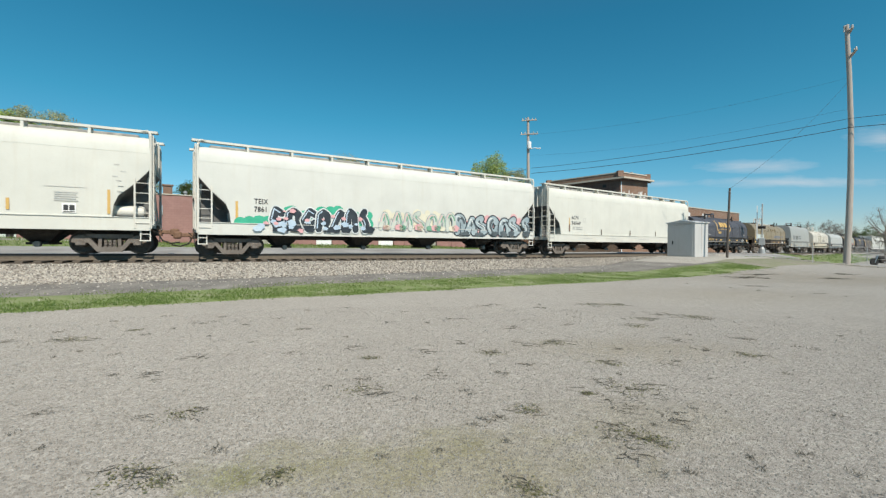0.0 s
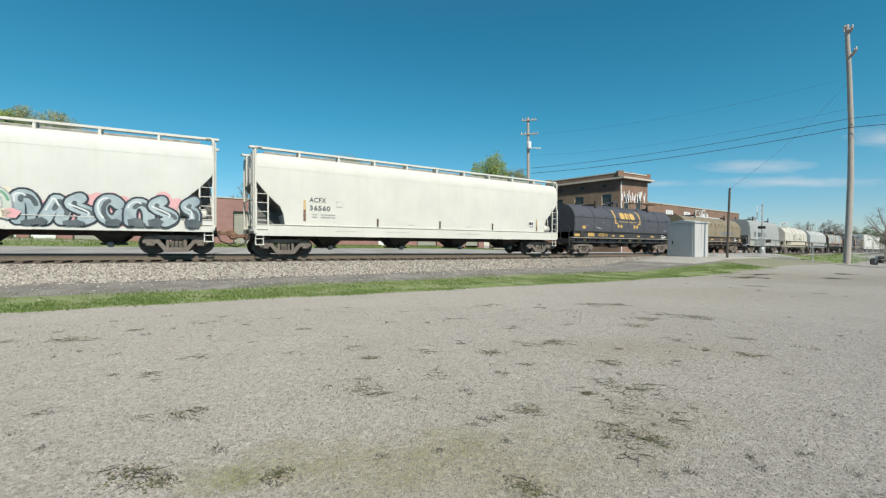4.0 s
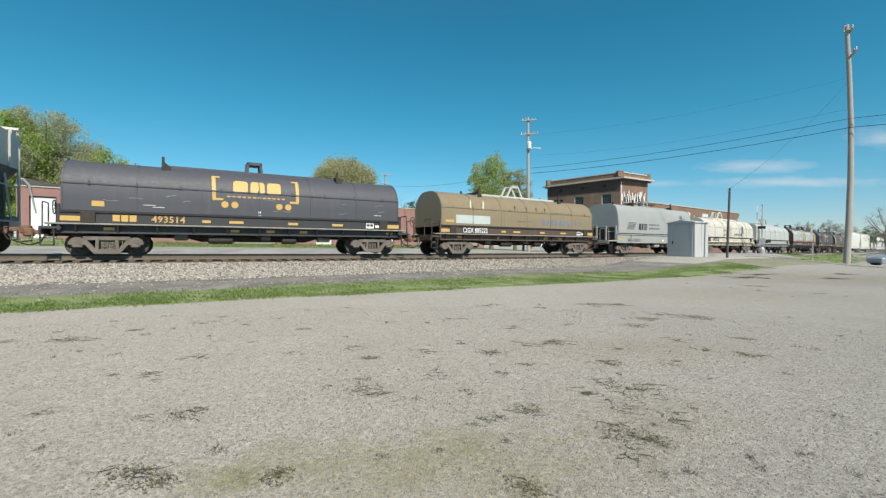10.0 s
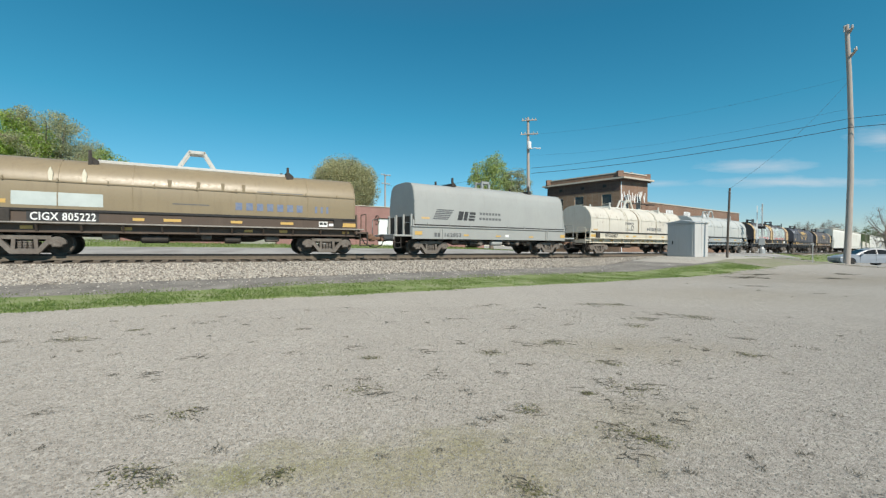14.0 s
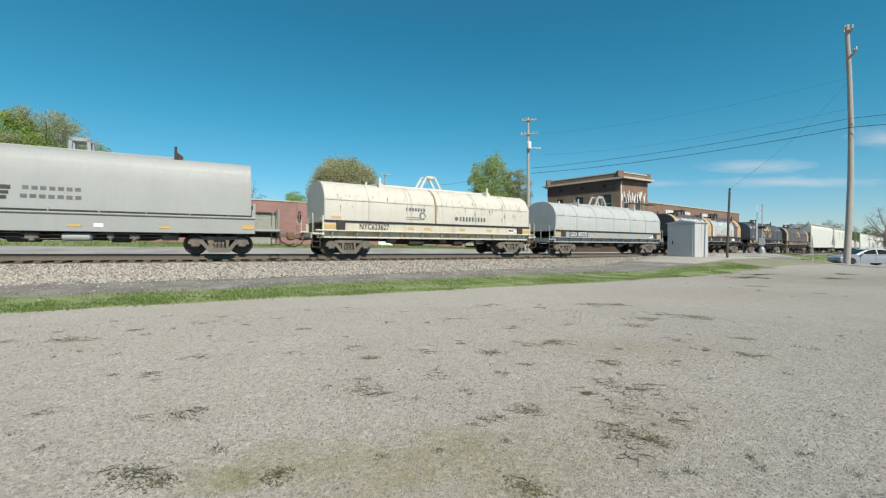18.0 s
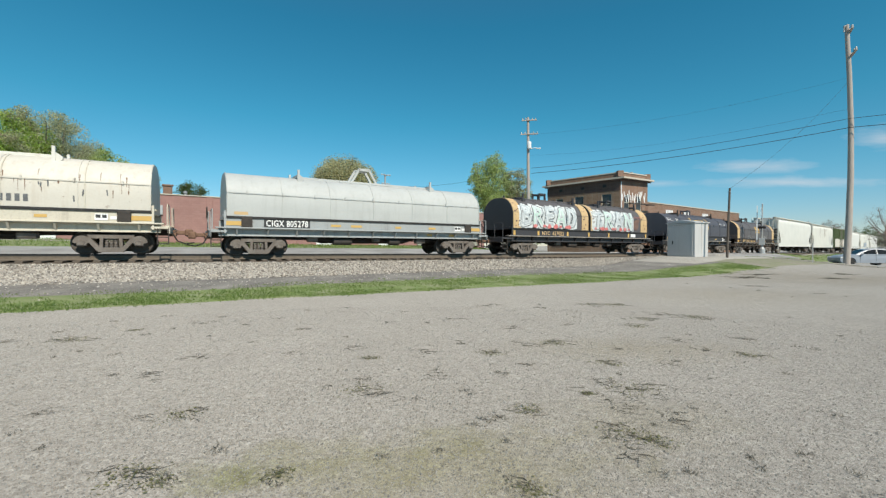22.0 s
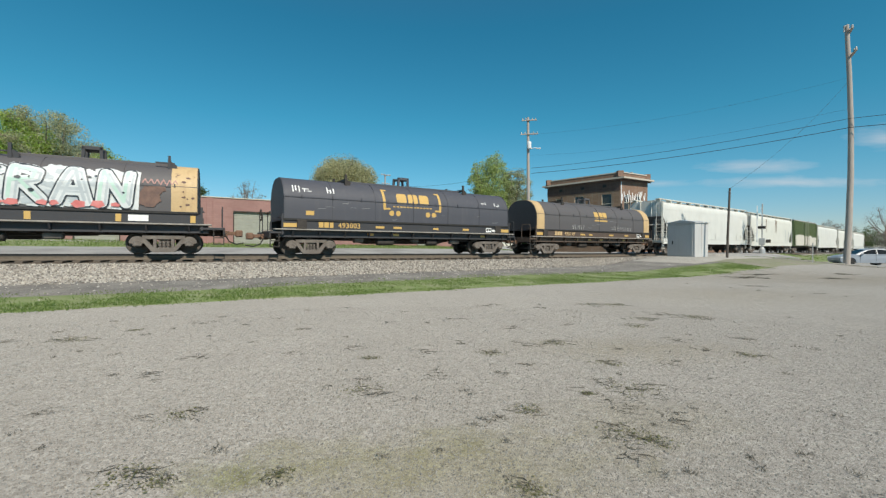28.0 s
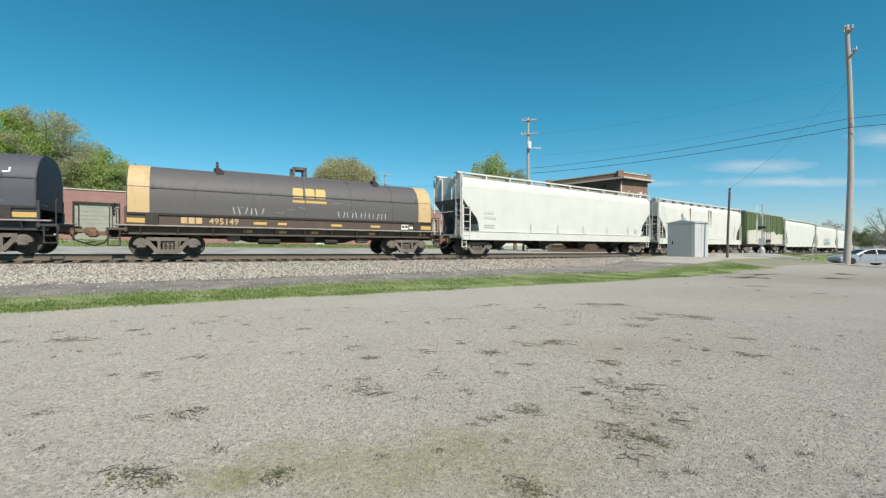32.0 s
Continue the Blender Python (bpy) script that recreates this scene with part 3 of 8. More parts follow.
def side_cut(t):
    """Height of the slope sheet's edge, t metres in from the body's end."""
    return float(np.interp(t, [0, 0.12, 0.4, 0.7, 1.02, 1.16, 1.22], [3.3, 3.13, 2.8, 2.5, 2.2, 1.85, 1.4]))


def covered_hopper(s0, s1, label, mat, outlets=(), small=False):
    """s0, s1: the coupling points of the car along the train."""
    length = s1 - s0
    car = thing("covered_hopper", track_pose((s0 + s1) / 2, 7.5), label, "covered hopper", "freight train")
    lb = length / 2 - 0.72                                # body's half length
    xs = [0, 0.12, 0.4, 0.7, 1.02, 1.16, 1.22]
    st = [(-lb + x, side_cut(x)) for x in xs] + [(lb - x, side_cut(x)) for x in reversed(xs)]
    body = Geo()
    rows = []
    for x, zb in st:
        side = [(1.49, zb), (1.515, zb + (3.88 - zb) * 0.5), (1.505, 3.88), (1.485, 4.12), (1.42, 4.32), (1.29, 4.46), (1.1, 4.54), (0.6, 4.6)]
        rows.append([(x, -y, z) for y, z in side] + [(x, 0, 4.62)] + [(x, y, z) for y, z in reversed(side)])
    n = len(rows[0])
    for i, r in enumerate(rows):
        body.v += r
        if i:
            body.f += [((i - 1) * n + k, (i - 1) * n + k + 1, i * n + k + 1, i * n + k) for k in range(n - 1)] + [((i - 1) * n + n - 1, (i - 1) * n, i * n, i * n + n - 1)]
    body.f += [tuple(range(n)), tuple(range((len(rows) - 1) * n, len(rows) * n))]
    part("body", body, mat, car, smooth=True)
    for y in (-1.5, 1.5):
        g = Geo().box(-lb, lb, y - 0.035, y + 0.035, 0.88, 1.39, 0.012)
        g.box(-lb, lb, y - 0.07, y + 0.07, 1.375, 1.4)
        part("side_sill", g, mat, car)
        part("eave_seam", Geo().box(-lb, lb, y * 1.003 - 0.006, y * 1.003 + 0.006, 3.872, 3.89), mat, car)
    g = Geo().box(-lb - 0.1, lb + 0.1, -0.3, 0.3, 0.72, 1.15)
    for sx in (-1, 1):
        g.prism([(sx * lb, 0.98), (sx * lb, 1.2), (sx * (lb - 1.3), 1.4), (sx * (lb - 1.3), 1.0)], -1.4, 1.4, "y")
    part("centre_sill", g, STEEL_DARK, car)
    for sx in (-1, 1):
        xe = sx * lb
        g = Geo()
        for y in (-1.46, 1.46):
            g.tube([(xe - sx * 0.3, y * 0.86, 4.78), (xe - sx * 0.12, y * 0.93, 4.77), (xe - sx * 0.03, y * 0.98, 4.7), (xe, y, 4.55), (xe, y, 0.95)], [0.03, 0.038, 0.045, 0.05, 0.05], 8)
        g.box(xe - 0.05, xe + 0.05, -1.5, 1.5, 1.0, 1.22)
        g.tube([(xe, -0.75, 1.2), (xe - sx * 0.2, -0.75, 3.2)], 0.04)
        g.tube([(xe, 0.75, 1.2), (xe - sx * 0.2, 0.75, 3.2)], 0.04)
        for y in (-0.5, 0.5):
            g.tube([(xe + sx * 0.05, y, 3.25), (xe + sx * 0.05, y, 4.6)], 0.04, 6)
        g.tube([(xe + sx * 0.03, -1.46, 2.55), (xe + sx * 0.03, 1.46, 2.55)], 0.03, 6)
        part("end_frame", g, WHITE_TRIM, car, "white steel end posts")
        # thin plate under the white slope, its dark colour painting in the shade
        sheet_ = [(xe - sx * (u + 0.015), side_cut(u) - 0.02) for u in xs]
        part("slope_sheet", Geo().prism(sheet_ + [(a - sx * 0.0, b - 0.03) for a, b in reversed(sheet_)], -1.46, 1.46, "y"), SLOPE_SHADE, car, "slope sheet under the body's end, coloured dark for shade")
        x0, x1 = sorted((xe - sx * 0.02, xe - sx * 0.5))
        ladder(car, x0, x1, -1.545, 0.98 if sx > 0 else 0.98, 2.9, WHITE_TRIM, 5)
        lad = Geo()
        for y in (-1.4, -0.95):
            lad.box(xe + sx * 0.08 - 0.02, xe + sx * 0.08 + 0.02, y - 0.02, y + 0.02, 1.1, 4.6)
        for k in range(10):
            lad.tube([(xe + sx * 0.09, -1.4, 1.3 + 0.33 * k), (xe + sx * 0.09, -0.95, 1.3 + 0.33 * k)], 0.014, 5)
        part("end_ladder", lad, WHITE_TRIM, car)
        for y in (-1.42, 1.42):
            g = Geo()
            g.box(xe - sx * 0.33 - 0.02, xe - sx * 0.33 + 0.02, y - 0.02, y + 0.02, 0.5, 1.0)
            g.box(xe - sx * 0.02 - 0.02, xe - sx * 0.02 + 0.02, y - 0.02, y + 0.02, 0.5, 1.0)
            g.box(xe - sx * 0.175 - 0.18, xe - sx * 0.175 + 0.18, y - 0.05, y + 0.05, 0.48, 0.52)
            g.box(xe - sx * 0.175 - 0.15, xe - sx * 0.175 + 0.15, y - 0.03, y + 0.03, 0.74, 0.77)
            part("sill_step", g, WHITE_TRIM, car)
        # slope sheet stiffeners in the open end, in the same shade-dark colour
        part("slope_brace", Geo().prism([(xe - sx * 0.1, 1.2), (xe - sx * 0.14, 2.85), (xe - sx * 1.3, 1.4), (xe - sx * 1.3, 1.2)], -0.62, -0.5, "y").prism([(xe - sx * 0.1, 1.2), (xe - sx * 0.14, 2.85), (xe - sx * 1.3, 1.4), (xe - sx * 1.3, 1.2)], 0.5, 0.62, "y").box(min(xe - sx * 1.3, xe - sx * 0.62), max(xe - sx * 1.3, xe - sx * 0.62), -0.5, 0.5, 1.2, 2.0), SLOPE_SHADE, car, "slope sheet braces coloured dark for shade")
        add_bogie(car, sx * (length / 2 - 2.05))
        add_coupler(car, sx * (length / 2 - 0.75), sx)
    # air reservoir and brake gear on one end
    g = Geo().turned([(0.05, 0.0), (0.2, 0.06), (0.24, 0.14), (0.24, 1.0), (0.2, 1.08), (0.05, 1.14)], (lb - 1.35, -0.9, 1.62), "x", 14)
    part("air_reservoir", g, WHITE_TRIM, car, "white cylindrical air reservoir", True)
    # outlets
    for k in range(4):
        x = outlets[k] if outlets else -lb + 3.55 + k * (2 * lb - 7.1) / 3
        g = Geo()
        top, bot = 1.0, 0.42
        g.add([(x - 0.8, -0.95, top), (x + 0.8, -0.95, top), (x + 0.8, 0.95, top), (x - 0.8, 0.95, top), (x - 0.27, -0.5, bot), (x + 0.27, -0.5, bot), (x + 0.27, 0.5, bot), (x - 0.27, 0.5, bot)],
              [(0, 1, 5, 4), (1, 2, 6, 5), (2, 3, 7, 6), (3, 0, 4, 7), (0, 3, 2, 1), (4, 5, 6, 7)])
        g.box(x - 0.62, x + 0.62, -0.8, 0.8, 0.74, 0.78)
        ho = part("hopper_outlet", g, STEEL_DARK, car)
        gate = part("outlet_gate", Geo().box(x - 0.34, x + 0.34, -0.7, 0.7, 0.34, 0.43, 0.02), STEEL_DARK, ho)
        part("outlet_valve", Geo().turned([(0.05, -0.86), (0.11, -0.84), (0.11, -0.6), (0.07, -0.55)], (x, 0, 0.36), "y", 10), FLANGE, ho, "pale dusty outlet valve")
    # running boards
    for y in (-1.05, 1.05):
        part("running_board", Geo().box(-lb - 0.2, lb + 0.2, y - 0.2, y + 0.2, 4.76, 4.8).box(-lb - 0.2, lb + 0.2, y - 0.215, y - 0.2, 4.72, 4.81), WHITE_TRIM, car, "white roof walkway on posts")
    part("roof_hatch", Geo().box(-lb + 0.5, lb - 0.5, -0.6, 0.6, 4.52, 4.75, 0.03), ROOF_GREY, car)
    wp = Geo().box(-0.045, 0.045, -0.2, 0.2, 4.42, 4.76).mesh("walkway_post")
    wp.materials.append(WHITE_TRIM)
    k = round(2 * lb / 1.9)
    for i in range(k + 1):
        for y in (-1.05, 1.05):
            part("walkway_post", wp, None, car, at=pose(-lb + 0.05 + i * (2 * lb - 0.1) / k, y, 0))
    return car


def hood_profile(kind):
    """Half profile of a coil hood from the bottom edge up: (half width, height)."""
    if kind == "square":
        return [(1.47, 1.58), (1.44, 2.2), (1.38, 2.9), (1.30, 3.4), (1.2, 3.68), (1.0, 3.86), (0.7, 3.94), (0.35, 3.97)]
    return [(1.42, 1.62), (1.425, 2.1), (1.42, 2.66), (1.335, 2.93), (1.18, 3.2), (0.94, 3.43), (0.66, 3.58), (0.33, 3.65)]


def hood_point(kind, z, lift=0.006):
    pr = hood_profile(kind)
    ys, zs = [a for a, b in pr], [b for a, b in pr]
    return float(np.interp(z, zs, ys)) + lift


def on_hood(kind, verts, x, z):
    """Wrap a flat drawing on a hood's near side: height is taken along the skin."""
    pr = hood_profile(kind)
    arc = [0.0]
    for a, b in zip(pr, pr[1:]):
        arc.append(arc[-1] + math.dist(a, b))
    zs = [b for a, b in pr]
    base = float(np.interp(z, zs, arc))
    out = []
    for v in verts:
        a = base + v[1]
        zz = float(np.interp(a, arc, zs))
        out.append((x + v[0], -float(np.interp(a, arc, [q for q, _ in pr])) - 0.006 - v[2], zz + 0.003))
    return out


def make_hood(car, x0, x1, kind, mat, bands=(), name="hood", lugs=(), bail=None, bail_mat=None, frame_bail=False, lug_mat=None, lug_arm=False):
    pr = hood_profile(kind)
    full = [(-a, b) for a, b in pr] + [(a, b) for a, b in reversed(pr)]
    h = part(name, Geo().prism(full, x0, x1), mat, car, smooth=True)
    # rim, seam and ribs proud of the skin
    g = Geo()
    wide = [(a + 0.022, b) for a, b in pr]
    wide[0] = (pr[0][0] + 0.022, pr[0][1])
    for x in np.linspace(x0 + 0.02, x1 - 0.06, 2 if kind == "square" else (7 if x1 - x0 > 9 else 4)):
        ring = [(-a, b + 0.012) for a, b in wide] + [(a, b + 0.012) for a, b in reversed(wide)]
        g.prism(ring, x, x + 0.035)
    zr = 2.68 if kind == "round" else 1.62
    w = hood_point(kind, zr, 0)
    for y in (-1, 1):
        g.box(x0, x1, y * w - 0.03, y * w + 0.03, zr - 0.02, zr + 0.025)
    part("hood_rib", g, mat, h)
    # black strip along both lower edges
    for y in (-1, 1):
        part("hood_edge_strip", Geo().box(x0 - 0.02, x1 + 0.02, y * pr[0][0] - 0.045, y * pr[0][0] + 0.045, pr[0][1] - 0.03, pr[0][1] + 0.07, 0.012), BLACK, h, "black strip along the hood's lower edge")
    for k in range(int((x1 - x0) / 1.45)):
        x = x0 + 0.8 + k * 1.45
        part("hood_clip", Geo().box(x - 0.025, x + 0.025, -w - 0.055, -w - 0.02, zr - 0.03, zr + 0.11), mat, h)
    for a, b in bands:
        ring = [(-q - 0.026, z + 0.014) for q, z in pr] + [(q + 0.026, z + 0.014) for q, z in reversed(pr)]
        part("end_band", Geo().prism(ring, a, b), YELLOW_B, h, "yellow painted end band", smooth=True)
    if bands:
        cap = [(-q + 0.015, z - 0.004) for q, z in pr] + [(q - 0.015, z - 0.004) for q, z in reversed(pr)]
        for xa, xb in ((x0 - 0.03, x0 + 0.01), (x1 - 0.01, x1 + 0.03)):
            part("hood_end", Geo().prism(cap, xa, xb), BODY_BLACK, h, "black end plate")
    top = pr[-1][1]
    for x in lugs:
        for sg in (-1, 1):
            yy = sg * 0.86
            zz = float(np.interp(0.86, [q for q, _ in reversed(pr)], [z for _, z in reversed(pr)]))
            g = Geo()
            g.prism([(x - 0.06, zz - 0.02), (x - 0.035, zz - 0.42), (x + 0.035, zz - 0.42), (x + 0.06, zz), (x + 0.045, zz + 0.52), (x - 0.045, zz + 0.52)], yy - sg * 0.02, yy + sg * 0.07, "y")
            g.prism([(x + 0.05, zz + 0.3), (x + 0.26, zz + 0.14), (x + 0.26, zz + 0.06), (x + 0.05, zz - 0.22)], yy - 0.03, yy + 0.03, "y")
            if lug_arm:
                g.box(x - 0.48, x + 0.05, yy - 0.03, yy + 0.03, zz + 0.19, zz + 0.245)
            part("stacking_lug", g, lug_mat or bail_mat or STEEL_DARK, h, "rusty stacking lug")
        part("lug_tie", Geo().box(x - 0.05, x + 0.05, -0.84, 0.84, top - 0.02, top + 0.12), lug_mat or bail_mat or STEEL_DARK, h)
    if len(lugs) > 1:
        part("ridge_plate", Geo().box(min(lugs), max(lugs), -0.5, 0.5, top - 0.06, top + 0.075, 0.02), bail_mat if frame_bail and bail_mat else mat, h)
    if bail is not None:
        wide_, head_, tall = (0.72, 0.26, 0.78) if frame_bail else (0.3, 0.27, 0.52)
        for y in (-0.3, 0.3):
            g = Geo()
            g.bar((bail - wide_, top), (bail - head_, top + tall), 0.11, y - 0.05, y + 0.05)
            g.bar((bail + wide_, top), (bail + head_, top + tall), 0.11, y - 0.05, y + 0.05)
            g.bar((bail - head_ - 0.05, top + tall - 0.03), (bail + head_ + 0.05, top + tall - 0.03), 0.13, y - 0.05, y + 0.05)
            part("lifting_bail", g, bail_mat or mat, h)
        part("bail_bar", Geo().box(bail - head_, bail + head_, -0.25, 0.25, top + tall - 0.12, top + tall - 0.02, 0.015), bail_mat or mat, h)
        if frame_bail:
            part("bail_plate", Geo().box(bail - 1.4, bail + 1.4, -0.6, 0.6, top - 0.06, top + 0.03, 0.015), bail_mat or mat, h)
    return h


def coil_car(s0, s1, label, hood_mat, body_mat, kind="round", hoods=None, bands=(), lugs=(), bail=None, bail_mat=None, rail_mat=None, frame_bail=False, lug_mat=None, lh=6.65, axle=5.35):
    length = s1 - s0
    car = thing("coil_car", track_pose((s0 + s1) / 2, 5.2), label, "coil car", "freight train")
    le = length / 2 - 0.62
    # centre sill, deeper in the middle
    g = Geo().prism([(-le, 0.75), (-le, 1.1), (le, 1.1), (le, 0.75), (2.9, 0.75), (2.2, 0.55), (-2.2, 0.55), (-2.9, 0.75)], -0.28, 0.28, "y")
    part("centre_sill", g, STEEL_DARK, car)
    for y in (-1.42, 1.42):
        g = Geo()
        if kind == "square":
            g.box(-lh - 0.15, lh + 0.15, y - 0.05, y + 0.05, 0.86, 1.52, 0.015)
            g.box(-lh - 0.15, lh + 0.15, y - 0.11, y + 0.11, 1.5, 1.58, 0.02)
            for k in range(2):
                x = (-lh + 1.7, lh - 1.7)[k]
                for d in (-0.08, 0.08):
                    g.box(x + d - 0.025, x + d + 0.025, y - 0.09, y + 0.09, 0.86, 1.5)
        else:
            sg = 1 if y > 0 else -1
            w0, w1 = sorted((sg * 1.2, sg * 1.26))
            g.box(-lh - 0.3, lh + 0.3, w0, w1, 0.86, 1.18)
            w0, w1 = sorted((sg * 1.2, sg * 1.5))
            part("sill_flange", Geo().box(-lh - 0.42, lh + 0.42, w0, w1, 1.155, 1.215, 0.012), FLANGE if body_mat is BODY_BLACK or body_mat is BODY_BROWN else rail_mat or body_mat, car, "dusty edge of the side sill")
            w0, w1 = sorted((sg * 1.16, sg * 1.3))
            g.box(-lh - 0.3, lh + 0.3, w0, w1, 0.83, 0.875, 0.01)
            for k in range(11):
                x = -lh + 0.4 + k * (2 * lh - 0.8) / 10
                w0, w1 = x - 0.035, x + 0.035
                part("gusset", Geo().prism([(sg * 1.255, 0.88), (sg * 1.29, 0.88), (sg * 1.47, 1.15), (sg * 1.255, 1.15)], w0, w1), rail_mat or body_mat, car)
        part("side_sill", g, rail_mat or body_mat, car)
        if kind != "square":
            part("trough_side", Geo().box(-lh - 0.06, lh + 0.06, y * 0.985 - 0.02, y * 0.985 + 0.02, 1.213, 1.6), body_mat, car)
    g = Geo()
    for k in range(7):
        x = -lh + 1.2 + k * (2 * lh - 2.4) / 6
        g.box(x - 0.12, x + 0.12, -1.19, 1.19, 0.78, 1.0)
    g.box(-lh, lh, -1.19, 1.19, 1.0, 1.16)
    part("trough_floor", g, STEEL_DARK, car)
    for x0_, x1_, z0_, z1_ in ((-3.2, -2.7, 0.6, 0.86), (0.1, 0.5, 0.62, 0.86), (2.6, 3.2, 0.56, 0.8)):
        part("brake_valve", Geo().box(x0_, x1_, -1.1, -0.8, z0_, z1_, 0.05), TRUCK_MAT, car, "dusty brake valve under the frame")
    part("brake_rod", Geo().tube([(-4.2, -0.95, 0.72), (0, -0.95, 0.66), (4.2, -0.95, 0.72)], 0.025, 5), STEEL_DARK, car)
    for x, w in ((-1.5, 0.5), (1.3, 0.35)):
        part("brake_gear", Geo().turned([(0.06, -w), (0.17, -w + 0.06), (0.17, w - 0.06), (0.06, w)], (x, -1.0, 0.64), "x", 12), STEEL_DARK, car, smooth=True)
    for sx in (-1, 1):
        xe = sx * le
        a, b = sorted((sx * (lh - 0.02), xe))
        part("end_deck", Geo().box(a, b, -1.42, 1.42, 0.98, 1.08, 0.015).box(min(xe, xe - sx * 0.08), max(xe, xe - sx * 0.08), -1.42, 1.42, 0.8, 1.08, 0.015), body_mat, car)
        for y0, y1 in ((-1.36, -0.6), (0.6, 1.36)):
            xh = xe - sx * 0.1
            part("handrail", Geo().tube([(xh, y0, 1.05), (xh, y0, 1.9), (xh, y0 + 0.06, 1.96), (xh, y1 - 0.06, 1.96), (xh, y1, 1.9), (xh, y1, 1.05)], 0.022, 6), body_mat, car)
        xs_ = sx * (lh + 0.12)
        part("end_grab", Geo().tube([(xs_ - sx * 0.1, -1.2, 1.75), (xs_, -1.2, 1.75), (xs_, -0.6, 1.75), (xs_ - sx * 0.1, -0.6, 1.75)], 0.018, 5), body_mat, car)
        part("corner_post", Geo().box(min(sx * (lh + 0.02), sx * (lh + 0.1)), max(sx * (lh + 0.02), sx * (lh + 0.1)), -1.45, -1.36, 0.95, 1.9), body_mat, car)
        x0, x1 = sorted((xe - sx * 0.05, xe - sx * 0.42))
        g = Geo()
        for z in (0.4, 0.66):
            g.box(x0, x1, -1.45, -1.36, z - 0.02, z + 0.02)
        for x in (x0, x1):
            g.box(x - 0.02, x + 0.02, -1.43, -1.38, 0.38, 1.0)
        part("sill_step", g, STEEL_DARK, car)
        add_bogie(car, sx * axle)
        add_coupler(car, sx * (length / 2 - 0.75), sx)
        if kind == "square":
            xb = sx * (lh + 0.02)
            part("bulkhead", Geo().box(min(xb, xb + sx * 0.05), max(xb, xb + sx * 0.05), -1.36, 1.36, 1.08, 2.1), STEEL_DARK, car, "dark end bulkhead under the hood")
            for y in (-1.3, -0.45, 0.4, 1.25):
                part("bulkhead_post", Geo().box(min(xb + sx * 0.05, xb + sx * 0.16), max(xb + sx * 0.05, xb + sx * 0.16), y - 0.06, y + 0.06, 1.08, 2.2, 0.012), body_mat, car)
    g = Geo().tube([(-le + 0.02, 0.6 + 0.27 * math.cos(k * math.tau / 16), 1.9 + 0.27 * math.sin(k * math.tau / 16)) for k in range(17)], 0.02, 6)
    for k in range(5):
        a = k * math.tau / 5
        g.tube([(-le + 0.05, 0.6, 1.9), (-le + 0.02, 0.6 + 0.27 * math.cos(a), 1.9 + 0.27 * math.sin(a))], 0.013, 5)
    part("brake_wheel", g, STEEL_DARK, car)
    if kind == "square":
        part("air_reservoir", Geo().turned([(0.04, -0.46), (0.15, -0.4), (0.16, 0), (0.15, 0.4), (0.04, 0.46)], (0.0, -1.2, 0.66), "x", 14), HOOD_GREY, car, "dusty grey air reservoir", smooth=True)
        for x, w, z in ((-1.25, 0.2, 0.56), (1.0, 0.12, 0.6), (1.75, 0.17, 0.58)):
            part("brake_valve", Geo().box(x - w, x + w, -1.3, -1.1, z, 0.82, 0.04).box(x - w * 0.4, x + w * 0.4, -1.33, -1.1, z - 0.06, z + 0.1, 0.03), TRUCK_MAT, car, "dusty brake valve under the frame")
        for z, r in ((0.8, 0.022), (0.66, 0.016)):
            part("air_pipe", Geo().tube([(-3.0, -1.2, z), (-1.6, -1.22, z), (-1.4, -1.22, z - 0.08), (-0.5, -1.2, z - 0.06), (1.0, -1.22, z), (2.9, -1.2, z)], r, 6), TRUCK_MAT, car)
    for i, (a, b) in enumerate(hoods or [(-lh, lh)]):
        bl = [q for q in bands if a - 0.01 <= q[0] and q[1] <= b + 0.01]
        lg = [x for x in lugs if a < x < b]
        bb = bail[i] if isinstance(bail, (list, tuple)) else bail
        make_hood(car, a, b, kind, hood_mat, bl, lugs=lg, bail=bb, bail_mat=bail_mat, frame_bail=frame_bail, lug_mat=lug_mat, lug_arm=hoods is not None)
    return car


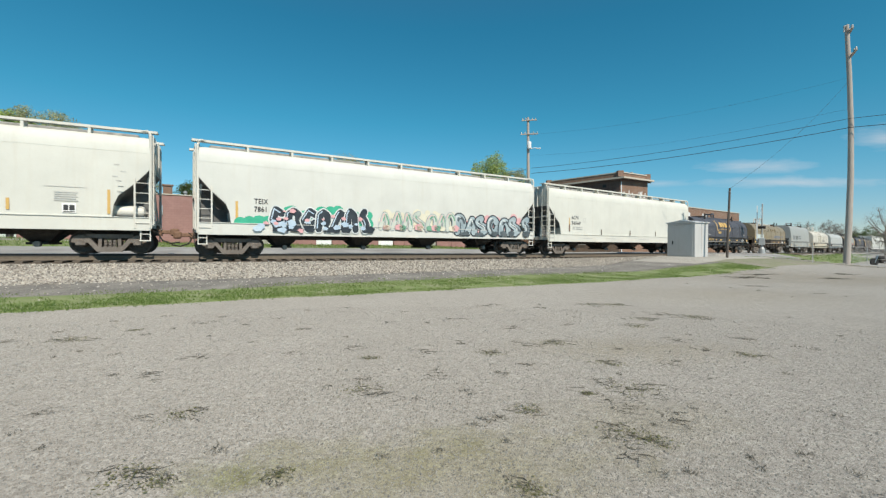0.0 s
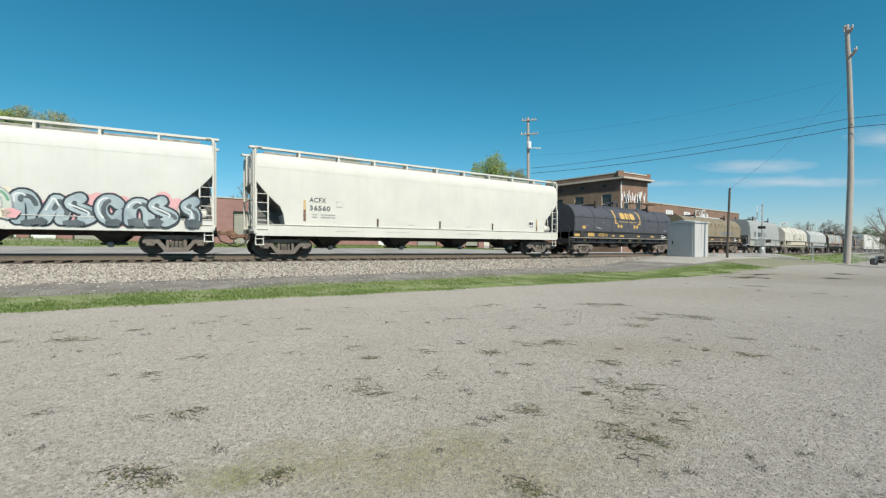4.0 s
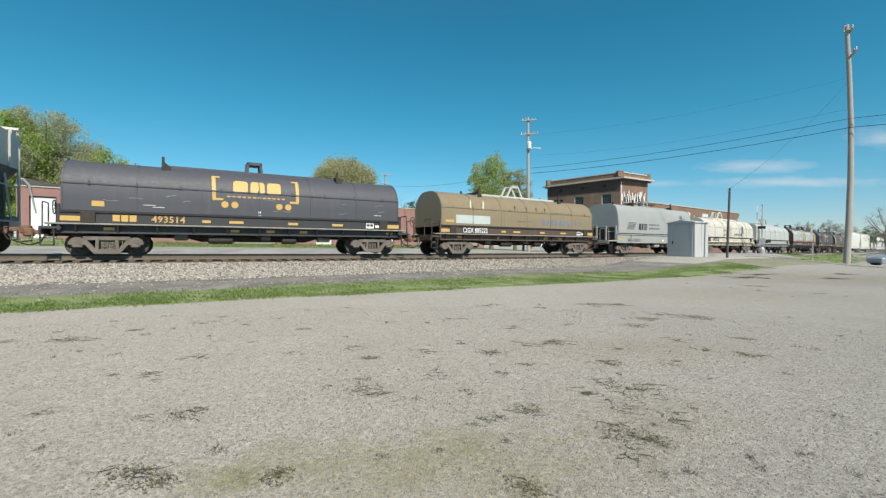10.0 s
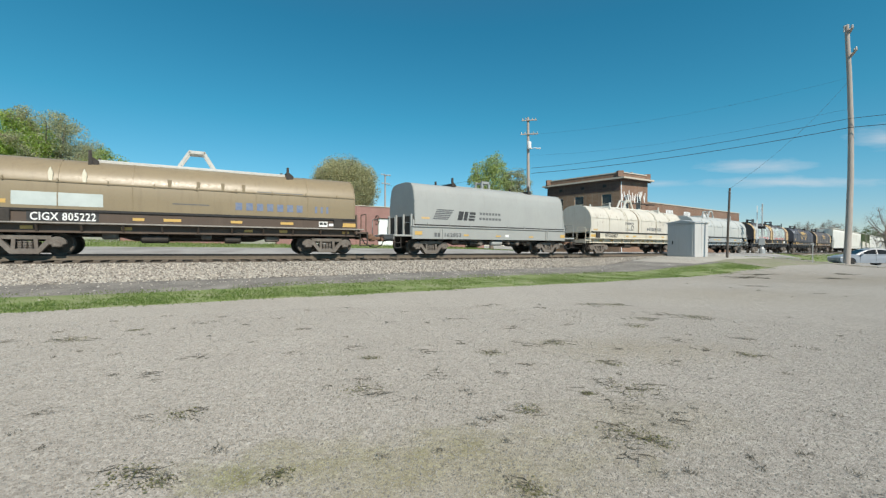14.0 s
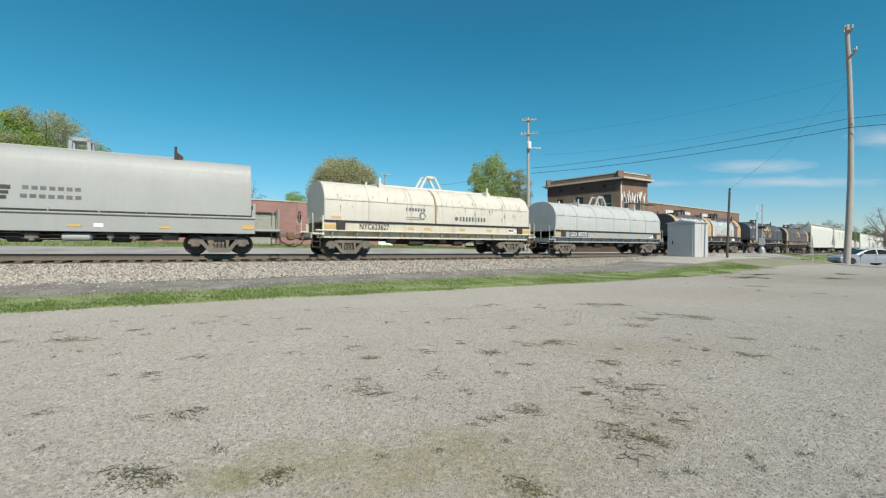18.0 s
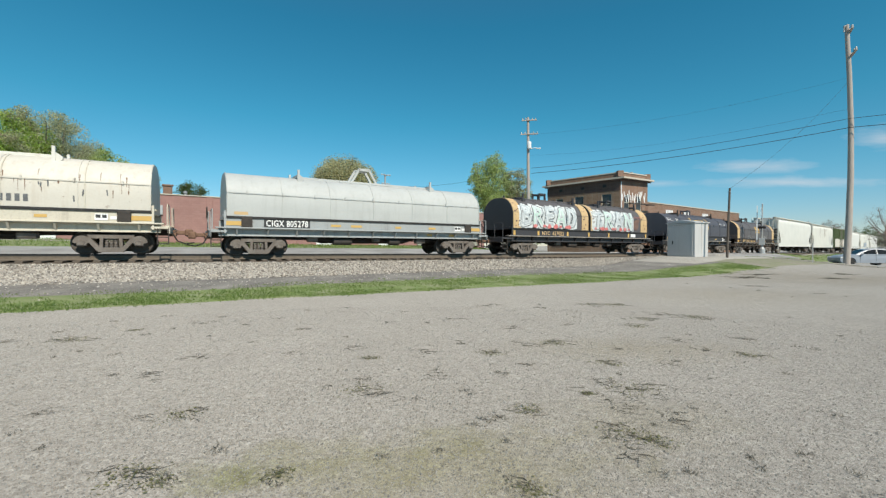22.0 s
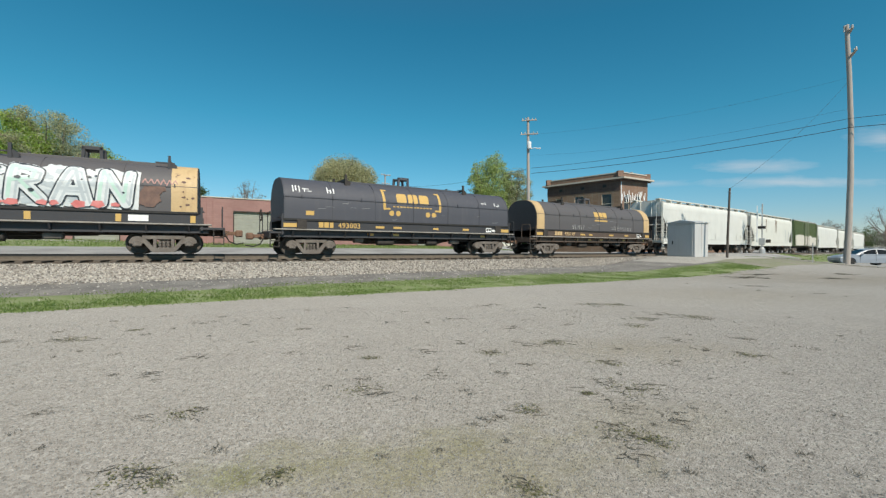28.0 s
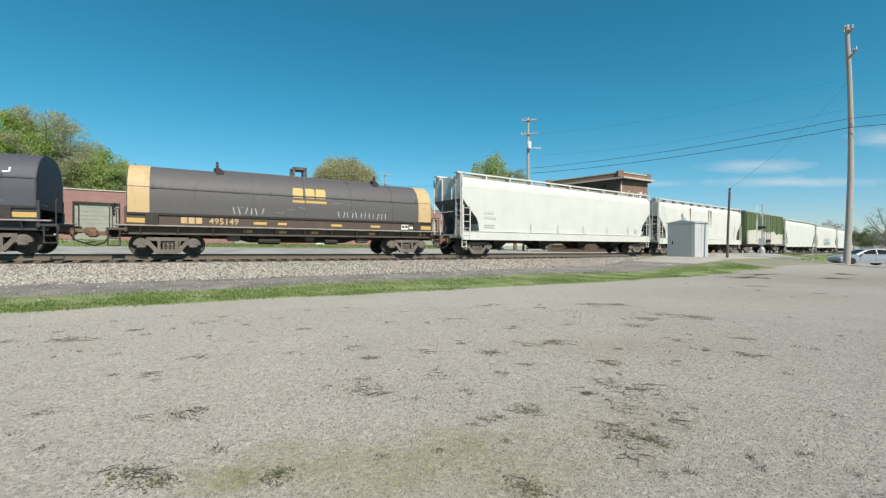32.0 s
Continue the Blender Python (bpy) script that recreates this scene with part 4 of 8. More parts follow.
def boxcar(s0, s1):
    length = s1 - s0
    car = thing("boxcar", track_pose((s0 + s1) / 2, 6), "faded green boxcar with pale sprayed paint over its lower half", "boxcar", "freight train")
    le = length / 2 - 0.75
    part("body", Geo().box(-le, le, -1.5, 1.5, 1.0, 4.75, 0.06), GREEN_CAR, car)
    part("roof", Geo().prism([(-1.55, 4.72), (1.55, 4.72), (1.5, 4.85), (0, 5.0), (-1.5, 4.85)], -le - 0.05, le + 0.05), ROOF_GREY, car, "weathered grey metal roof")
    sp = Geo().box(-0.04, 0.04, -1.56, -1.5, 1.1, 4.7).mesh("side_post")
    sp.materials.append(GREEN_CAR)
    k = 26
    for i in range(k):
        x = -le + 0.2 + i * (2 * le - 0.4) / (k - 1)
        if abs(x) > 1.6:
            part("side_post", sp, None, car, at=pose(x, 0, 0))
    g = Geo()
    rr = random.Random(5)
    pts = [(-le + 0.1, 1.1)] + [(-le + 0.1 + i * (2 * le - 0.2) / 14, 2.45 + rr.uniform(-0.25, 0.35)) for i in range(15)] + [(le - 0.1, 1.1)]
    g.prism(pts, -1.572, -1.566, "y")
    part("sprayed_paint", g, PALE_TAG, car, "pale sprayed paint")
    door = part("door", Geo().box(-1.55, 0.0, -1.63, -1.57, 1.15, 4.6, 0.02).box(0.03, 1.55, -1.63, -1.57, 1.15, 4.6, 0.02), GREEN_CAR, car)
    part("sprayed_paint", Geo().prism([(-1.5, 1.2), (-1.5, 2.5), (-0.9, 2.62), (-0.2, 2.45), (0.5, 2.6), (1.1, 2.4), (1.5, 2.55), (1.5, 1.2)], -1.638, -1.633, "y"), PALE_TAG, door, "pale sprayed paint")
    g = Geo()
    for x in (-1.2, -0.3, 0.3, 1.2):
        g.tube([(x, -1.66, 1.2), (x, -1.66, 4.55)], 0.025, 6)
    part("lock_rod", g, TRUCK_MAT, door)
    part("centre_sill", Geo().box(-le, le, -0.3, 0.3, 0.7, 1.0), STEEL_DARK, car)
    for sx in (-1, 1):
        add_bogie(car, sx * (length / 2 - 2.6))
        add_coupler(car, sx * (length / 2 - 0.75), sx)
        ladder(car, sx * (le - 0.25) - 0.22, sx * (le - 0.25) + 0.22, -1.6, 1.1, 4.6, GREEN_CAR, 9)
    return car


COUPLED = dict(A=(-33.8, -13.47), B=(-13.47, 6.75), C=(6.75, 27.05), D=(27.05, 42.8), E=(42.85, 58.75), F=(58.8, 74.3), G=(74.24, 90.03), H=(90.05, 105.85),
               I=(105.75, 124.02), J=(124.37, 140.16), K=(140.17, 156.0), L=(156.05, 176.9), M=(176.9, 196.4), N=(196.4, 213.1), O=(213.1, 233.4), P=(233.4, 253.8), Q=(253.8, 274.2))
MOVING = []


def put_train():
    c = COUPLED
    cars = {}
    cars["A"] = covered_hopper(*c["A"], "cream white covered hopper car on rusty bogies", WHITE_CAR)
    cars["B"] = covered_hopper(*c["B"], "white covered hopper car covered with green and black graffiti", WHITE_CAR_B)
    cars["C"] = covered_hopper(*c["C"], "cream white covered hopper car with black stencilled lettering", WHITE_CAR)
    lugs = (-3.57, 3.6)
    cars["D"] = coil_car(*c["D"], "dark blue coil car with yellow markings and a long hood", HOOD_BLACK, BODY_BLACK, lugs=lugs, bail=-0.08)
    cars["E"] = coil_car(*c["E"], "tan coil car with a white panel on its hood", HOOD_TAN, BODY_BROWN, lugs=lugs, bail=-0.05, bail_mat=INK_GREY, frame_bail=True, lug_mat=STEEL_DARK)
    cars["F"] = coil_car(*c["F"], "light grey coil car with a tall square-shouldered hood", HOOD_GREY, HOOD_GREY, kind="square", lugs=(-3.05, 3.1), bail=-0.1, bail_mat=BODY_GREY, lug_mat=STEEL_DARK, lh=5.9, axle=4.68)
    cars["G"] = coil_car(*c["G"], "cream white coil car with rust spots on its hood", HOOD_WHITE, BODY_CREAM, lugs=lugs, bail=-0.1, bail_mat=WHITE_TRIM, frame_bail=True)
    cars["H"] = coil_car(*c["H"], "light blue-grey coil car with a lifting frame on its hood", HOOD_GREY_B, BODY_GREY, lugs=lugs, bail=-0.08, bail_mat=HOOD_GREY_B, frame_bail=True)
    cars["I"] = coil_car(*c["I"], "black coil car with two yellow-ended hoods and white graffiti", HOOD_BLACK_B, BODY_BLACK, hoods=[(-7.6, -0.16), (0.12, 7.5)], lh=7.6, axle=6.33,
                         bands=[(-7.6, -6.97), (-0.9, -0.17), (0.13, 0.6), (6.6, 7.5)], lugs=(-6.25, -1.25, 1.7, 6.5), bail=[-3.8, 3.9], bail_mat=BODY_BLACK)
    cars["J"] = coil_car(*c["J"], "dark blue-black coil car with yellow markings", HOOD_BLACK, BODY_BLACK, lugs=lugs, bail=-0.06)
    cars["K"] = coil_car(*c["K"], "charcoal coil car with yellow ends on its hood", HOOD_BLACK_B, BODY_BROWN, bands=[(-6.65, -5.95), (5.9, 6.65)], lugs=lugs, bail=0.0)
    cars["L"] = covered_hopper(*c["L"], "bright white covered hopper car with four outlets", WHITE_CAR_B)
    cars["M"] = covered_hopper(*c["M"], "white covered hopper car with rust streaks", WHITE_CAR)
    cars["N"] = boxcar(*c["N"])
    cars["O"] = covered_hopper(*c["O"], "white covered hopper car far down the train", WHITE_CAR_B)
    cars["P"] = covered_hopper(*c["P"], "white covered hopper car with a graffiti patch", WHITE_CAR)
    cars["Q"] = covered_hopper(*c["Q"], "white covered hopper car at the end of the train", WHITE_CAR_B)
    for k, (a, b) in c.items():
        MOVING.append((cars[k], (a + b) / 2, 7.5 if b - a > 19 else 5.6))
    return cars


CARS = put_train()


# ---- buildings behind the track ----
def brick_mat(name, a, b, mortar, sx=0.21, sz=0.075):
    m, n, l, bs = nodes_of(name)
    tc = n.new("ShaderNodeTexCoord")
    sep = n.new("ShaderNodeSeparateXYZ")
    l.new(tc.outputs["Object"], sep.inputs[0])
    add = n.new("ShaderNodeMath")
    l.new(sep.outputs["X"], add.inputs[0])
    l.new(sep.outputs["Y"], add.inputs[1])
    com = n.new("ShaderNodeCombineXYZ")
    l.new(add.outputs[0], com.inputs[0])
    l.new(sep.outputs["Z"], com.inputs[1])
    br = n.new("ShaderNodeTexBrick")
    br.inputs["Scale"].default_value = 1.0
    br.inputs["Brick Width"].default_value, br.inputs["Row Height"].default_value, br.inputs["Mortar Size"].default_value = sx, sz, 0.008
    br.inputs["Color1"].default_value, br.inputs["Color2"].default_value, br.inputs["Mortar"].default_value = (*a, 1), (*b, 1), (*mortar, 1)
    l.new(com.outputs[0], br.inputs["Vector"])
    st = noise_node(n, l, 0.5, 6, 0.65, (1, 1, 0.6))
    c = mix(n, l, ramp(n, l, st.outputs["Fac"], [(0.4, 0.0), (0.75, 0.5)]), br.outputs["Color"], tuple(v * 0.6 for v in a))
    l.new(c, bs.inputs["Base Color"])
    bs.inputs["Roughness"].default_value = 0.9
    bump(n, l, bs, br.outputs["Fac"], -0.3, 0.01)
    return m


MAROON = brick_mat("painted maroon block wall", (0.30, 0.165, 0.148), (0.33, 0.19, 0.17), (0.27, 0.148, 0.132), 0.42, 0.2)
BRICK = brick_mat("brown brick", (0.20, 0.125, 0.078), (0.27, 0.175, 0.115), (0.27, 0.225, 0.175))
BRICK_B = brick_mat("red brown brick", (0.19, 0.108, 0.072), (0.25, 0.145, 0.098), (0.26, 0.21, 0.165))
BRICK_DARK = brick_mat("dark brown brick", (0.085, 0.052, 0.042), (0.13, 0.08, 0.062), (0.12, 0.09, 0.075))
STONE = mottled("pale stone trim", (0.42, 0.38, 0.31), (0.55, 0.5, 0.42), 4, 0.85)
GLASS = mottled("dark window glass", (0.03, 0.035, 0.04), (0.06, 0.07, 0.075), 2, 0.12, bump_s=0)
DOOR_GREY = mottled("grey roller door", (0.27, 0.27, 0.23), (0.33, 0.33, 0.28), 3, 0.6)
DOOR_WHITE = mottled("white painted door", (0.68, 0.7, 0.7), (0.8, 0.82, 0.82), 2, 0.5)
TAR = mottled("tar roof", (0.05, 0.05, 0.05), (0.1, 0.1, 0.095), 4, 0.95)
METAL_GREY = mottled("galvanised grey metal", (0.36, 0.37, 0.37), (0.46, 0.47, 0.47), 3, 0.5, metal=0.3, c_=(0.3, 0.29, 0.27))
WOOD_POLE = mottled("weathered pole wood", (0.3, 0.265, 0.235), (0.44, 0.395, 0.355), 7, 0.9, stretch=(4, 4, 0.3))
POST_DARK = mottled("dark tarred wood", (0.06, 0.05, 0.042), (0.12, 0.1, 0.085), 7, 0.9, stretch=(4, 4, 0.3))
WIRE_MAT = mottled("black cable", (0.02, 0.02, 0.022), (0.04, 0.04, 0.04), 5, 0.6, bump_s=0)


def low_building():
    """Long low painted building; local x runs along its front, -y faces the track."""
    z0 = 1.35
    b = thing("workshop_building", pose(-29.5, 32.0, z0, 0, 0, 90 - 56), "long low maroon workshop with grey roller doors", "building")
    x0, x1, top = -1.75, 42.0, 4.2
    holes = [(1.45, 4.2, 3.2, DOOR_GREY, "roller_door"), (12.6, 16.2, 3.0, DOOR_GREY, "roller_door"), (-1.05, 0.45, 3.55, DOOR_WHITE, "door"),
             (20.1, 21.8, 3.0, DOOR_WHITE, "door"), (27.0, 28.9, 3.0, DOOR_WHITE, "door"), (39.0, 41.0, 3.0, DOOR_GREY, "roller_door"), (32.0, 34.6, 3.0, DOOR_GREY, "roller_door")]
    holes.sort()
    x = x0
    for a, c, h, _, _ in holes:
        part("front_wall", Geo().box(x, a, 0, 0.3, -0.6, top), MAROON, b)
        part("door_head", Geo().box(a, c, 0, 0.3, h, top), MAROON, b)
        x = c
    part("front_wall", Geo().box(x, x1, 0, 0.3, -0.6, top), MAROON, b)
    g = Geo().box(x0, x0 + 0.3, 0.3, 12, -0.6, top).box(x1 - 0.3, x1, 0.3, 12, -0.6, top).box(x0, x1, 12, 12.3, -0.6, top)
    part("back_wall", g, MAROON, b)
    part("roof", Geo().box(x0 + 0.31, x1 - 0.31, 0.31, 11.99, top - 0.35, top - 0.15), TAR, b)
    part("coping", Geo().box(x0 - 0.06, x1 + 0.06, -0.07, 0.38, top, top + 0.09, 0.015), STONE, b, "pale coping along the wall top")
    for k, x in enumerate((5.9, 10.6, 18.4, 24.6, 30.5, 37.0)):
        part("pilaster", Geo().box(x - 0.22, x + 0.22, -0.08, -0.003, -0.6, top - 0.02, 0.015), MAROON, b)
    for a, c, h, mt, nm in holes:
        g = Geo()
        if nm == "roller_door":
            k = int(h / 0.3)
            g.box(a, c, 0.17, 0.2, 0, h)
        else:
            g.box(a + 0.06, c - 0.06, 0.1, 0.16, 0, h - 0.06, 0.012)
        d = part(nm, g, mt, b)
        if nm == "roller_door":
            for i in range(k):
                part("door_slat", Geo().box(a, c, 0.14 + 0.008 * (i % 2), 0.168, i * h / k, (i + 1) * h / k - 0.012, 0.006), mt, d)
        f = Geo().box(a - 0.09, a - 0.003, -0.035, 0.1, -0.1, h + 0.1).box(c + 0.003, c + 0.09, -0.035, 0.1, -0.1, h + 0.1).box(a - 0.003, c + 0.003, -0.035, 0.1, h + 0.003, h + 0.1)
        part("door_frame", f, STEEL_DARK if nm == "roller_door" else MAROON, d)
    ch = part("chimney", Geo().box(7.2, 7.9, 2.0, 2.7, top - 0.2, top + 1.0).box(7.12, 7.98, 1.92, 2.78, top + 1.0, top + 1.12), BRICK_B, b)
    part("roof_vent", Geo().turned([(0.1, top - 0.2), (0.1, top + 0.45), (0.17, top + 0.47), (0.17, top + 0.6), (0.02, top + 0.68)], (8.9, 2.4, 0), "z", 12), METAL_GREY, b)
    part("lean_to_roof", Geo().prism([(x0 - 0.1, top + 0.1), (x0 - 0.1, top + 0.62), (x0 + 0.5, top + 0.66), (1.35, top + 0.2), (1.35, top + 0.1)], 0.45, 3.4, "y"), TAR, b, "black tarred lean-to roof behind the parapet")
    part("flue_pipe", Geo().tube([(-1.62, -0.22, top + 0.55), (-1.3, -0.22, top + 0.5), (-1.02, -0.2, top + 0.1), (-0.9, -0.12, top - 0.6), (-0.72, -0.1, top - 1.7)], [0.09, 0.09, 0.08, 0.05, 0.04], 8), METAL_GREY, b, "grey bent flue pipe")
    part("downpipe", Geo().tube([(6.4, -0.06, top), (6.4, -0.06, -0.2)], 0.05), METAL_GREY, b)
    part("wall_meter", Geo().box(6.9, 7.15, -0.14, -0.003, 2.5, 3.3, 0.02), METAL_GREY, b)


def wall_run(g, x0, x1, y0, y1, z0, z1, holes):
    """A wall along x with openings (a, c, low, high)."""
    x = x0
    for a, c, lo, hi in sorted(holes):
        g.box(x, a, y0, y1, z0, z1)
        g.box(a, c, y0, y1, z0, lo)
        g.box(a, c, y0, y1, hi, z1)
        x = c
    return g.box(x, x1, y0, y1, z0, z1)


def window_in(b, a, c, lo, hi, m):
    """A sash window in an opening; m carries it to the wall."""
    w = part("window", Geo().box(a, a + 0.08, 0.08, 0.16, lo, hi).box(c - 0.08, c, 0.08, 0.16, lo, hi).box(a + 0.08, c - 0.08, 0.08, 0.16, hi - 0.08, hi).box(a + 0.08, c - 0.08, 0.08, 0.16, lo, lo + 0.08)
             .box(a + 0.08, c - 0.08, 0.09, 0.15, (lo + hi) / 2 - 0.04, (lo + hi) / 2 + 0.04).moved(m), STONE, b)
    for z0, z1 in ((lo + 0.08, (lo + hi) / 2 - 0.04), ((lo + hi) / 2 + 0.04, hi - 0.08)):
        part("pane", Geo().box(a + 0.08, c - 0.08, 0.115, 0.125, z0, z1).moved(m), GLASS, w)
    part("sill", Geo().box(a - 0.12, c + 0.12, -0.1, 0.08, lo - 0.14, lo - 0.003, 0.02).moved(m), STONE, w)


def brick_building():
    c0, c1, c2 = Vector((22.3, 54.0)), Vector((15.2, 62.3)), Vector((27.1, 56.8))
    z0, top = 0.62, 10.1
    b = thing("brick_building", pose(c0.x, c0.y, z0), "two-storey brown brick building with a parapet and one-storey wing", "building")
    la, ra = math.degrees(math.atan2(c1.y - c0.y, c1.x - c0.x)), math.degrees(math.atan2(c2.y - c0.y, c2.x - c0.x))
    ll, rl = (c1 - c0).length, (c2 - c0).length
    # left wall: local x from its far end towards the corner, face at y 0
    ml = Matrix.Translation((c1.x - c0.x, c1.y - c0.y, 0)) @ Matrix.Rotation(radians(la + 180), 4, "Z")
    mr = Matrix.Rotation(radians(ra), 4, "Z")
    lw = [(1.4, 2.6, 5.2, 7.4), (4.4, 5.8, 5.2, 7.5), (8.4, 9.8, 4.9, 7.5), (1.2, 2.8, 1.0, 3.2), (4.6, 6.2, 1.0, 3.2)]
    up, low = [w for w in lw if w[2] > 4], [w for w in lw if w[2] < 4]
    part("wall", wall_run(Geo(), 0, ll, 0, 0.35, 4.2, top - 0.9, up).moved(ml), BRICK, b)
    part("wall", wall_run(Geo(), 0, ll, 0, 0.35, -0.8, 4.2, low).moved(ml), BRICK, b)
    rw = [(0.8, 1.9, 5.3, 7.3), (3.2, 4.3, 5.3, 7.3)]
    part("wall", wall_run(Geo(), 0.003, rl, 0, 0.35, -0.8, top - 0.9, rw).moved(mr), BRICK_B, b)
    for w in lw:
        window_in(b, *w, ml)
    for w in rw:
        window_in(b, *w, mr)
    # darker band across the top of the left wall
    part("upper_band", Geo().box(-0.02, ll + 0.02, -0.03, -0.003, top - 2.3, top - 0.9).moved(ml), BRICK_DARK, b, "darker band on the wall under the cornice")
    for x in (2.0, 5.4, 8.6):
        part("vent", Geo().box(x, x + 0.5, -0.045, -0.031, top - 1.75, top - 1.4).moved(ml), BLACK, b)
    quad = [c1 - c0, Vector((0, 0)), c2 - c0, c1 + c2 - 2 * c0]

    def ring(out, za, zb):
        mid = sum(quad, Vector((0, 0))) / 4
        return Geo().prism([tuple(p + (p - mid).normalized() * out) for p in quad], za, zb, "z")
    part("back_block", ring(-0.4, -0.8, top - 1.0), BRICK, b)
    part("cornice", ring(0.8, top - 0.86, top - 0.66), STONE, b, "pale projecting cornice")
    part("cornice_soffit", ring(0.45, top - 1.02, top - 0.86), BRICK_DARK, b)
    part("parapet", ring(0.08, top - 0.62, top - 0.1), BRICK_B, b)
    part("coping", ring(0.18, top - 0.1, top + 0.02), STONE, b)
    for p in quad[:3]:
        part("parapet_pier", Geo().box(p.x * 0.98 - 0.35, p.x * 0.98 + 0.35, p.y * 0.98 - 0.25, p.y * 0.98 + 0.4, top - 0.6, top + 0.14), BRICK_B, b)
    part("roof_vent", Geo().turned([(0.14, top), (0.14, top + 0.5), (0.2, top + 0.52), (0.2, top + 0.66)], (3.2, 4.0, 0), "z", 10), METAL_GREY, b)
    g = Geo().tube([(0.2, 0.1, 8.9), (0.2, 0.0, 0.0)], 0.07)
    part("downpipe", g.moved(mr @ Matrix.Translation((0, -0.12, 0))), DOOR_WHITE, b, "white downpipe")
    # sprayed marks on the corner wall, an old sign bracket
    rr = random.Random(3)
    for k in range(15):
        x, z = 0.45 + k * (rl - 1.0) / 14, rr.uniform(7.2, 8.0)
        g = Geo().bar((x, z), (x + rr.uniform(-0.25, 0.25), z - rr.uniform(0.7, 1.2)), 0.13, -0.012 - k * 0.001, -0.006)
        part("sprayed_mark", g.moved(mr), INK_WHITE, b, "white sprayed mark")
    part("sign_bracket", Geo().box(1.0, rl + 0.2, -0.9, -0.75, 6.05, 6.2).box(1.2, 1.3, -0.8, -0.003, 6.08, 6.16).box(rl - 0.4, rl - 0.3, -0.8, -0.003, 6.08, 6.16).moved(mr), STEEL_DARK, b)
    # wing
    wl_, wz = 31.4, 6.55
    mw = Matrix.Translation((c2.x - c0.x, c2.y - c0.y, 0)) @ Matrix.Rotation(math.atan2(18.8, 25.2), 4, "Z")
    wh = [(2.5 + 4.4 * k, 4.6 + 4.4 * k, 0.9, 3.4) for k in range(6)]
    part("wing_wall", wall_run(Geo(), 0.01, wl_, 0.0, 0.35, -0.8, wz, wh).moved(mw), BRICK_B, b)
    for w in wh:
        window_in(b, *w, mw)
    part("wing_body", Geo().box(0.3, wl_ - 0.003, 0.36, 14, -0.8, wz - 0.3).moved(mw), BRICK, b)
    part("wing_coping", Geo().box(0.1, wl_ + 0.08, -0.08, 0.45, wz, wz + 0.12).moved(mw), STONE, b)
    for x in (5.0, 10.4, 16.6):
        for j in range(5):
            part("sign_bar", Geo().box(x + j * 0.42, x + j * 0.42 + 0.3, -0.03, -0.004, 5.25, 5.85).moved(mw), DOOR_WHITE, b, "white sign letter bar")
    part("roof_pipe", Geo().tube([(1.5, 1.5, wz - 0.3), (1.5, 1.5, wz + 0.9), (2.2, 1.2, wz + 1.2)], 0.12).moved(mw), METAL_GREY, b)


low_building()
brick_building()


# ---- poles, wires, cabinet, crossing ----
def crossarm(pole, z, half, turn, size=0.1, centre=0.0):
    m = Matrix.Translation((centre, 0, z)) @ Matrix.Rotation(radians(turn), 4, "Z")
    a = part("crossarm", Geo().box(-half, half, -0.25, -0.13, -size / 2, size / 2, 0.01).moved(m), WOOD_POLE, pole)
    for x in (-half + 0.1, -half * 0.45, half * 0.45, half - 0.1):
        part("insulator", Geo().turned([(0.03, 0.05), (0.06, 0.08), (0.045, 0.13), (0.06, 0.16), (0.03, 0.22)], (x, -0.19, 0), "z", 8).moved(m), METAL_GREY, a)


def utility_pole(x, y, z, h, r, lean=(0, 0), label="", bend=0.0):
    p = thing("utility_pole", pose(x, y, z), label, "utility pole", "utility poles")
    pts = [(lean[0] * t + bend * math.sin(t * 3.0), lean[1] * t, -0.4 + (h + 0.4) * t) for t in (0, 0.2, 0.4, 0.6, 0.8, 1.0)]
    part("shaft", Geo().tube(pts, [r * (1 - 0.38 * k / 5) for k in range(6)], 12), WOOD_POLE, p, smooth=True)
    return p


near_pole = utility_pole(26.88, 28.5, 0.17, 15.9, 0.2, (-0.2, 0), "tall weathered wooden utility pole beside the kerb", 0.33)
crossarm(near_pole, 15.5, 0.5, 57, centre=-0.13)
crossarm(near_pole, 13.95, 0.8, 59, centre=0.02)
part("bracket", Geo().tube([(-0.05, 0, 15.9), (-0.42, -0.1, 15.75), (-0.42, -0.1, 15.4)], 0.05), METAL_GREY, near_pole)
far_pole = utility_pole(8.4, 42.0, 0.6, 13.3, 0.19, (-0.12, 0), "wooden utility pole with a street light", 0.0)
crossarm(far_pole, 13.0, 0.72, -11)
crossarm(far_pole, 11.65, 0.85, -11)
part("transformer", Geo().turned([(0.2, 0.0), (0.22, 0.05), (0.22, 0.6), (0.15, 0.68)], (-0.06, -0.32, 10.2), "z", 12), DOOR_WHITE, far_pole, smooth=True)
part("street_light", Geo().tube([(-0.08, 0, 10.2), (0.5, -0.1, 10.35), (0.75, -0.15, 10.3)], 0.03).box(0.65, 1.1, -0.25, -0.05, 10.22, 10.32, 0.03), DOOR_WHITE, far_pole, "white street light on an arm")
pole_c = utility_pole(-9.5, 70.0, 1.5, 11.5, 0.17, (0, 0), "distant wooden utility pole with crossarms")
crossarm(pole_c, 11.3, 0.9, 40)
crossarm(pole_c, 9.9, 0.8, 40)


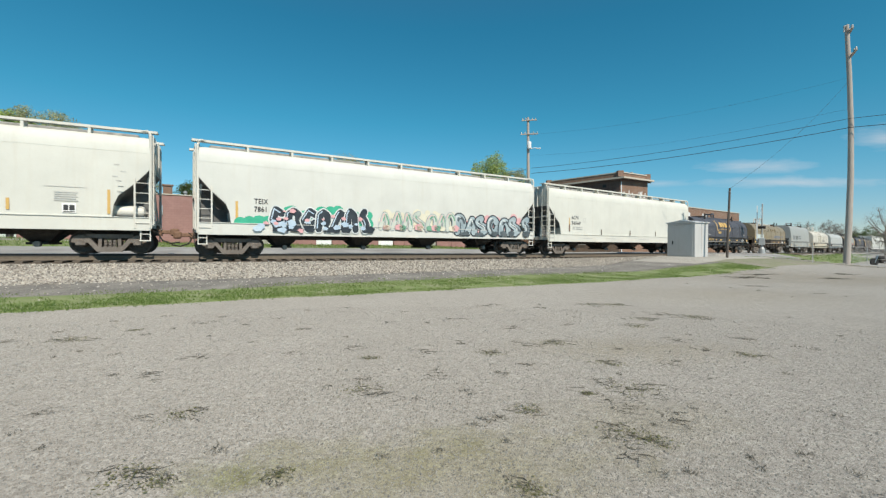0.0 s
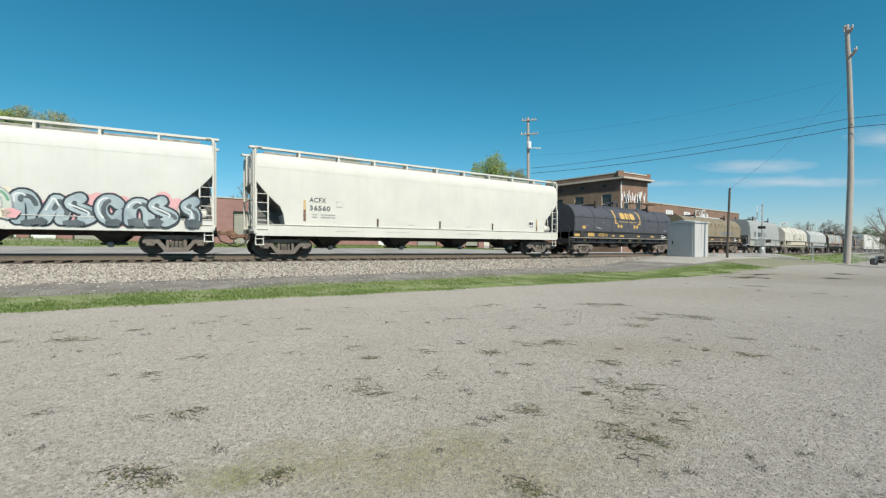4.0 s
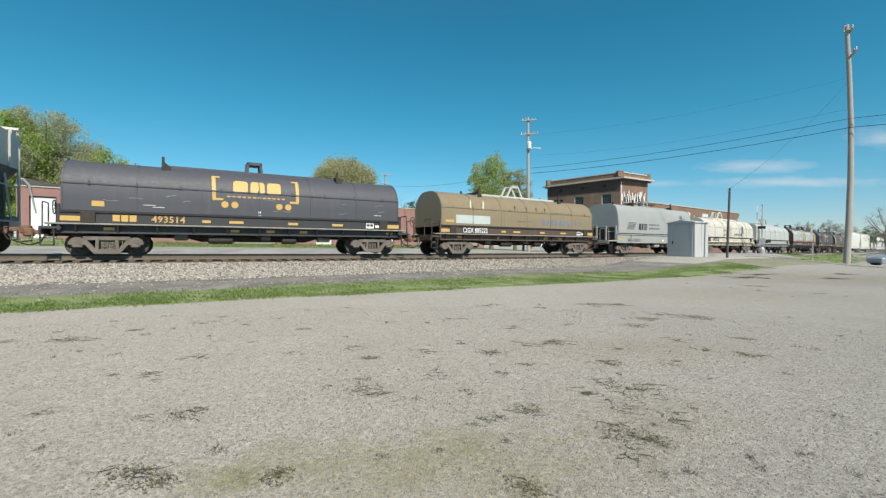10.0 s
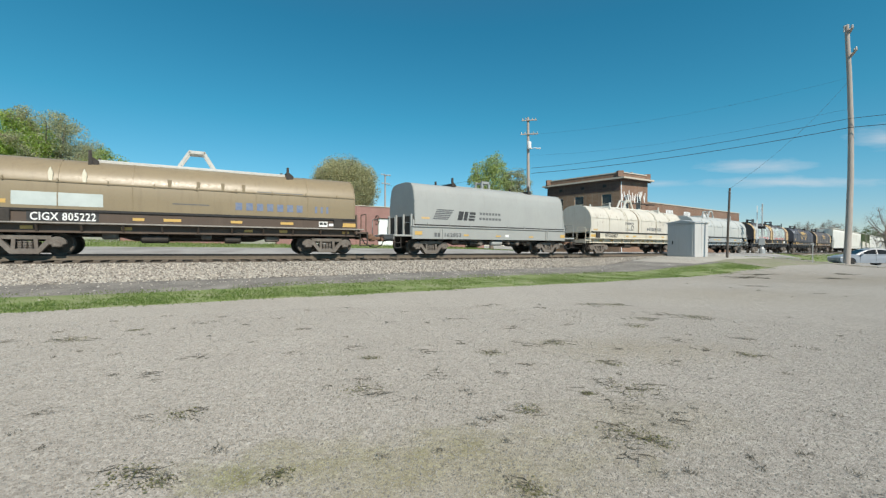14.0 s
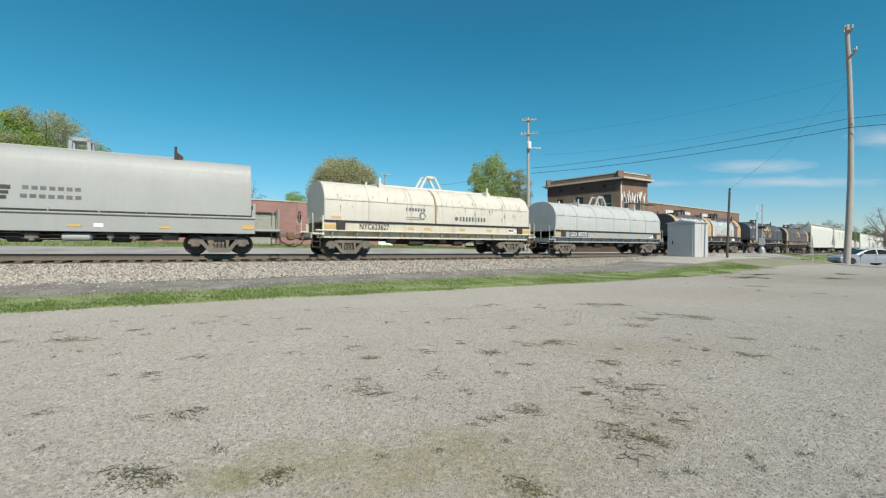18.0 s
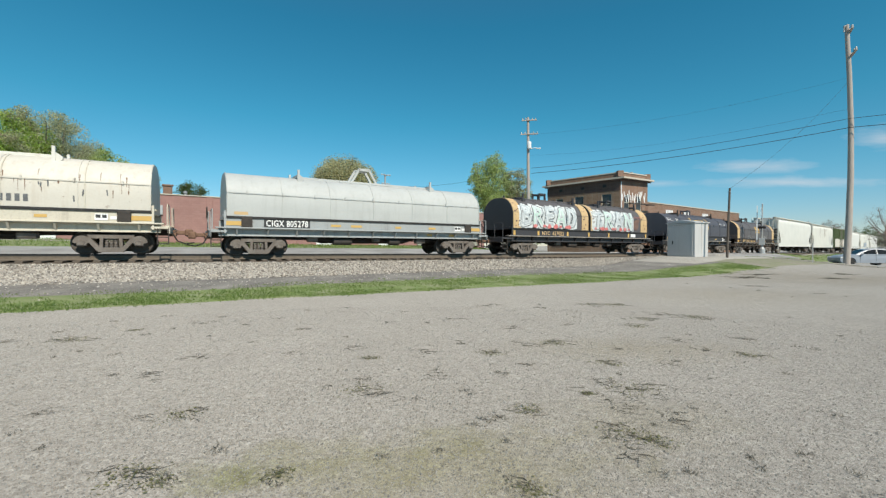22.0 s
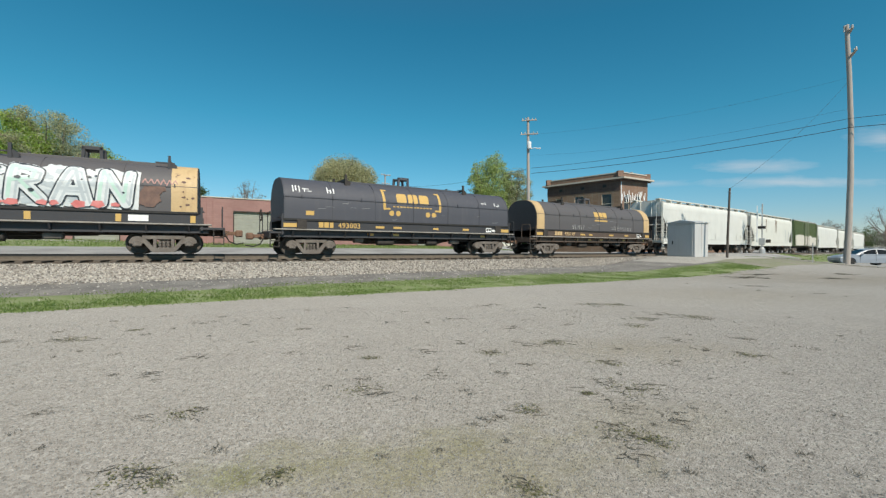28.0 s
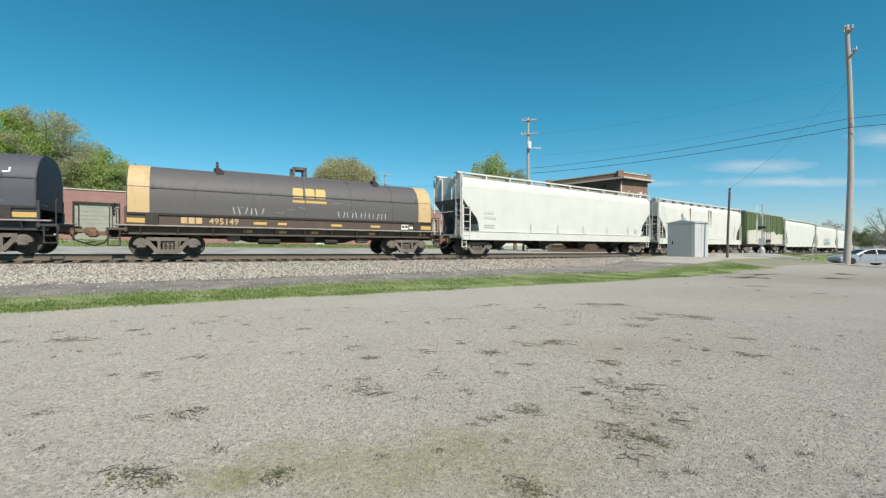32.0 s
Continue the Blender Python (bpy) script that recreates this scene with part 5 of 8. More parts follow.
def wire(name, pts, sag, r, label):
    a, b = Vector(pts[0]), Vector(pts[1])
    g = Geo().tube([a.lerp(b, t) - Vector((0, 0, sag * 4 * t * (1 - t))) for t in (i / 14 for i in range(15))], r, 5)
    tagged(part(name, g, WIRE_MAT, None), label, "cable", "overhead cables")


wire("overhead_cable", [(8.6, 41.9, 8.95), (26.85, 28.35, 9.85)], 0.35, 0.016, "black overhead cable between the poles")
wire("overhead_cable", [(8.6, 41.9, 8.45), (26.85, 28.35, 9.25)], 0.35, 0.02, "black overhead cable between the poles")
wire("overhead_cable", [(26.85, 28.35, 9.85), (44, 12.0, 9.6)], 0.3, 0.016, "black overhead cable between the poles")
wire("overhead_cable", [(26.85, 28.35, 9.25), (44, 12.0, 8.9)], 0.3, 0.02, "black overhead cable between the poles")
wire("overhead_cable", [(8.5, 41.9, 12.25), (26.6, 28.4, 12.5)], 0.6, 0.005, "thin overhead wire between the poles")
wire("overhead_cable", [(18.05, 27.0, 5.0), (26.7, 28.4, 12.2)], 0.45, 0.006, "thin wire from the tall pole to the post")
wire("overhead_cable", [(8.5, 41.9, 10.2), (26.8, 28.4, 10.5)], 0.6, 0.005, "thin overhead wire between the poles")
wire("overhead_cable", [(8.3, 42.0, 8.9), (-9.4, 70.0, 11.2)], 0.8, 0.014, "black overhead cable between the poles")


CABINET = paint("light grey cabinet paint", (0.50, 0.50, 0.49), (0.33, 0.32, 0.29), 0.35, 0.45)


def post_and_cabinet():
    z = height(17.95, 27.0)
    p = thing("wooden_post", pose(17.93, 27.0, z), "slim dark wooden post at the crossing", "post")
    part("shaft", Geo().tube([(0, 0, -0.3), (0.06, 0, 2.2), (0.14, 0, 4.42)], [0.075, 0.07, 0.062], 10), POST_DARK, p, smooth=True)
    part("bolt", Geo().tube([(0.1, -0.14, 4.2), (0.1, 0.14, 4.2)], 0.02), METAL_GREY, p)
    # cabinet: local x along its narrow side, y along its door
    z = height(16.5, 28.7)
    c = thing("signal_cabinet", pose(16.45, 27.95, z - 0.08, 0, 0, 25), "grey metal signal cabinet with a gabled lid", "cabinet")
    w, d, h = 1.35, 2.0, 2.36
    part("plinth", Geo().box(-0.06, w + 0.06, -0.06, d + 0.06, -0.3, 0.07, 0.01), CONCRETE, c)
    part("body", Geo().box(0, w, 0, d, 0.07, h, 0.015), CABINET, c)
    part("lid", Geo().prism([(-0.07, h), (d + 0.07, h), (d + 0.07, h + 0.06), (d / 2, h + 0.22), (-0.07, h + 0.06)], -0.07, w + 0.07), CABINET, c)
    dr = part("door", Geo().box(-0.025, -0.003, 0.14, d - 0.14, 0.2, h - 0.16, 0.006), CABINET, c)
    part("handle", Geo().box(-0.07, -0.025, d - 0.45, d - 0.4, 0.95, 1.2, 0.008), STEEL_DARK, dr)
    part("vent_hood", Geo().box(-0.06, -0.026, 0.35, d - 0.35, h - 0.12, h - 0.05, 0.008), CABINET, c)
    part("seam", Geo().box(w * 0.48, w * 0.52, -0.012, -0.001, 0.1, h - 0.02), CABINET, c)


post_and_cabinet()


def crossing_signal(x, y, flip=1):
    z = height(x, y)
    c = thing("crossing_signal", pose(x, y, z, 0, 0, -127), "railway crossing signal mast with flashing light heads", "crossing signal")
    part("base", Geo().turned([(0.3, -0.2), (0.28, 0.5), (0.12, 0.75), (0.08, 0.9)], (0, 0, 0), "z", 12), METAL_GREY, c)
    part("mast", Geo().tube([(0, 0, 0.5), (0, 0, 5.3)], 0.065, 10), METAL_GREY, c)
    part("finial", Geo().turned([(0.08, 5.3), (0.08, 5.34), (0.02, 5.42)], (0, 0, 0), "z", 10), METAL_GREY, c)
    part("light_arm", Geo().tube([(-0.85, 0, 2.85), (0.85, 0, 2.85)], 0.035), STEEL_DARK, c)
    for sx in (-0.75, 0.75):
        hd = part("light_head", Geo().turned([(0.3, -0.02), (0.3, 0.02)], (sx, -0.05, 2.85), "y", 18), BLACK, c)
        part("hood", Geo().turned([(0.12, -0.38), (0.13, -0.06)], (sx, 0, 2.85), "y", 12), BLACK, hd)
        part("hood", Geo().turned([(0.13, -0.02), (0.12, 0.3)], (sx, 0, 2.85), "y", 12), BLACK, hd)
    g = Geo()
    for a in (45, -45):
        g.add(*(lambda q: (q.v, q.f))(Geo().box(-0.6, 0.6, -0.02, 0.0, -0.11, 0.11).moved(Matrix.Translation((0, -0.09 - 0.025 * (a > 0), 4.5)) @ Matrix.Rotation(radians(a), 4, "Y"))))
    part("crossbuck", g, DOOR_WHITE, c, "white crossbuck boards")
    part("gate_mechanism", Geo().box(-0.22, 0.22, -0.3, 0.25, 0.95, 1.7, 0.03), METAL_GREY, c)
    part("counterweight", Geo().box(-0.12, 0.12, 0.3, 0.75, 1.2, 1.55, 0.03), STEEL_DARK, c)
    part("gate_arm", Geo().box(-0.05, 0.05, -0.5, -0.4, 1.3, 5.2), DOOR_WHITE, c, "raised white gate arm")


crossing_signal(34.3, 46.0)
mk = thing("marker_post", pose(24.2, 28.0, height(24.2, 28.0)), "thin grey marker post in the grass island", "post")
part("shaft", Geo().box(-0.025, 0.025, -0.02, 0.02, -0.2, 1.25, 0.006), METAL_GREY, mk)
part("cap", Geo().box(-0.035, 0.035, -0.03, 0.03, 1.25, 1.3, 0.006), METAL_GREY, mk)


DIRT = mottled("gravelly dirt", (0.22, 0.205, 0.175), (0.46, 0.43, 0.375), 9, 0.95, c_=(0.38, 0.355, 0.31), scale2=0.6)
VERGE_DIRT = mottled("brown dirt with thin grass", (0.17, 0.155, 0.115), (0.30, 0.275, 0.21), 7, 0.95, c_=(0.17, 0.195, 0.085), scale2=0.8)
KERB = mottled("dirty concrete", (0.27, 0.25, 0.215), (0.4, 0.375, 0.325), 9, 0.95, c_=(0.22, 0.205, 0.17), scale2=1.5)


def crossing_road():
    s = np.arange(26.5, 39.6, 0.5)
    sheet("crossing_road", s, [q + 0 * s for q in (-11.2, -8, -5, -3, -1.75)], 0.07, ROAD, "grey asphalt level crossing road", category="road")
    sheet("near_road", s, [q + 0 * s for q in (1.75, 3, 5, 7, 9, 12, 16, 22)], 0.07, ROAD, "grey asphalt road up to the level crossing", category="road")
    pl = thing("crossing_panels", pose(0, 0, 0), "pale timber and rubber panels between the rails", "crossing panels", kind="structure")
    for q0, q1 in ((-0.66, 0.66), (0.82, 1.75), (-1.75, -0.82)):
        for k in range(5):
            s0 = 26.5 + k * 2.6
            part("panel", Geo().box(-1.28, 1.28, -q1, -q0, -0.16, -0.012, 0.01), CONCRETE, pl, at=track_pose(s0 + 1.3))
    s = np.arange(10.5, 22.0, 0.5)
    sheet("concrete_apron", s, [5.2 + 0.2 * wavy(s), 6.5 + 0 * s, 8.0 + 0 * s, 9.6 + 0.3 * wavy(s, 2)], 0.05, DIRT, "worn gravelly apron round the cabinet", category="apron")
    s = np.arange(11.6, 27.4, 0.4)
    sheet("dirt_verge", s, [8.9 + 0.25 * wavy(s), 10.0 + 0 * s, 11.2 + 0 * s, 12.3 + 0.35 * wavy(s, 2)], 0.008, VERGE_DIRT, "bare brown dirt with thin grass beside the kerb", category="dirt")
    s = np.arange(40.0, 90.0, 0.6)
    sheet("grass_patch", s, [4.0 + 0 * s, 6 + 0 * s, 8 + 0 * s, 9.6 + 0 * s], 0.04, GRASS_SOIL, "patch of green grass beyond the crossing", category="grass")
    s = np.arange(23.0, 33.5, 0.5)
    sheet("grass_island", s, [7.0 + 0.4 * wavy(s), 8.2 + 0 * s, 9.6 + 0 * s, 10.8 + 0.3 * wavy(s, 2)], 0.09, GRASS_SOIL, "small island of green grass inside a kerb", category="grass")
    k = thing("kerb", pose(0, 0, 0), "worn dirty concrete kerb beside the road", "kerb", kind="structure")
    for i in range(11):
        x, y = 23.0 + i * 0.62, 30.4 - i * 0.42
        part("kerb_stone", Geo().box(-0.36, 0.36, -0.09, 0.09, -0.2, 0.1, 0.03), KERB, k, at=pose(x, y, height(x, y), 0, 0, -34 + 2 * math.sin(i * 4.0)))


crossing_road()


def fence():
    z = lambda x, y: height(x, y)
    f = thing("chain_link_fence", pose(0, 0, 0), "grey chain link fence on steel posts", "fence")
    a, b = Vector((38.6, 41.0)), Vector((48.0, 36.0))
    n = 8
    pts = [a.lerp(b, i / (n - 1)) for i in range(n)]
    for p in pts:
        part("post", Geo().tube([(p.x, p.y, z(p.x, p.y) - 0.2), (p.x, p.y, z(p.x, p.y) + 1.75)], 0.03), METAL_GREY, f)
    zt = [z(p.x, p.y) for p in pts]
    part("top_rail", Geo().tube([(p.x, p.y, h + 1.75) for p, h in zip(pts, zt)], 0.022), METAL_GREY, f)
    g = Geo()
    d = (b - a).normalized()
    ln = (b - a).length
    for i in range(int(ln / 0.11)):
        for sgn in (-1, 1):
            u = i * 0.11
            p0, p1 = a + d * u, a + d * min(ln, max(0, u + sgn * 1.7))
            g.tube([(p0.x, p0.y, zt[0] + 0.05), (p1.x, p1.y, zt[0] + 1.75)], 0.006, 3)
    tagged(part("mesh", g, METAL_GREY, f), kind="stuff")


fence()

# ---- vehicles at the kerb ----
SILVER = mottled("silver car paint", (0.24, 0.265, 0.30), (0.28, 0.305, 0.34), 1.5, 0.32, bump_s=0, metal=0.0)
CAR_GLASS = mottled("tinted car glass", (0.012, 0.014, 0.016), (0.025, 0.028, 0.03), 2, 0.05, bump_s=0)
TYRE = mottled("tyre rubber", (0.015, 0.015, 0.015), (0.03, 0.03, 0.03), 8, 0.85)
CAR_GLASS.node_tree.nodes["Principled BSDF"].inputs["Specular IOR Level"].default_value = 0.12
RIM = mottled("alloy rim", (0.5, 0.5, 0.5), (0.6, 0.6, 0.6), 5, 0.3, metal=0.8, bump_s=0)
LAMP_RED = mottled("red lamp lens", (0.35, 0.02, 0.02), (0.45, 0.03, 0.03), 4, 0.2, bump_s=0)
LAMP_CLEAR = mottled("clear lamp lens", (0.6, 0.62, 0.62), (0.7, 0.72, 0.72), 4, 0.1, bump_s=0)


def sedan(m):
    """Front towards -x, centred on the wheelbase."""
    c = thing("silver_sedan", m, "silver saloon car with tinted windows beside the kerb", "car")
    side = [(-2.08, 0.36), (-2.14, 0.5), (-2.12, 0.64), (-2.0, 0.75), (-1.75, 0.83), (-1.4, 0.89), (-0.95, 0.95), (1.65, 1.0), (2.25, 0.98), (2.42, 0.85), (2.42, 0.45), (2.3, 0.3)]
    wheel_x = (-1.4, 1.4)
    low = []
    for wx in (1.4, -1.4):
        low += [(wx + 0.38, 0.26)] + [(wx + 0.37 * math.cos(t), 0.32 + 0.37 * math.sin(t)) for t in (math.pi * k / 8 for k in range(9))] + [(wx - 0.38, 0.26)]
    prof = side + low + [(-1.98, 0.26)]
    # layers across the car: drawn in towards the sides, and the nose and tail taper in plan
    layers = []
    for y, k in ((-0.9, 0.06), (-0.87, 0.025), (-0.78, 0.0), (0.78, 0.0), (0.87, 0.025), (0.9, 0.06)):
        layers.append([(x * (1 - 0.4 * k), y * (1 - 0.13 * max(0.0, abs(x) - 1.55) ** 1.5), z - (z - 0.6) * k * (1.6 if z > 0.6 else 0.2)) for x, z in prof])
    n = len(prof)
    g = Geo()
    g.v = [p for ly in layers for p in ly]
    g.f = [(i * n + k, i * n + (k + 1) % n, (i + 1) * n + (k + 1) % n, (i + 1) * n + k) for i in range(5) for k in range(n)] + [tuple(range(n)), tuple(range(5 * n, 6 * n))]
    part("body", g, SILVER, c, smooth=True)
    # greenhouse: arched roof line, dark glass below it
    rail = [(-1.0, 0.94), (-0.62, 1.14), (-0.2, 1.33), (0.15, 1.415), (0.55, 1.44), (0.95, 1.42), (1.35, 1.31), (1.75, 1.12), (2.05, 0.98)]
    g = Geo()
    for x, z in rail:
        t = (z - 0.94) / 0.5
        w0 = 0.80 - 0.2 * t
        g.v += [(x, -w0 - 0.04, z - 0.05 * t), (x, -w0 + 0.08, z), (x, w0 - 0.08, z), (x, w0 + 0.04, z - 0.05 * t)]
    g.f = [(i * 4 + k, i * 4 + k + 1, i * 4 + k + 5, i * 4 + k + 4) for i in range(len(rail) - 1) for k in range(3)]
    for s in (0, 3):
        ids = [i * 4 + s for i in range(len(rail))]
        g.f.append(tuple(ids))
    g.f.append((0, 3, 4 * len(rail) - 1, 4 * len(rail) - 4))
    cab = part("cabin", g, SILVER, c, smooth=True)
    for s in (-1, 1):
        def pt(x, z):
            t = (z - 0.955) / 0.455
            return (x, s * (0.85 - 0.2 * t), z)
        for q in ([(-0.72, 0.98), (-0.15, 1.27), (0.15, 1.345), (0.42, 1.365), (0.42, 0.985)], [(0.49, 0.985), (0.49, 1.365), (0.9, 1.345), (1.25, 1.245), (1.55, 1.09), (1.5, 1.0)]):
            part("side_window", Geo().add([pt(x, z) for x, z in q], [tuple(range(len(q)))]), CAR_GLASS, cab)
        part("door_line", Geo().box(0.32, 0.335, s * 0.9 - 0.004, s * 0.9 + 0.004, 0.35, 0.95).box(-0.75, -0.735, s * 0.9 - 0.004, s * 0.9 + 0.004, 0.35, 0.92), BLACK, c)
        part("mirror", Geo().box(-0.72, -0.55, min(s * 0.9, s * 1.05), max(s * 0.9, s * 1.05), 0.95, 1.06, 0.03), SILVER, c)
        part("headlight", Geo().box(-2.1, -1.85, min(s * 0.5, s * 0.907), max(s * 0.5, s * 0.86), 0.62, 0.73, 0.02), LAMP_CLEAR, c)
        part("taillight", Geo().box(2.2, 2.43, min(s * 0.5, s * 0.907), max(s * 0.5, s * 0.907), 0.75, 0.9, 0.02), LAMP_RED, c)
    part("windscreen", Geo().add([(-0.93, -0.66, 0.99), (-0.93, 0.66, 0.99), (-0.2, 0.5, 1.345), (-0.2, -0.5, 1.345)], [(0, 1, 2, 3)]), CAR_GLASS, cab)
    ty = Geo().turned([(0.21, -0.1), (0.3, -0.11), (0.325, -0.07), (0.325, 0.07), (0.3, 0.11), (0.21, 0.1)], (0, 0, 0), "y", 24).mesh("tyre")
    ty.materials.append(TYRE)
    rg = Geo().turned([(0.21, -0.09), (0.19, -0.05), (0.05, -0.045)], (0, 0, 0), "y", 20)
    for k in range(5):
        rg.add(*(lambda q: (q.v, q.f))(Geo().box(0.03, 0.2, -0.085, -0.05, -0.03, 0.03).moved(Matrix.Rotation(k * math.tau / 5, 4, "Y"))))
    rm = rg.mesh("rim")
    rm.materials.append(RIM)
    wheels = []
    for wx in wheel_x:
        for s in (-1, 1):
            w = part("wheel", ty, None, c, at=pose(wx, s * 0.8, 0.325))
            part("rim", rm, None, w, "alloy rim", at=pose(0, 0, 0, 0, 0, 0 if s < 0 else 180))
            wheels.append((w, wx, s))
    return c, wheels


CAR_TURN, CAR_LIFT = -14.0, 0.03
CAR_END = Vector((35.05, 35.65))
CAR_WAY = Vector((math.cos(radians(CAR_TURN)), math.sin(radians(CAR_TURN))))


def car_pose(back):
    p = CAR_END + CAR_WAY * back
    return pose(p.x, p.y, height(p.x, p.y) + CAR_LIFT, 0, 0, CAR_TURN)


SEDAN, SEDAN_WHEELS = sedan(car_pose(0))


def motorcycle():
    c = thing("motorcycle", pose(39.55, 38.4, height(39.55, 38.4) + 0.02, 0, 0, -10), "black parked motorcycle beside the fence", "motorcycle")
    for x in (-0.72, 0.72):
        w = part("wheel", Geo().turned([(0.2, -0.06), (0.3, -0.07), (0.33, 0), (0.3, 0.07), (0.2, 0.06)], (x, 0, 0.33), "y", 20), TYRE, c)
        part("hub", Geo().turned([(0.2, -0.02), (0.06, -0.06), (0.06, 0.06), (0.2, 0.02)], (x, 0, 0.33), "y", 14), RIM, w)
        part("fender", Geo().prism([(x + 0.38 * math.cos(t), 0.33 + 0.38 * math.sin(t)) for t in (0.3 + 0.35 * k for k in range(8))] + [(x + 0.35 * math.cos(t), 0.33 + 0.35 * math.sin(t)) for t in (0.3 + 0.35 * k for k in range(7, -1, -1))], -0.08, 0.08, "y"), BLACK, c)
    part("engine", Geo().box(-0.3, 0.3, -0.17, 0.17, 0.25, 0.6, 0.06), STEEL_DARK, c)
    part("tank", Geo().turned([(0.03, -0.42), (0.14, -0.36), (0.17, -0.15), (0.13, 0.1), (0.03, 0.16)], (-0.1, 0, 0.78), "x", 14), BLACK, c, smooth=True)
    part("seat", Geo().box(0.0, 0.75, -0.14, 0.14, 0.66, 0.78, 0.05), BLACK, c)
    part("fork", Geo().tube([(-0.72, -0.09, 0.33), (-0.45, -0.09, 0.98)], 0.03).tube([(-0.72, 0.09, 0.33), (-0.45, 0.09, 0.98)], 0.03), RIM, c)
    part("handlebar", Geo().tube([(-0.3, -0.4, 1.05), (-0.45, -0.2, 1.02), (-0.45, 0.2, 1.02), (-0.3, 0.4, 1.05)], 0.018), RIM, c)
    part("exhaust", Geo().tube([(-0.1, -0.2, 0.35), (0.3, -0.22, 0.25), (1.0, -0.22, 0.3)], 0.045), RIM, c)
    part("saddlebag", Geo().box(0.45, 0.95, -0.34, -0.17, 0.4, 0.7, 0.05), BLACK, c)


motorcycle()


# ---- trees ----
def leaf_mat(name, a, b_):
    m, n, l, bs = nodes_of(name)
    oi = n.new("ShaderNodeNewGeometry")
    c = ramp(n, l, oi.outputs["Random Per Island"], [(0.0, a), (1.0, b_)])
    l.new(c, bs.inputs["Base Color"])
    bs.inputs["Roughness"].default_value = 0.6
    tr = n.new("ShaderNodeBsdfTranslucent")
    l.new(c, tr.inputs["Color"])
    ms = n.new("ShaderNodeMixShader")
    ms.inputs[0].default_value = 0.55
    out = n["Material Output"]
    l.new(bs.outputs[0], ms.inputs[1])
    l.new(tr.outputs[0], ms.inputs[2])
    l.new(ms.outputs[0], out.inputs[0])
    return m


LEAF_GREEN = leaf_mat("fresh green leaves", (0.31, 0.44, 0.085), (0.43, 0.55, 0.15))
LEAF_OLIVE = leaf_mat("olive spring buds", (0.38, 0.40, 0.235), (0.50, 0.515, 0.315))
LEAF_BROWN = leaf_mat("brownish spring buds", (0.26, 0.215, 0.14), (0.38, 0.32, 0.22))
LEAF_DARK = leaf_mat("dark evergreen leaves", (0.06, 0.10, 0.03), (0.13, 0.19, 0.06))
LEAF_MIXED = leaf_mat("yellow-green spring leaves", (0.34, 0.43, 0.14), (0.46, 0.54, 0.22))
LEAF_BUD = leaf_mat("olive brown buds", (0.42, 0.415, 0.235), (0.53, 0.52, 0.31))
LEAF_HAZE_GREEN = leaf_mat("grey-green opening buds", (0.34, 0.36, 0.20), (0.46, 0.48, 0.29))
LEAF_HAZE = leaf_mat("grey-brown buds", (0.24, 0.22, 0.19), (0.34, 0.315, 0.27))
BARK = mottled("grey bark", (0.13, 0.105, 0.085), (0.24, 0.2, 0.17), 8, 0.95, stretch=(3, 3, 0.5))


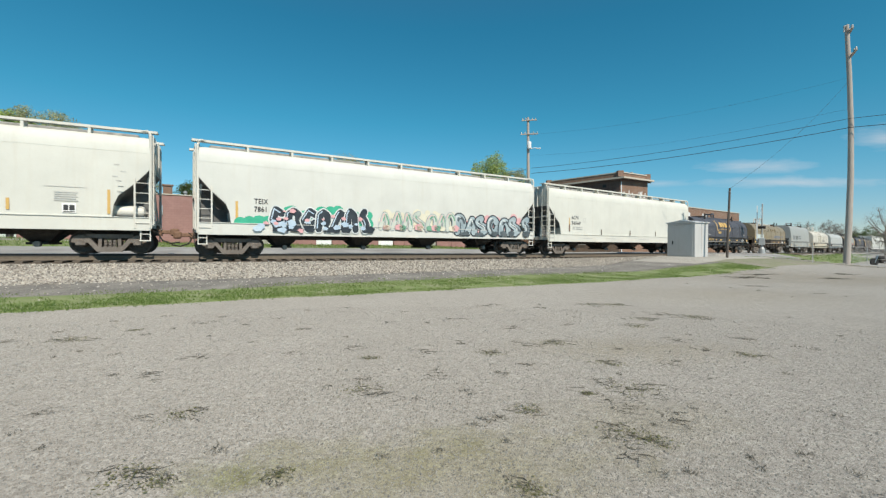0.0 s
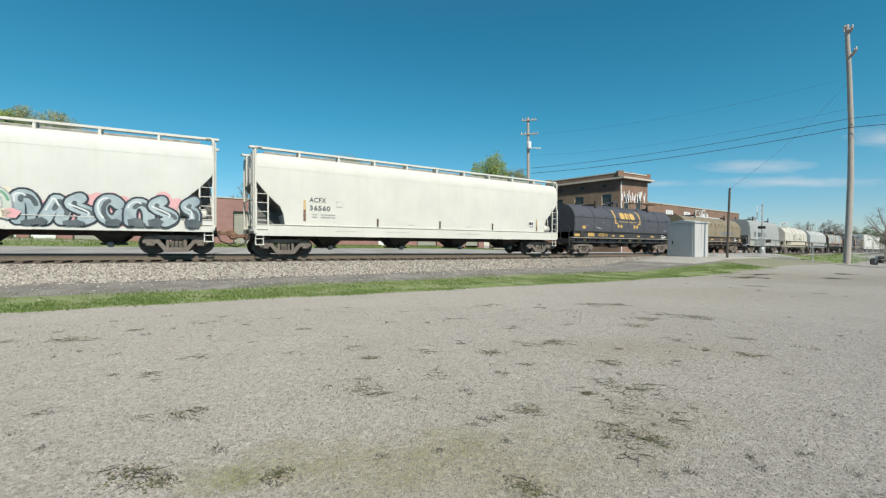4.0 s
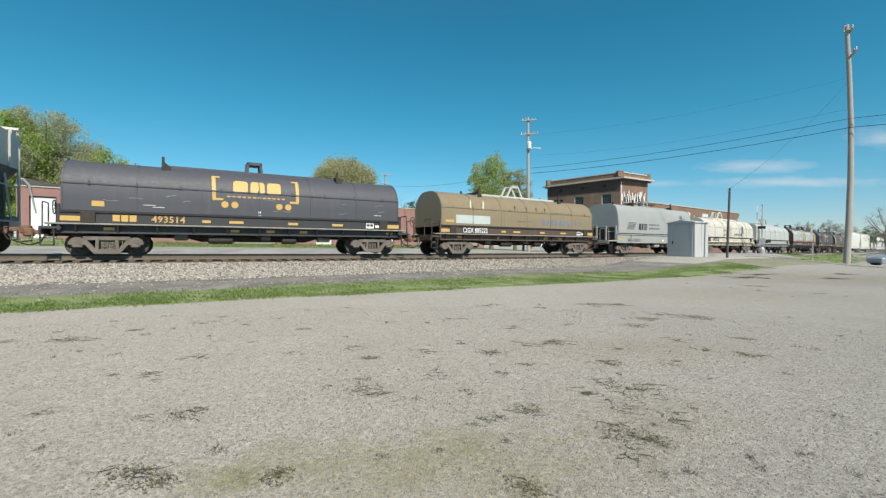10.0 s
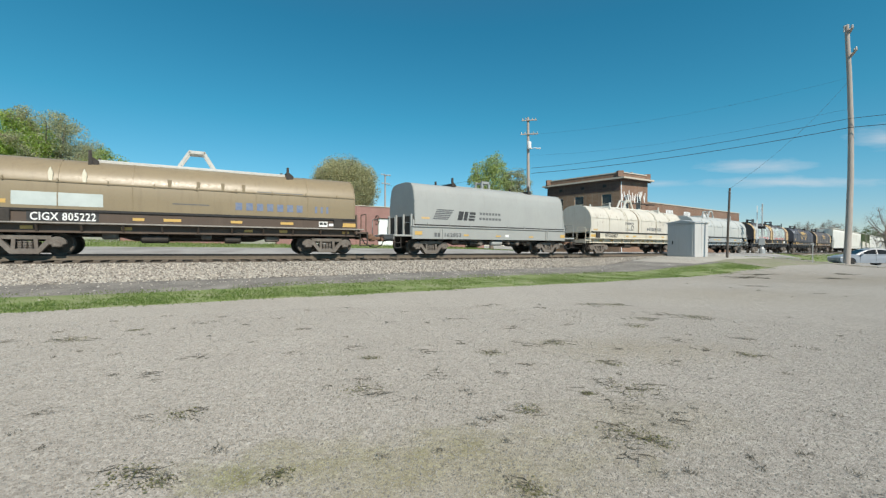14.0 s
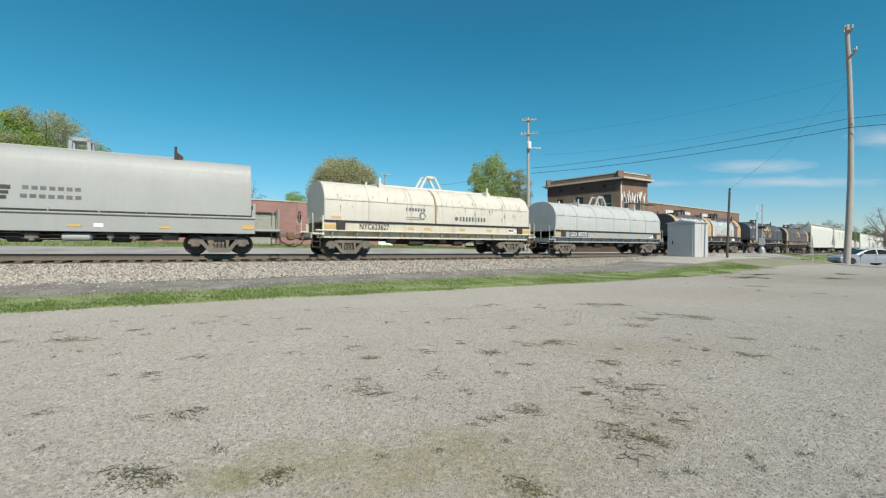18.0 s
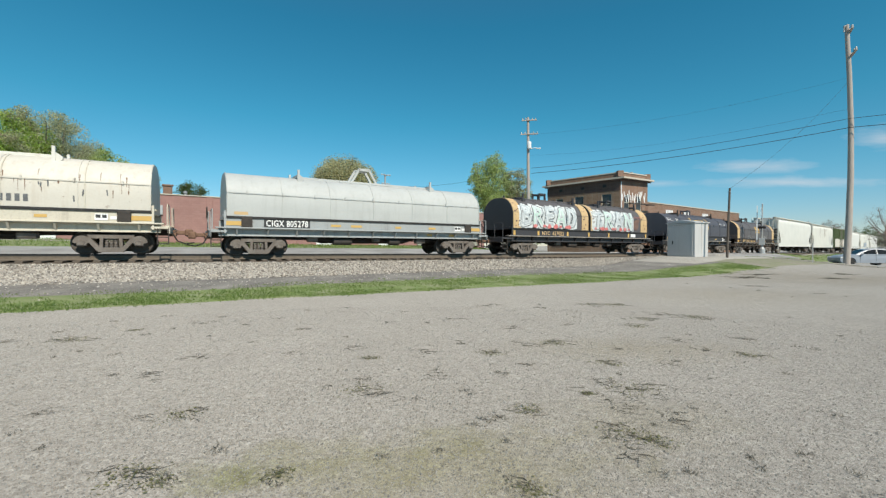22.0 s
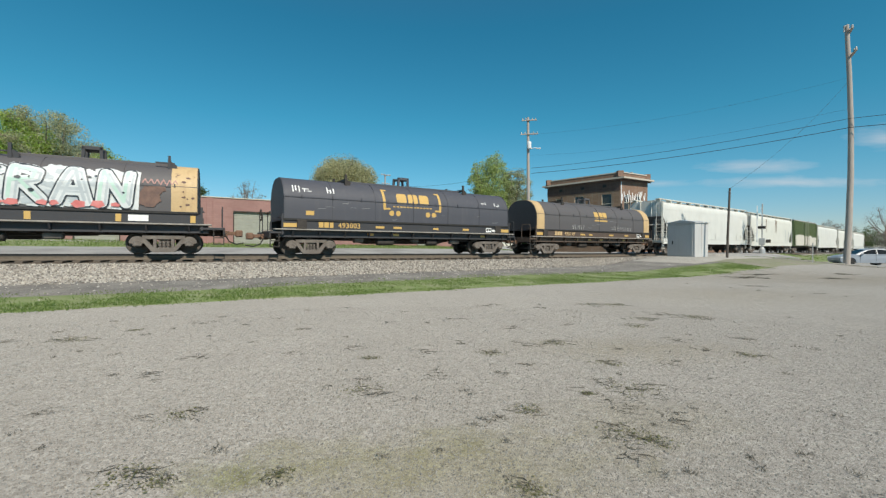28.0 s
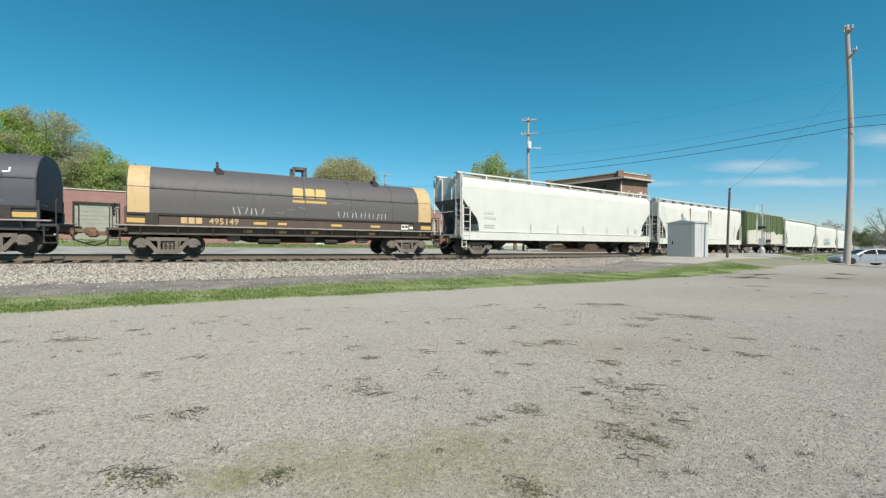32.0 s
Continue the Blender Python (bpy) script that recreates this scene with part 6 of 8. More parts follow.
def tree(name, x, y, top, radius, leaves, count, size, label, crown_low=0.35, seed=1, limbs=9, stand=None, fill=3.0):
    """A forking trunk, limbs, boughs and twigs; leaves hang in small clumps round the twigs, with sky between them."""
    rr = random.Random(seed)
    z = height(x, y) if stand is None else stand
    t = thing(name, pose(x, y, z), label, "tree", "trees behind the track")
    h = top - z
    zc, rz = h * (1 + crown_low) / 2, h * (1 - crown_low) / 2
    wood, tips = Geo(), []
    wood.tube([(0, 0, -0.3), (0.1, 0.05, h * 0.22), (-0.1, 0.1, h * 0.42), (0.05, 0, h * 0.62)], [0.024 * h, 0.019 * h, 0.013 * h, 0.006 * h], 9)
    jitter = lambda k: Vector((rr.uniform(-k, k), rr.uniform(-k, k), rr.uniform(-k, k)))
    for k in range(limbs):
        a = k * 2.4 + rr.uniform(-0.3, 0.3)
        up = rr.uniform(-0.75, 0.95)
        flat = math.sqrt(max(0.06, 1 - up * up)) * rr.uniform(0.5, 0.9)
        st = Vector((0, 0.03, h * min(0.6, 0.2 + 0.2 * (up + 1) * rr.uniform(0.7, 1.2))))
        en = Vector((math.cos(a) * radius * flat, math.sin(a) * radius * flat, zc + rz * up * 0.86))
        bow = st.lerp(en, 0.5) + Vector((0, 0, -0.05 * h)) + jitter(0.06 * radius)
        wood.tube([st, bow, en], [0.0085 * h, 0.0055 * h, 0.002 * h], 6)
        for j in range(5):
            f = 0.3 + 0.7 * (j + rr.random()) / 5
            p = (st.lerp(bow, f * 2) if f < 0.5 else bow.lerp(en, f * 2 - 1))
            out = (p - Vector((0, 0, zc - 0.3 * rz))).normalized()
            q = p + (out * 0.55 + jitter(0.8)) * radius * 0.26
            wood.tube([p, p.lerp(q, 0.5) + jitter(0.03 * radius), q], [0.0032 * h, 0.0022 * h, 0.001 * h], 4)
            for i in range(4):
                b = p.lerp(q, rr.uniform(0.35, 1.0))
                e = b + (out * 0.4 + jitter(1.0)) * radius * 0.13
                wood.tube([b, e], [0.0014 * h, 0.0005 * h], 3)
                tips.append(e)
    part("trunk", wood, BARK, t)
    if not count:
        return t
    rs = np.random.RandomState(seed)
    pick = np.array(tips)
    n = len(pick)
    grow = rs.uniform(0.35, 1.5, n) * (rs.uniform(0, 1, n) > 0.08)
    which = rs.choice(n, count, p=grow / grow.sum())
    c = pick[which] + np.clip(rs.normal(0, 0.5, (count, 3)), -1.0, 1.0) * radius * (0.095 + 0.02 * fill) * np.array([1, 1, 0.75])
    loose = rs.uniform(0, 1, count) < 0.05 * fill          # leaves spread through the crown between the clumps
    ball = rs.normal(0, 1, (count, 3))
    ball *= (rs.uniform(0.0, 1.0, count) ** 0.4 * 0.88 / np.linalg.norm(ball, axis=1))[:, None]
    c[loose] = (ball * np.array([radius, radius, rz]) + np.array([0, 0, zc]))[loose]
    mid = np.array([0, 0, zc])
    off = np.linalg.norm((c - mid) / np.array([radius, radius, rz]), axis=1)
    pull = np.where(off > 1.04, 1.04 * rs.uniform(0.86, 1.0, count) / off, 1.0)
    c = mid + (c - mid) * pull[:, None]
    u = rs.normal(0, 1, (count, 3))
    u /= np.linalg.norm(u, axis=1)[:, None]
    w = np.cross(u, rs.normal(0, 1, (count, 3)) + np.array([0, 0, 0.5]))
    w /= np.linalg.norm(w, axis=1)[:, None] + 1e-6
    sz = size * rs.uniform(0.5, 1.15, (count, 1))
    quad = np.stack([c - u * sz, c - w * sz * 0.55, c + u * sz, c + w * sz * 0.55], 1)
    me = bpy.data.meshes.new("crown")
    me.from_pydata(quad.reshape(-1, 3).tolist(), [], np.arange(4 * count).reshape(-1, 4).tolist())
    me.materials.append(leaves)
    ob = new("crown", me)
    ob.parent = t
    tagged(ob, kind="stuff")
    return t


tree("tree", -42.1, 46.0, 16.2, 4.9, LEAF_OLIVE, 60000, 0.095, "tall tree with thin olive spring leaves and bare limbs", seed=2, limbs=24, crown_low=0.32, fill=2.6)
tree("tree", -44.6, 44.0, 14.9, 4.6, LEAF_GREEN, 70000, 0.12, "leafy bright green tree behind the workshop", seed=3, limbs=24, crown_low=0.12, fill=4.5)
tree("tree", -36.4, 46.5, 12.0, 3.4, LEAF_MIXED, 42000, 0.11, "yellow-green tree with loose spring foliage", seed=4, limbs=20, crown_low=0.15, fill=3.5)
tree("tree", -40.5, 48.0, 10.6, 4.0, LEAF_GREEN, 34000, 0.085, "bright green tree with loose spring foliage", seed=14, limbs=16, crown_low=0.12, fill=4.5)
tree("tree", -33.0, 46.5, 10.0, 2.5, LEAF_HAZE_GREEN, 9000, 0.06, "small thin-leaved tree behind the workshop", seed=15, limbs=14, crown_low=0.15, fill=3.0)
tree("tree", -17.4, 75.0, 17.1, 6.2, LEAF_BUD, 130000, 0.14, "rounded olive brown tree in bud", seed=5, limbs=44, crown_low=0.28, fill=9.0)
tree("tree", -39.0, 66.0, 11.4, 2.9, LEAF_DARK, 16000, 0.1, "dark green tree beyond the workshop", seed=6, limbs=12, fill=5.0)
tree("tree", -31.0, 68.0, 12.0, 2.8, LEAF_BROWN, 5000, 0.05, "bare tree with a haze of buds", seed=7, limbs=18)
tree("tree", 7.0, 62.0, 15.2, 3.5, LEAF_MIXED, 34000, 0.115, "open yellow-green tree beside the utility pole", seed=8, limbs=22, crown_low=0.2, fill=4.5)
tree("tree", 10.6, 63.0, 13.6, 2.9, LEAF_HAZE_GREEN, 26000, 0.1, "thin bare-branched tree beside the green one", seed=18, limbs=18, crown_low=0.25)
tree("tree", 3.6, 66.0, 10.6, 1.8, LEAF_HAZE, 1800, 0.05, "small bare tree with few buds", seed=19, limbs=10, crown_low=0.3)
tree("tree", 2.8, 70.0, 9.6, 3.0, LEAF_GREEN, 16000, 0.1, "low green tree behind the workshop", seed=9, limbs=12, crown_low=0.1, fill=5.0)
tree("tree", 13.5, 72.0, 9.6, 3.2, LEAF_GREEN, 16000, 0.1, "low green tree beside the brick building", seed=10, limbs=12, crown_low=0.1, fill=5.0)
tree("tree", 18.5, 74.0, 8.6, 2.8, LEAF_GREEN, 12000, 0.1, "low green tree beside the brick building", seed=11, limbs=12, crown_low=0.1, fill=5.0)
tree("tree", -9.5, 92.0, 13.0, 2.4, LEAF_BROWN, 4500, 0.07, "bare tree with a haze of buds", seed=12, limbs=13)
tree("tree", -5.0, 92.0, 11.8, 3.2, LEAF_DARK, 14000, 0.12, "distant dark green tree", seed=13, limbs=10, fill=5.0)
tree("tree", -25.0, 72.0, 10.4, 3.2, LEAF_GREEN, 16000, 0.1, "green tree behind the workshop roof", seed=16, limbs=12, crown_low=0.1, fill=5.0)
for k, (x, y, top, r, lf, cnt) in enumerate([(128, 152, 10.5, 4.5, LEAF_HAZE, 5000), (136, 150, 10.8, 4.6, LEAF_HAZE, 5000), (146, 156, 10.0, 5.0, LEAF_HAZE, 5000), (150, 152, 9.0, 4.0, LEAF_DARK, 7000), (118, 148, 9.0, 3.6, LEAF_HAZE, 4000), (158, 158, 7.5, 5.0, LEAF_DARK, 8000), (166, 160, 7.0, 5.0, LEAF_HAZE, 4000)]):
    tree("tree", x, y, top, r, lf, cnt, 0.13, "distant bare spring tree beyond the train", seed=30 + k, limbs=16, stand=-0.5, crown_low=0.15)
tree("tree", 73.5, 71.0, 8.6, 3.4, LEAF_HAZE, 5000, 0.05, "bare tree with a haze of buds by the fence", seed=40, limbs=18, stand=-0.3, crown_low=0.2)
for k in range(16):
    rr = random.Random(60 + k)
    x = -150 + k * 24 + rr.uniform(-6, 6)
    if -110 < x < 230:
        tree("tree", x, 190 + rr.uniform(-15, 30), 7 + rr.uniform(0, 3.5), 7, LEAF_DARK if k % 2 else LEAF_OLIVE, 1600, 0.6, "distant tree on the horizon", seed=60 + k, limbs=8, stand=0.0, crown_low=0.05)


# ---- grass blades and weeds ----
def grass_blades():
    rs = np.random.RandomState(5)
    n = 95000
    s = rs.uniform(-30, 12.4, n)
    q = FAR_EDGE(s) - 0.4 + (NEAR_EDGE(s) - FAR_EDGE(s) + 0.4 + rs.normal(0, 0.16, n)) * rs.beta(1.6, 1.0, n)
    x, y = on_track(s, q)
    keep = noise_keep(x, y, rs)
    x, y, s, q = x[keep], y[keep], s[keep], q[keep]
    z = height_sq(s, q) + 0.02
    blades("grass_blades", x, y, z, rs, 0.012, 0.05, "short fresh green grass blades on the verge")
    s = rs.uniform(40, 80, 9000)
    q = rs.uniform(4, 9.6, 9000)
    s[:5000], q[:5000] = rs.uniform(23, 33.3, 5000), rs.uniform(7.0, 10.8, 5000)
    x, y = on_track(s, q)
    blades("grass_blades", x, y, height_sq(s, q) + 0.05, rs, 0.06, 0.2, "green grass blades beyond the crossing")
    s = rs.uniform(-40, 22, 14000)
    q = rs.uniform(-17.5, -11.7, 14000)
    x, y = on_track(s, q)
    blades("grass_blades", x, y, height_sq(s, q) + 0.01, rs, 0.08, 0.22, "green grass blades on the bank behind the road")


def noise_keep(x, y, rs):
    v = np.sin(x * 1.3 + 2 * np.sin(y * 0.7)) * np.sin(y * 1.1 + 1.5 * np.sin(x * 0.9))
    v = v + 0.7 * np.sin(x * 3.7 + 1.7 * np.sin(y * 3.1)) * np.sin(y * 4.3 + x * 1.9)
    return rs.uniform(-1, 1, len(x)) < 1.1 * v - 0.05


def blades(name, x, y, z, rs, h0, h1, label):
    n = len(x)
    a = rs.uniform(0, math.tau, n)
    h = rs.uniform(h0, h1, n)
    w = rs.uniform(0.5, 1.2, n) * (0.012 if h1 < 0.06 else 0.02)
    ox, oy = np.cos(a) * w, np.sin(a) * w
    bx, by = rs.normal(0, 0.4, n) * h, rs.normal(0, 0.4, n) * h
    v = np.stack([np.stack([x - ox, y - oy, z], -1), np.stack([x + ox, y + oy, z], -1), np.stack([x + bx, y + by, z + h], -1)], 1).reshape(-1, 3)
    me = bpy.data.meshes.new(name)
    me.from_pydata(v.tolist(), [], np.arange(3 * n).reshape(-1, 3).tolist())
    me.materials.append(LEAF_GRASS)
    tagged(new(name, me), label, "grass", kind="stuff")


LEAF_GRASS = leaf_mat("grass blades", (0.115, 0.195, 0.04), (0.24, 0.315, 0.09))
grass_blades()

WEED_DARK = leaf_mat("dry dark weed stems", (0.12, 0.112, 0.088), (0.25, 0.233, 0.185))
WEED_GREEN = leaf_mat("mossy weed leaves", (0.2, 0.2, 0.095), (0.31, 0.3, 0.16))
# tufts by area of the car park: x, y, reach, lie of the stems in degrees, green or not
NEAR_LEFT = [(-5.23, 6.02, 0.36, 0, 1), (-5.9, 6.52, 0.14, 0, 0), (-6.01, 5.87, 0.2, 0, 0), (-2.91, 5.14, 0.22, 15, 0), (-3, 4.42, 0.22, 12, 0), (-4.11, 7.42, 0.22, -25, 0),
         (-4.83, 6.71, 0.15, 0, 1), (-4.4, 6.38, 0.1, 30, 0), (-3.31, 7.17, 0.16, -10, 0), (-2.25, 6.85, 0.17, -10, 0), (-2.99, 7.85, 0.12, 0, 0), (-1.81, 5.29, 0.18, -35, 0),
         (-1.11, 5.65, 0.18, 10, 0), (-0.86, 5.09, 0.15, -15, 1), (-0.76, 3.99, 0.3, 25, 1), (-0.93, 7.48, 0.1, 0, 0), (-0.24, 5.42, 0.23, -5, 0), (-0.11, 4.39, 0.15, -5, 0),
         (-2.05, 3.38, 0.26, 8, 1), (-1.48, 2.78, 0.09, -20, 0), (-1.83, 2.51, 0.25, 18, 1), (-1.62, 2.41, 0.14, 0, 1), (-3.19, 3.4, 0.14, 18, 0), (-3.05, 3.03, 0.03, 0, 0),
         (-5.15, 8.05, 0.13, 0, 0), (-4.08, 7.95, 0.13, 10, 0), (-1.12, 4.05, 0.08, -10, 0), (-0.97, 2.49, 0.14, 20, 1), (-0.79, 4.29, 0.14, 35, 0)]
NEAR_RIGHT = [(0.17, 7.85, 0.22, 0, 0), (0.29, 5.9, 0.2, -10, 0), (1.1, 9.65, 0.32, 0, 0), (1.13, 5.85, 0.22, -20, 0), (1.54, 5.92, 0.34, 10, 1), (0.61, 5.35, 0.25, 15, 1),
         (1, 4.8, 0.2, 5, 0), (0.58, 4.5, 0.12, -20, 0), (3.45, 9.81, 0.42, -5, 1), (3.98, 9.82, 0.34, -8, 1), (1.9, 4.93, 0.22, -35, 1), (3.74, 7.93, 0.33, -5, 1),
         (3.25, 7.2, 0.3, -5, 1), (3.4, 6.16, 0.2, 0, 0), (4.8, 8.14, 0.4, 12, 1), (4.32, 8.46, 0.3, 0, 0), (4.44, 6.25, 0.24, -10, 0), (3.79, 5.28, 0.22, -12, 1),
         (2.34, 5.58, 0.15, -10, 0), (2.59, 4.87, 0.1, 0, 0), (1.59, 4.26, 0.15, -15, 0), (1.79, 4.02, 0.4, -14, 1)]
FAR_TUFTS = [(1.33, 3.9, 0.1, 0, 1), (4.88, 5.61, 0.13, -10, 0), (0.71, 3.51, 0.18, 10, 1), (0.47, 3.34, 0.11, -10, 0), (1.54, 3.56, 0.2, -8, 0), (1.33, 3.07, 0.26, -18, 1),
         (1.48, 2.96, 0.18, -15, 1), (1.8, 3.25, 0.21, -5, 0), (0.49, 2.34, 0.17, -30, 1), (1.21, 2.8, 0.2, 0, 0), (1.18, 7.06, 0.19, -5, 0), (2.18, 9.33, 0.22, 0, 0),
         (2.1, 7.33, 0.15, -8, 0), (10.71, 14.57, 0.4, -5, 0), (13.12, 18.52, 0.95, 8, 0), (10.88, 12.35, 0.24, 0, 0), (3.43, 5.56, 0.17, -10, 0), (14.6, 19.6, 0.8, 5, 0),
         (16.6, 18.05, 0.6, 0, 0), (19.5, 20.8, 0.6, 0, 0)]


def weed(x, y, r, lie, green, seed):
    """Straggling dry stems that lie along one way, with short drooping blades and, on some, small green leaves."""
    rr = np.random.RandomState(seed)
    t = thing("weed", pose(x, y, height(x, y), 0, 0, lie), "low green-brown straggling weed in the cracked asphalt" if green else "low dark straggling weed in the cracked asphalt", "weed", "weeds in the car park")
    g = Geo()
    far = 1.0 + 1.6 * (r > 0.5)
    stems = 4 + int(9 * min(r, 0.5) / 0.3)
    v2, f2, v3, f3 = [], [], [], []
    for k in range(stems):
        b = rr.normal(0, 0.35) + (math.pi if rr.uniform() < 0.5 else 0)
        px, py = rr.normal(0, 0.34) * r, rr.normal(0, 0.34) * r
        pts = [(px, py, 0.003)]
        ln = r * rr.uniform(0.35, 0.95) / 5
        for j in range(5):
            b += rr.normal(0, 0.6)
            px, py = px + math.cos(b) * ln, py + math.sin(b) * ln * 0.8
            pts.append((px, py, 0.003 + rr.uniform(0.0, 0.012) * far))
        w = rr.uniform(0.0012, 0.003) * (0.7 + r) * far
        g.tube(pts, [w, w, w * 0.9, w * 0.8, w * 0.6, w * 0.3], 3)
        for j in range(4):
            q = Vector(pts[rr.randint(0, 6)]) + Vector((rr.normal(0, 0.02), rr.normal(0, 0.02), 0))
            a, reach, wide = b + rr.normal(0, 0.9), rr.uniform(0.012, 0.045) * far, rr.uniform(0.0015, 0.004) * far
            o = len(v2)
            d = Vector((math.cos(a), math.sin(a), 0))
            sd = Vector((-d.y, d.x, 0)) * wide
            tip = q + d * reach + Vector((0, 0, rr.uniform(0.002, 0.022) * far))
            v2 += [tuple(q - sd), tuple(q + sd), tuple(tip)]
            f2.append((o, o + 1, o + 2))
        if green:
            for j in range(14):
                q = Vector((rr.normal(0, 0.36) * r, rr.normal(0, 0.3) * r, rr.uniform(0.002, 0.016)))
                u, w_ = rr.normal(0, 1, 3) * 0.0055, rr.normal(0, 1, 3) * 0.0055
                u[2], w_[2] = u[2] * 0.4, w_[2] * 0.4
                u, w_ = Vector(u), Vector(w_)
                o = len(v3)
                v3 += [tuple(q - u), tuple(q + w_), tuple(q + u), tuple(q - w_)]
                f3.append((o, o + 1, o + 2, o + 3))
    for nm, vv, ff, mt in (("stem_tangle", g.v, g.f, WEED_DARK), ("blade_tuft", v2, f2, WEED_DARK), ("leaf_clump", v3, f3, WEED_GREEN)):
        if ff:
            me = bpy.data.meshes.new(nm)
            me.from_pydata(vv, [], ff)
            me.materials.append(mt)
            ob = new(nm, me)
            ob.parent = t
            tagged(ob, kind="stuff")


for k, (x, y, r, lie, green) in enumerate(NEAR_LEFT + NEAR_RIGHT + FAR_TUFTS):
    weed(x, y, r, lie, green, k + 1)
rw = random.Random(77)
for k in range(80):
    a, d = radians(rw.uniform(-46, 46)), 2.6 * (7.0 ** rw.random())
    x, y = math.sin(a) * d * 1.2, math.cos(a) * d
    s_, q_ = to_track([x], [y])
    if q_[0] > 12:
        weed(x, y, rw.uniform(0.025, 0.07) * (0.7 + d / 12), rw.uniform(-25, 25), 0, 200 + k)


def pebbles():
    rs = np.random.RandomState(9)
    n = 70000
    d = 1.9 * 5.0 ** rs.uniform(0, 1, n)
    a = np.radians(rs.uniform(-48, 48, n))
    x, y = np.sin(a) * d * 1.1, np.cos(a) * d
    r = rs.uniform(0.0025, 0.0075, n) * (0.8 + d * 0.1) * np.where(rs.uniform(0, 1, n) < 0.04, 1.8, 1.0)
    base = np.array([(1, 0, 0), (0, 1, 0), (-1, 0, 0), (0, -1, 0), (0, 0, 0.9)])
    jit = rs.uniform(0.6, 1.2, (n, 5, 3))
    # thinner grit round about
    re = np.random.RandomState(19)
    m1, m2 = 45000, 19000
    a = np.radians(np.concatenate([re.choice([-1, 1], m1) * (48 + abs(re.normal(0, 25, m1))), re.uniform(-48, 48, m2)]))
    d = np.concatenate([1.9 * 5.0 ** re.uniform(0, 1, m1), 1.9 * np.exp(-abs(re.normal(0, 0.35, m2)))])
    x, y, n = np.append(x, np.sin(a) * d * 1.1), np.append(y, np.cos(a) * d), n + m1 + m2
    r = np.append(r, re.uniform(0.0025, 0.0075, m1 + m2) * (0.8 + d * 0.1))
    jit = np.concatenate([jit, re.uniform(0.6, 1.2, (m1 + m2, 5, 3))])
    vv = base[None] * jit * r[:, None, None] + np.stack([x, y, 0 * x], -1)[:, None]
    s, q = to_track(x, y)
    vv[:, :, 2] += height_sq(s, q)[:, None]
    o = (np.arange(n) * 5)[:, None]
    f = np.concatenate([o + np.array([[0, 1, 4]]), o + np.array([[1, 2, 4]]), o + np.array([[2, 3, 4]]), o + np.array([[3, 0, 4]])])
    me = bpy.data.meshes.new("pebbles")
    me.from_pydata(vv.reshape(-1, 3).tolist(), [], f.tolist())
    me.materials.append(PEBBLE)
    tagged(new("pebbles", me), "small loose grey stones on the car park", "gravel", kind="stuff")
    # ballast stones on the bed's near slope
    n = 34000
    s = rs.uniform(-27, 24, n)
    strew = rs.uniform(0, 1, n) < 0.07
    q = 1.66 + 3.59 * rs.uniform(0, 1, n) ** 1.1
    q = np.where(strew, 4.8 + abs(rs.normal(0, 1.3, n)), q)
    x, y = on_track(s, q)
    r = rs.uniform(0.025, 0.065, n) * np.where(strew, 0.6, 1.0)
    jit = rs.uniform(0.55, 1.25, (n, 5, 3))
    vv = base[None] * jit * r[:, None, None] + np.stack([x, y, height_sq(s, q) + np.where(strew, 0.015, 0.04)], -1)[:, None]
    o = (np.arange(n) * 5)[:, None]
    f = np.concatenate([o + np.array([[0, 1, 4]]), o + np.array([[1, 2, 4]]), o + np.array([[2, 3, 4]]), o + np.array([[3, 0, 4]])])
    me = bpy.data.meshes.new("ballast_stones")
    me.from_pydata(vv.reshape(-1, 3).tolist(), [], f.tolist())
    me.materials.append(STONES)
    tagged(new("ballast_stones", me), "loose pale crushed stones of the track bed", "ballast", kind="stuff")


PEBBLE = leaf_mat("loose grit", (0.27, 0.255, 0.23), (0.53, 0.507, 0.465))
STONES = leaf_mat("ballast stone", (0.19, 0.165, 0.14), (0.80, 0.75, 0.67))
pebbles()


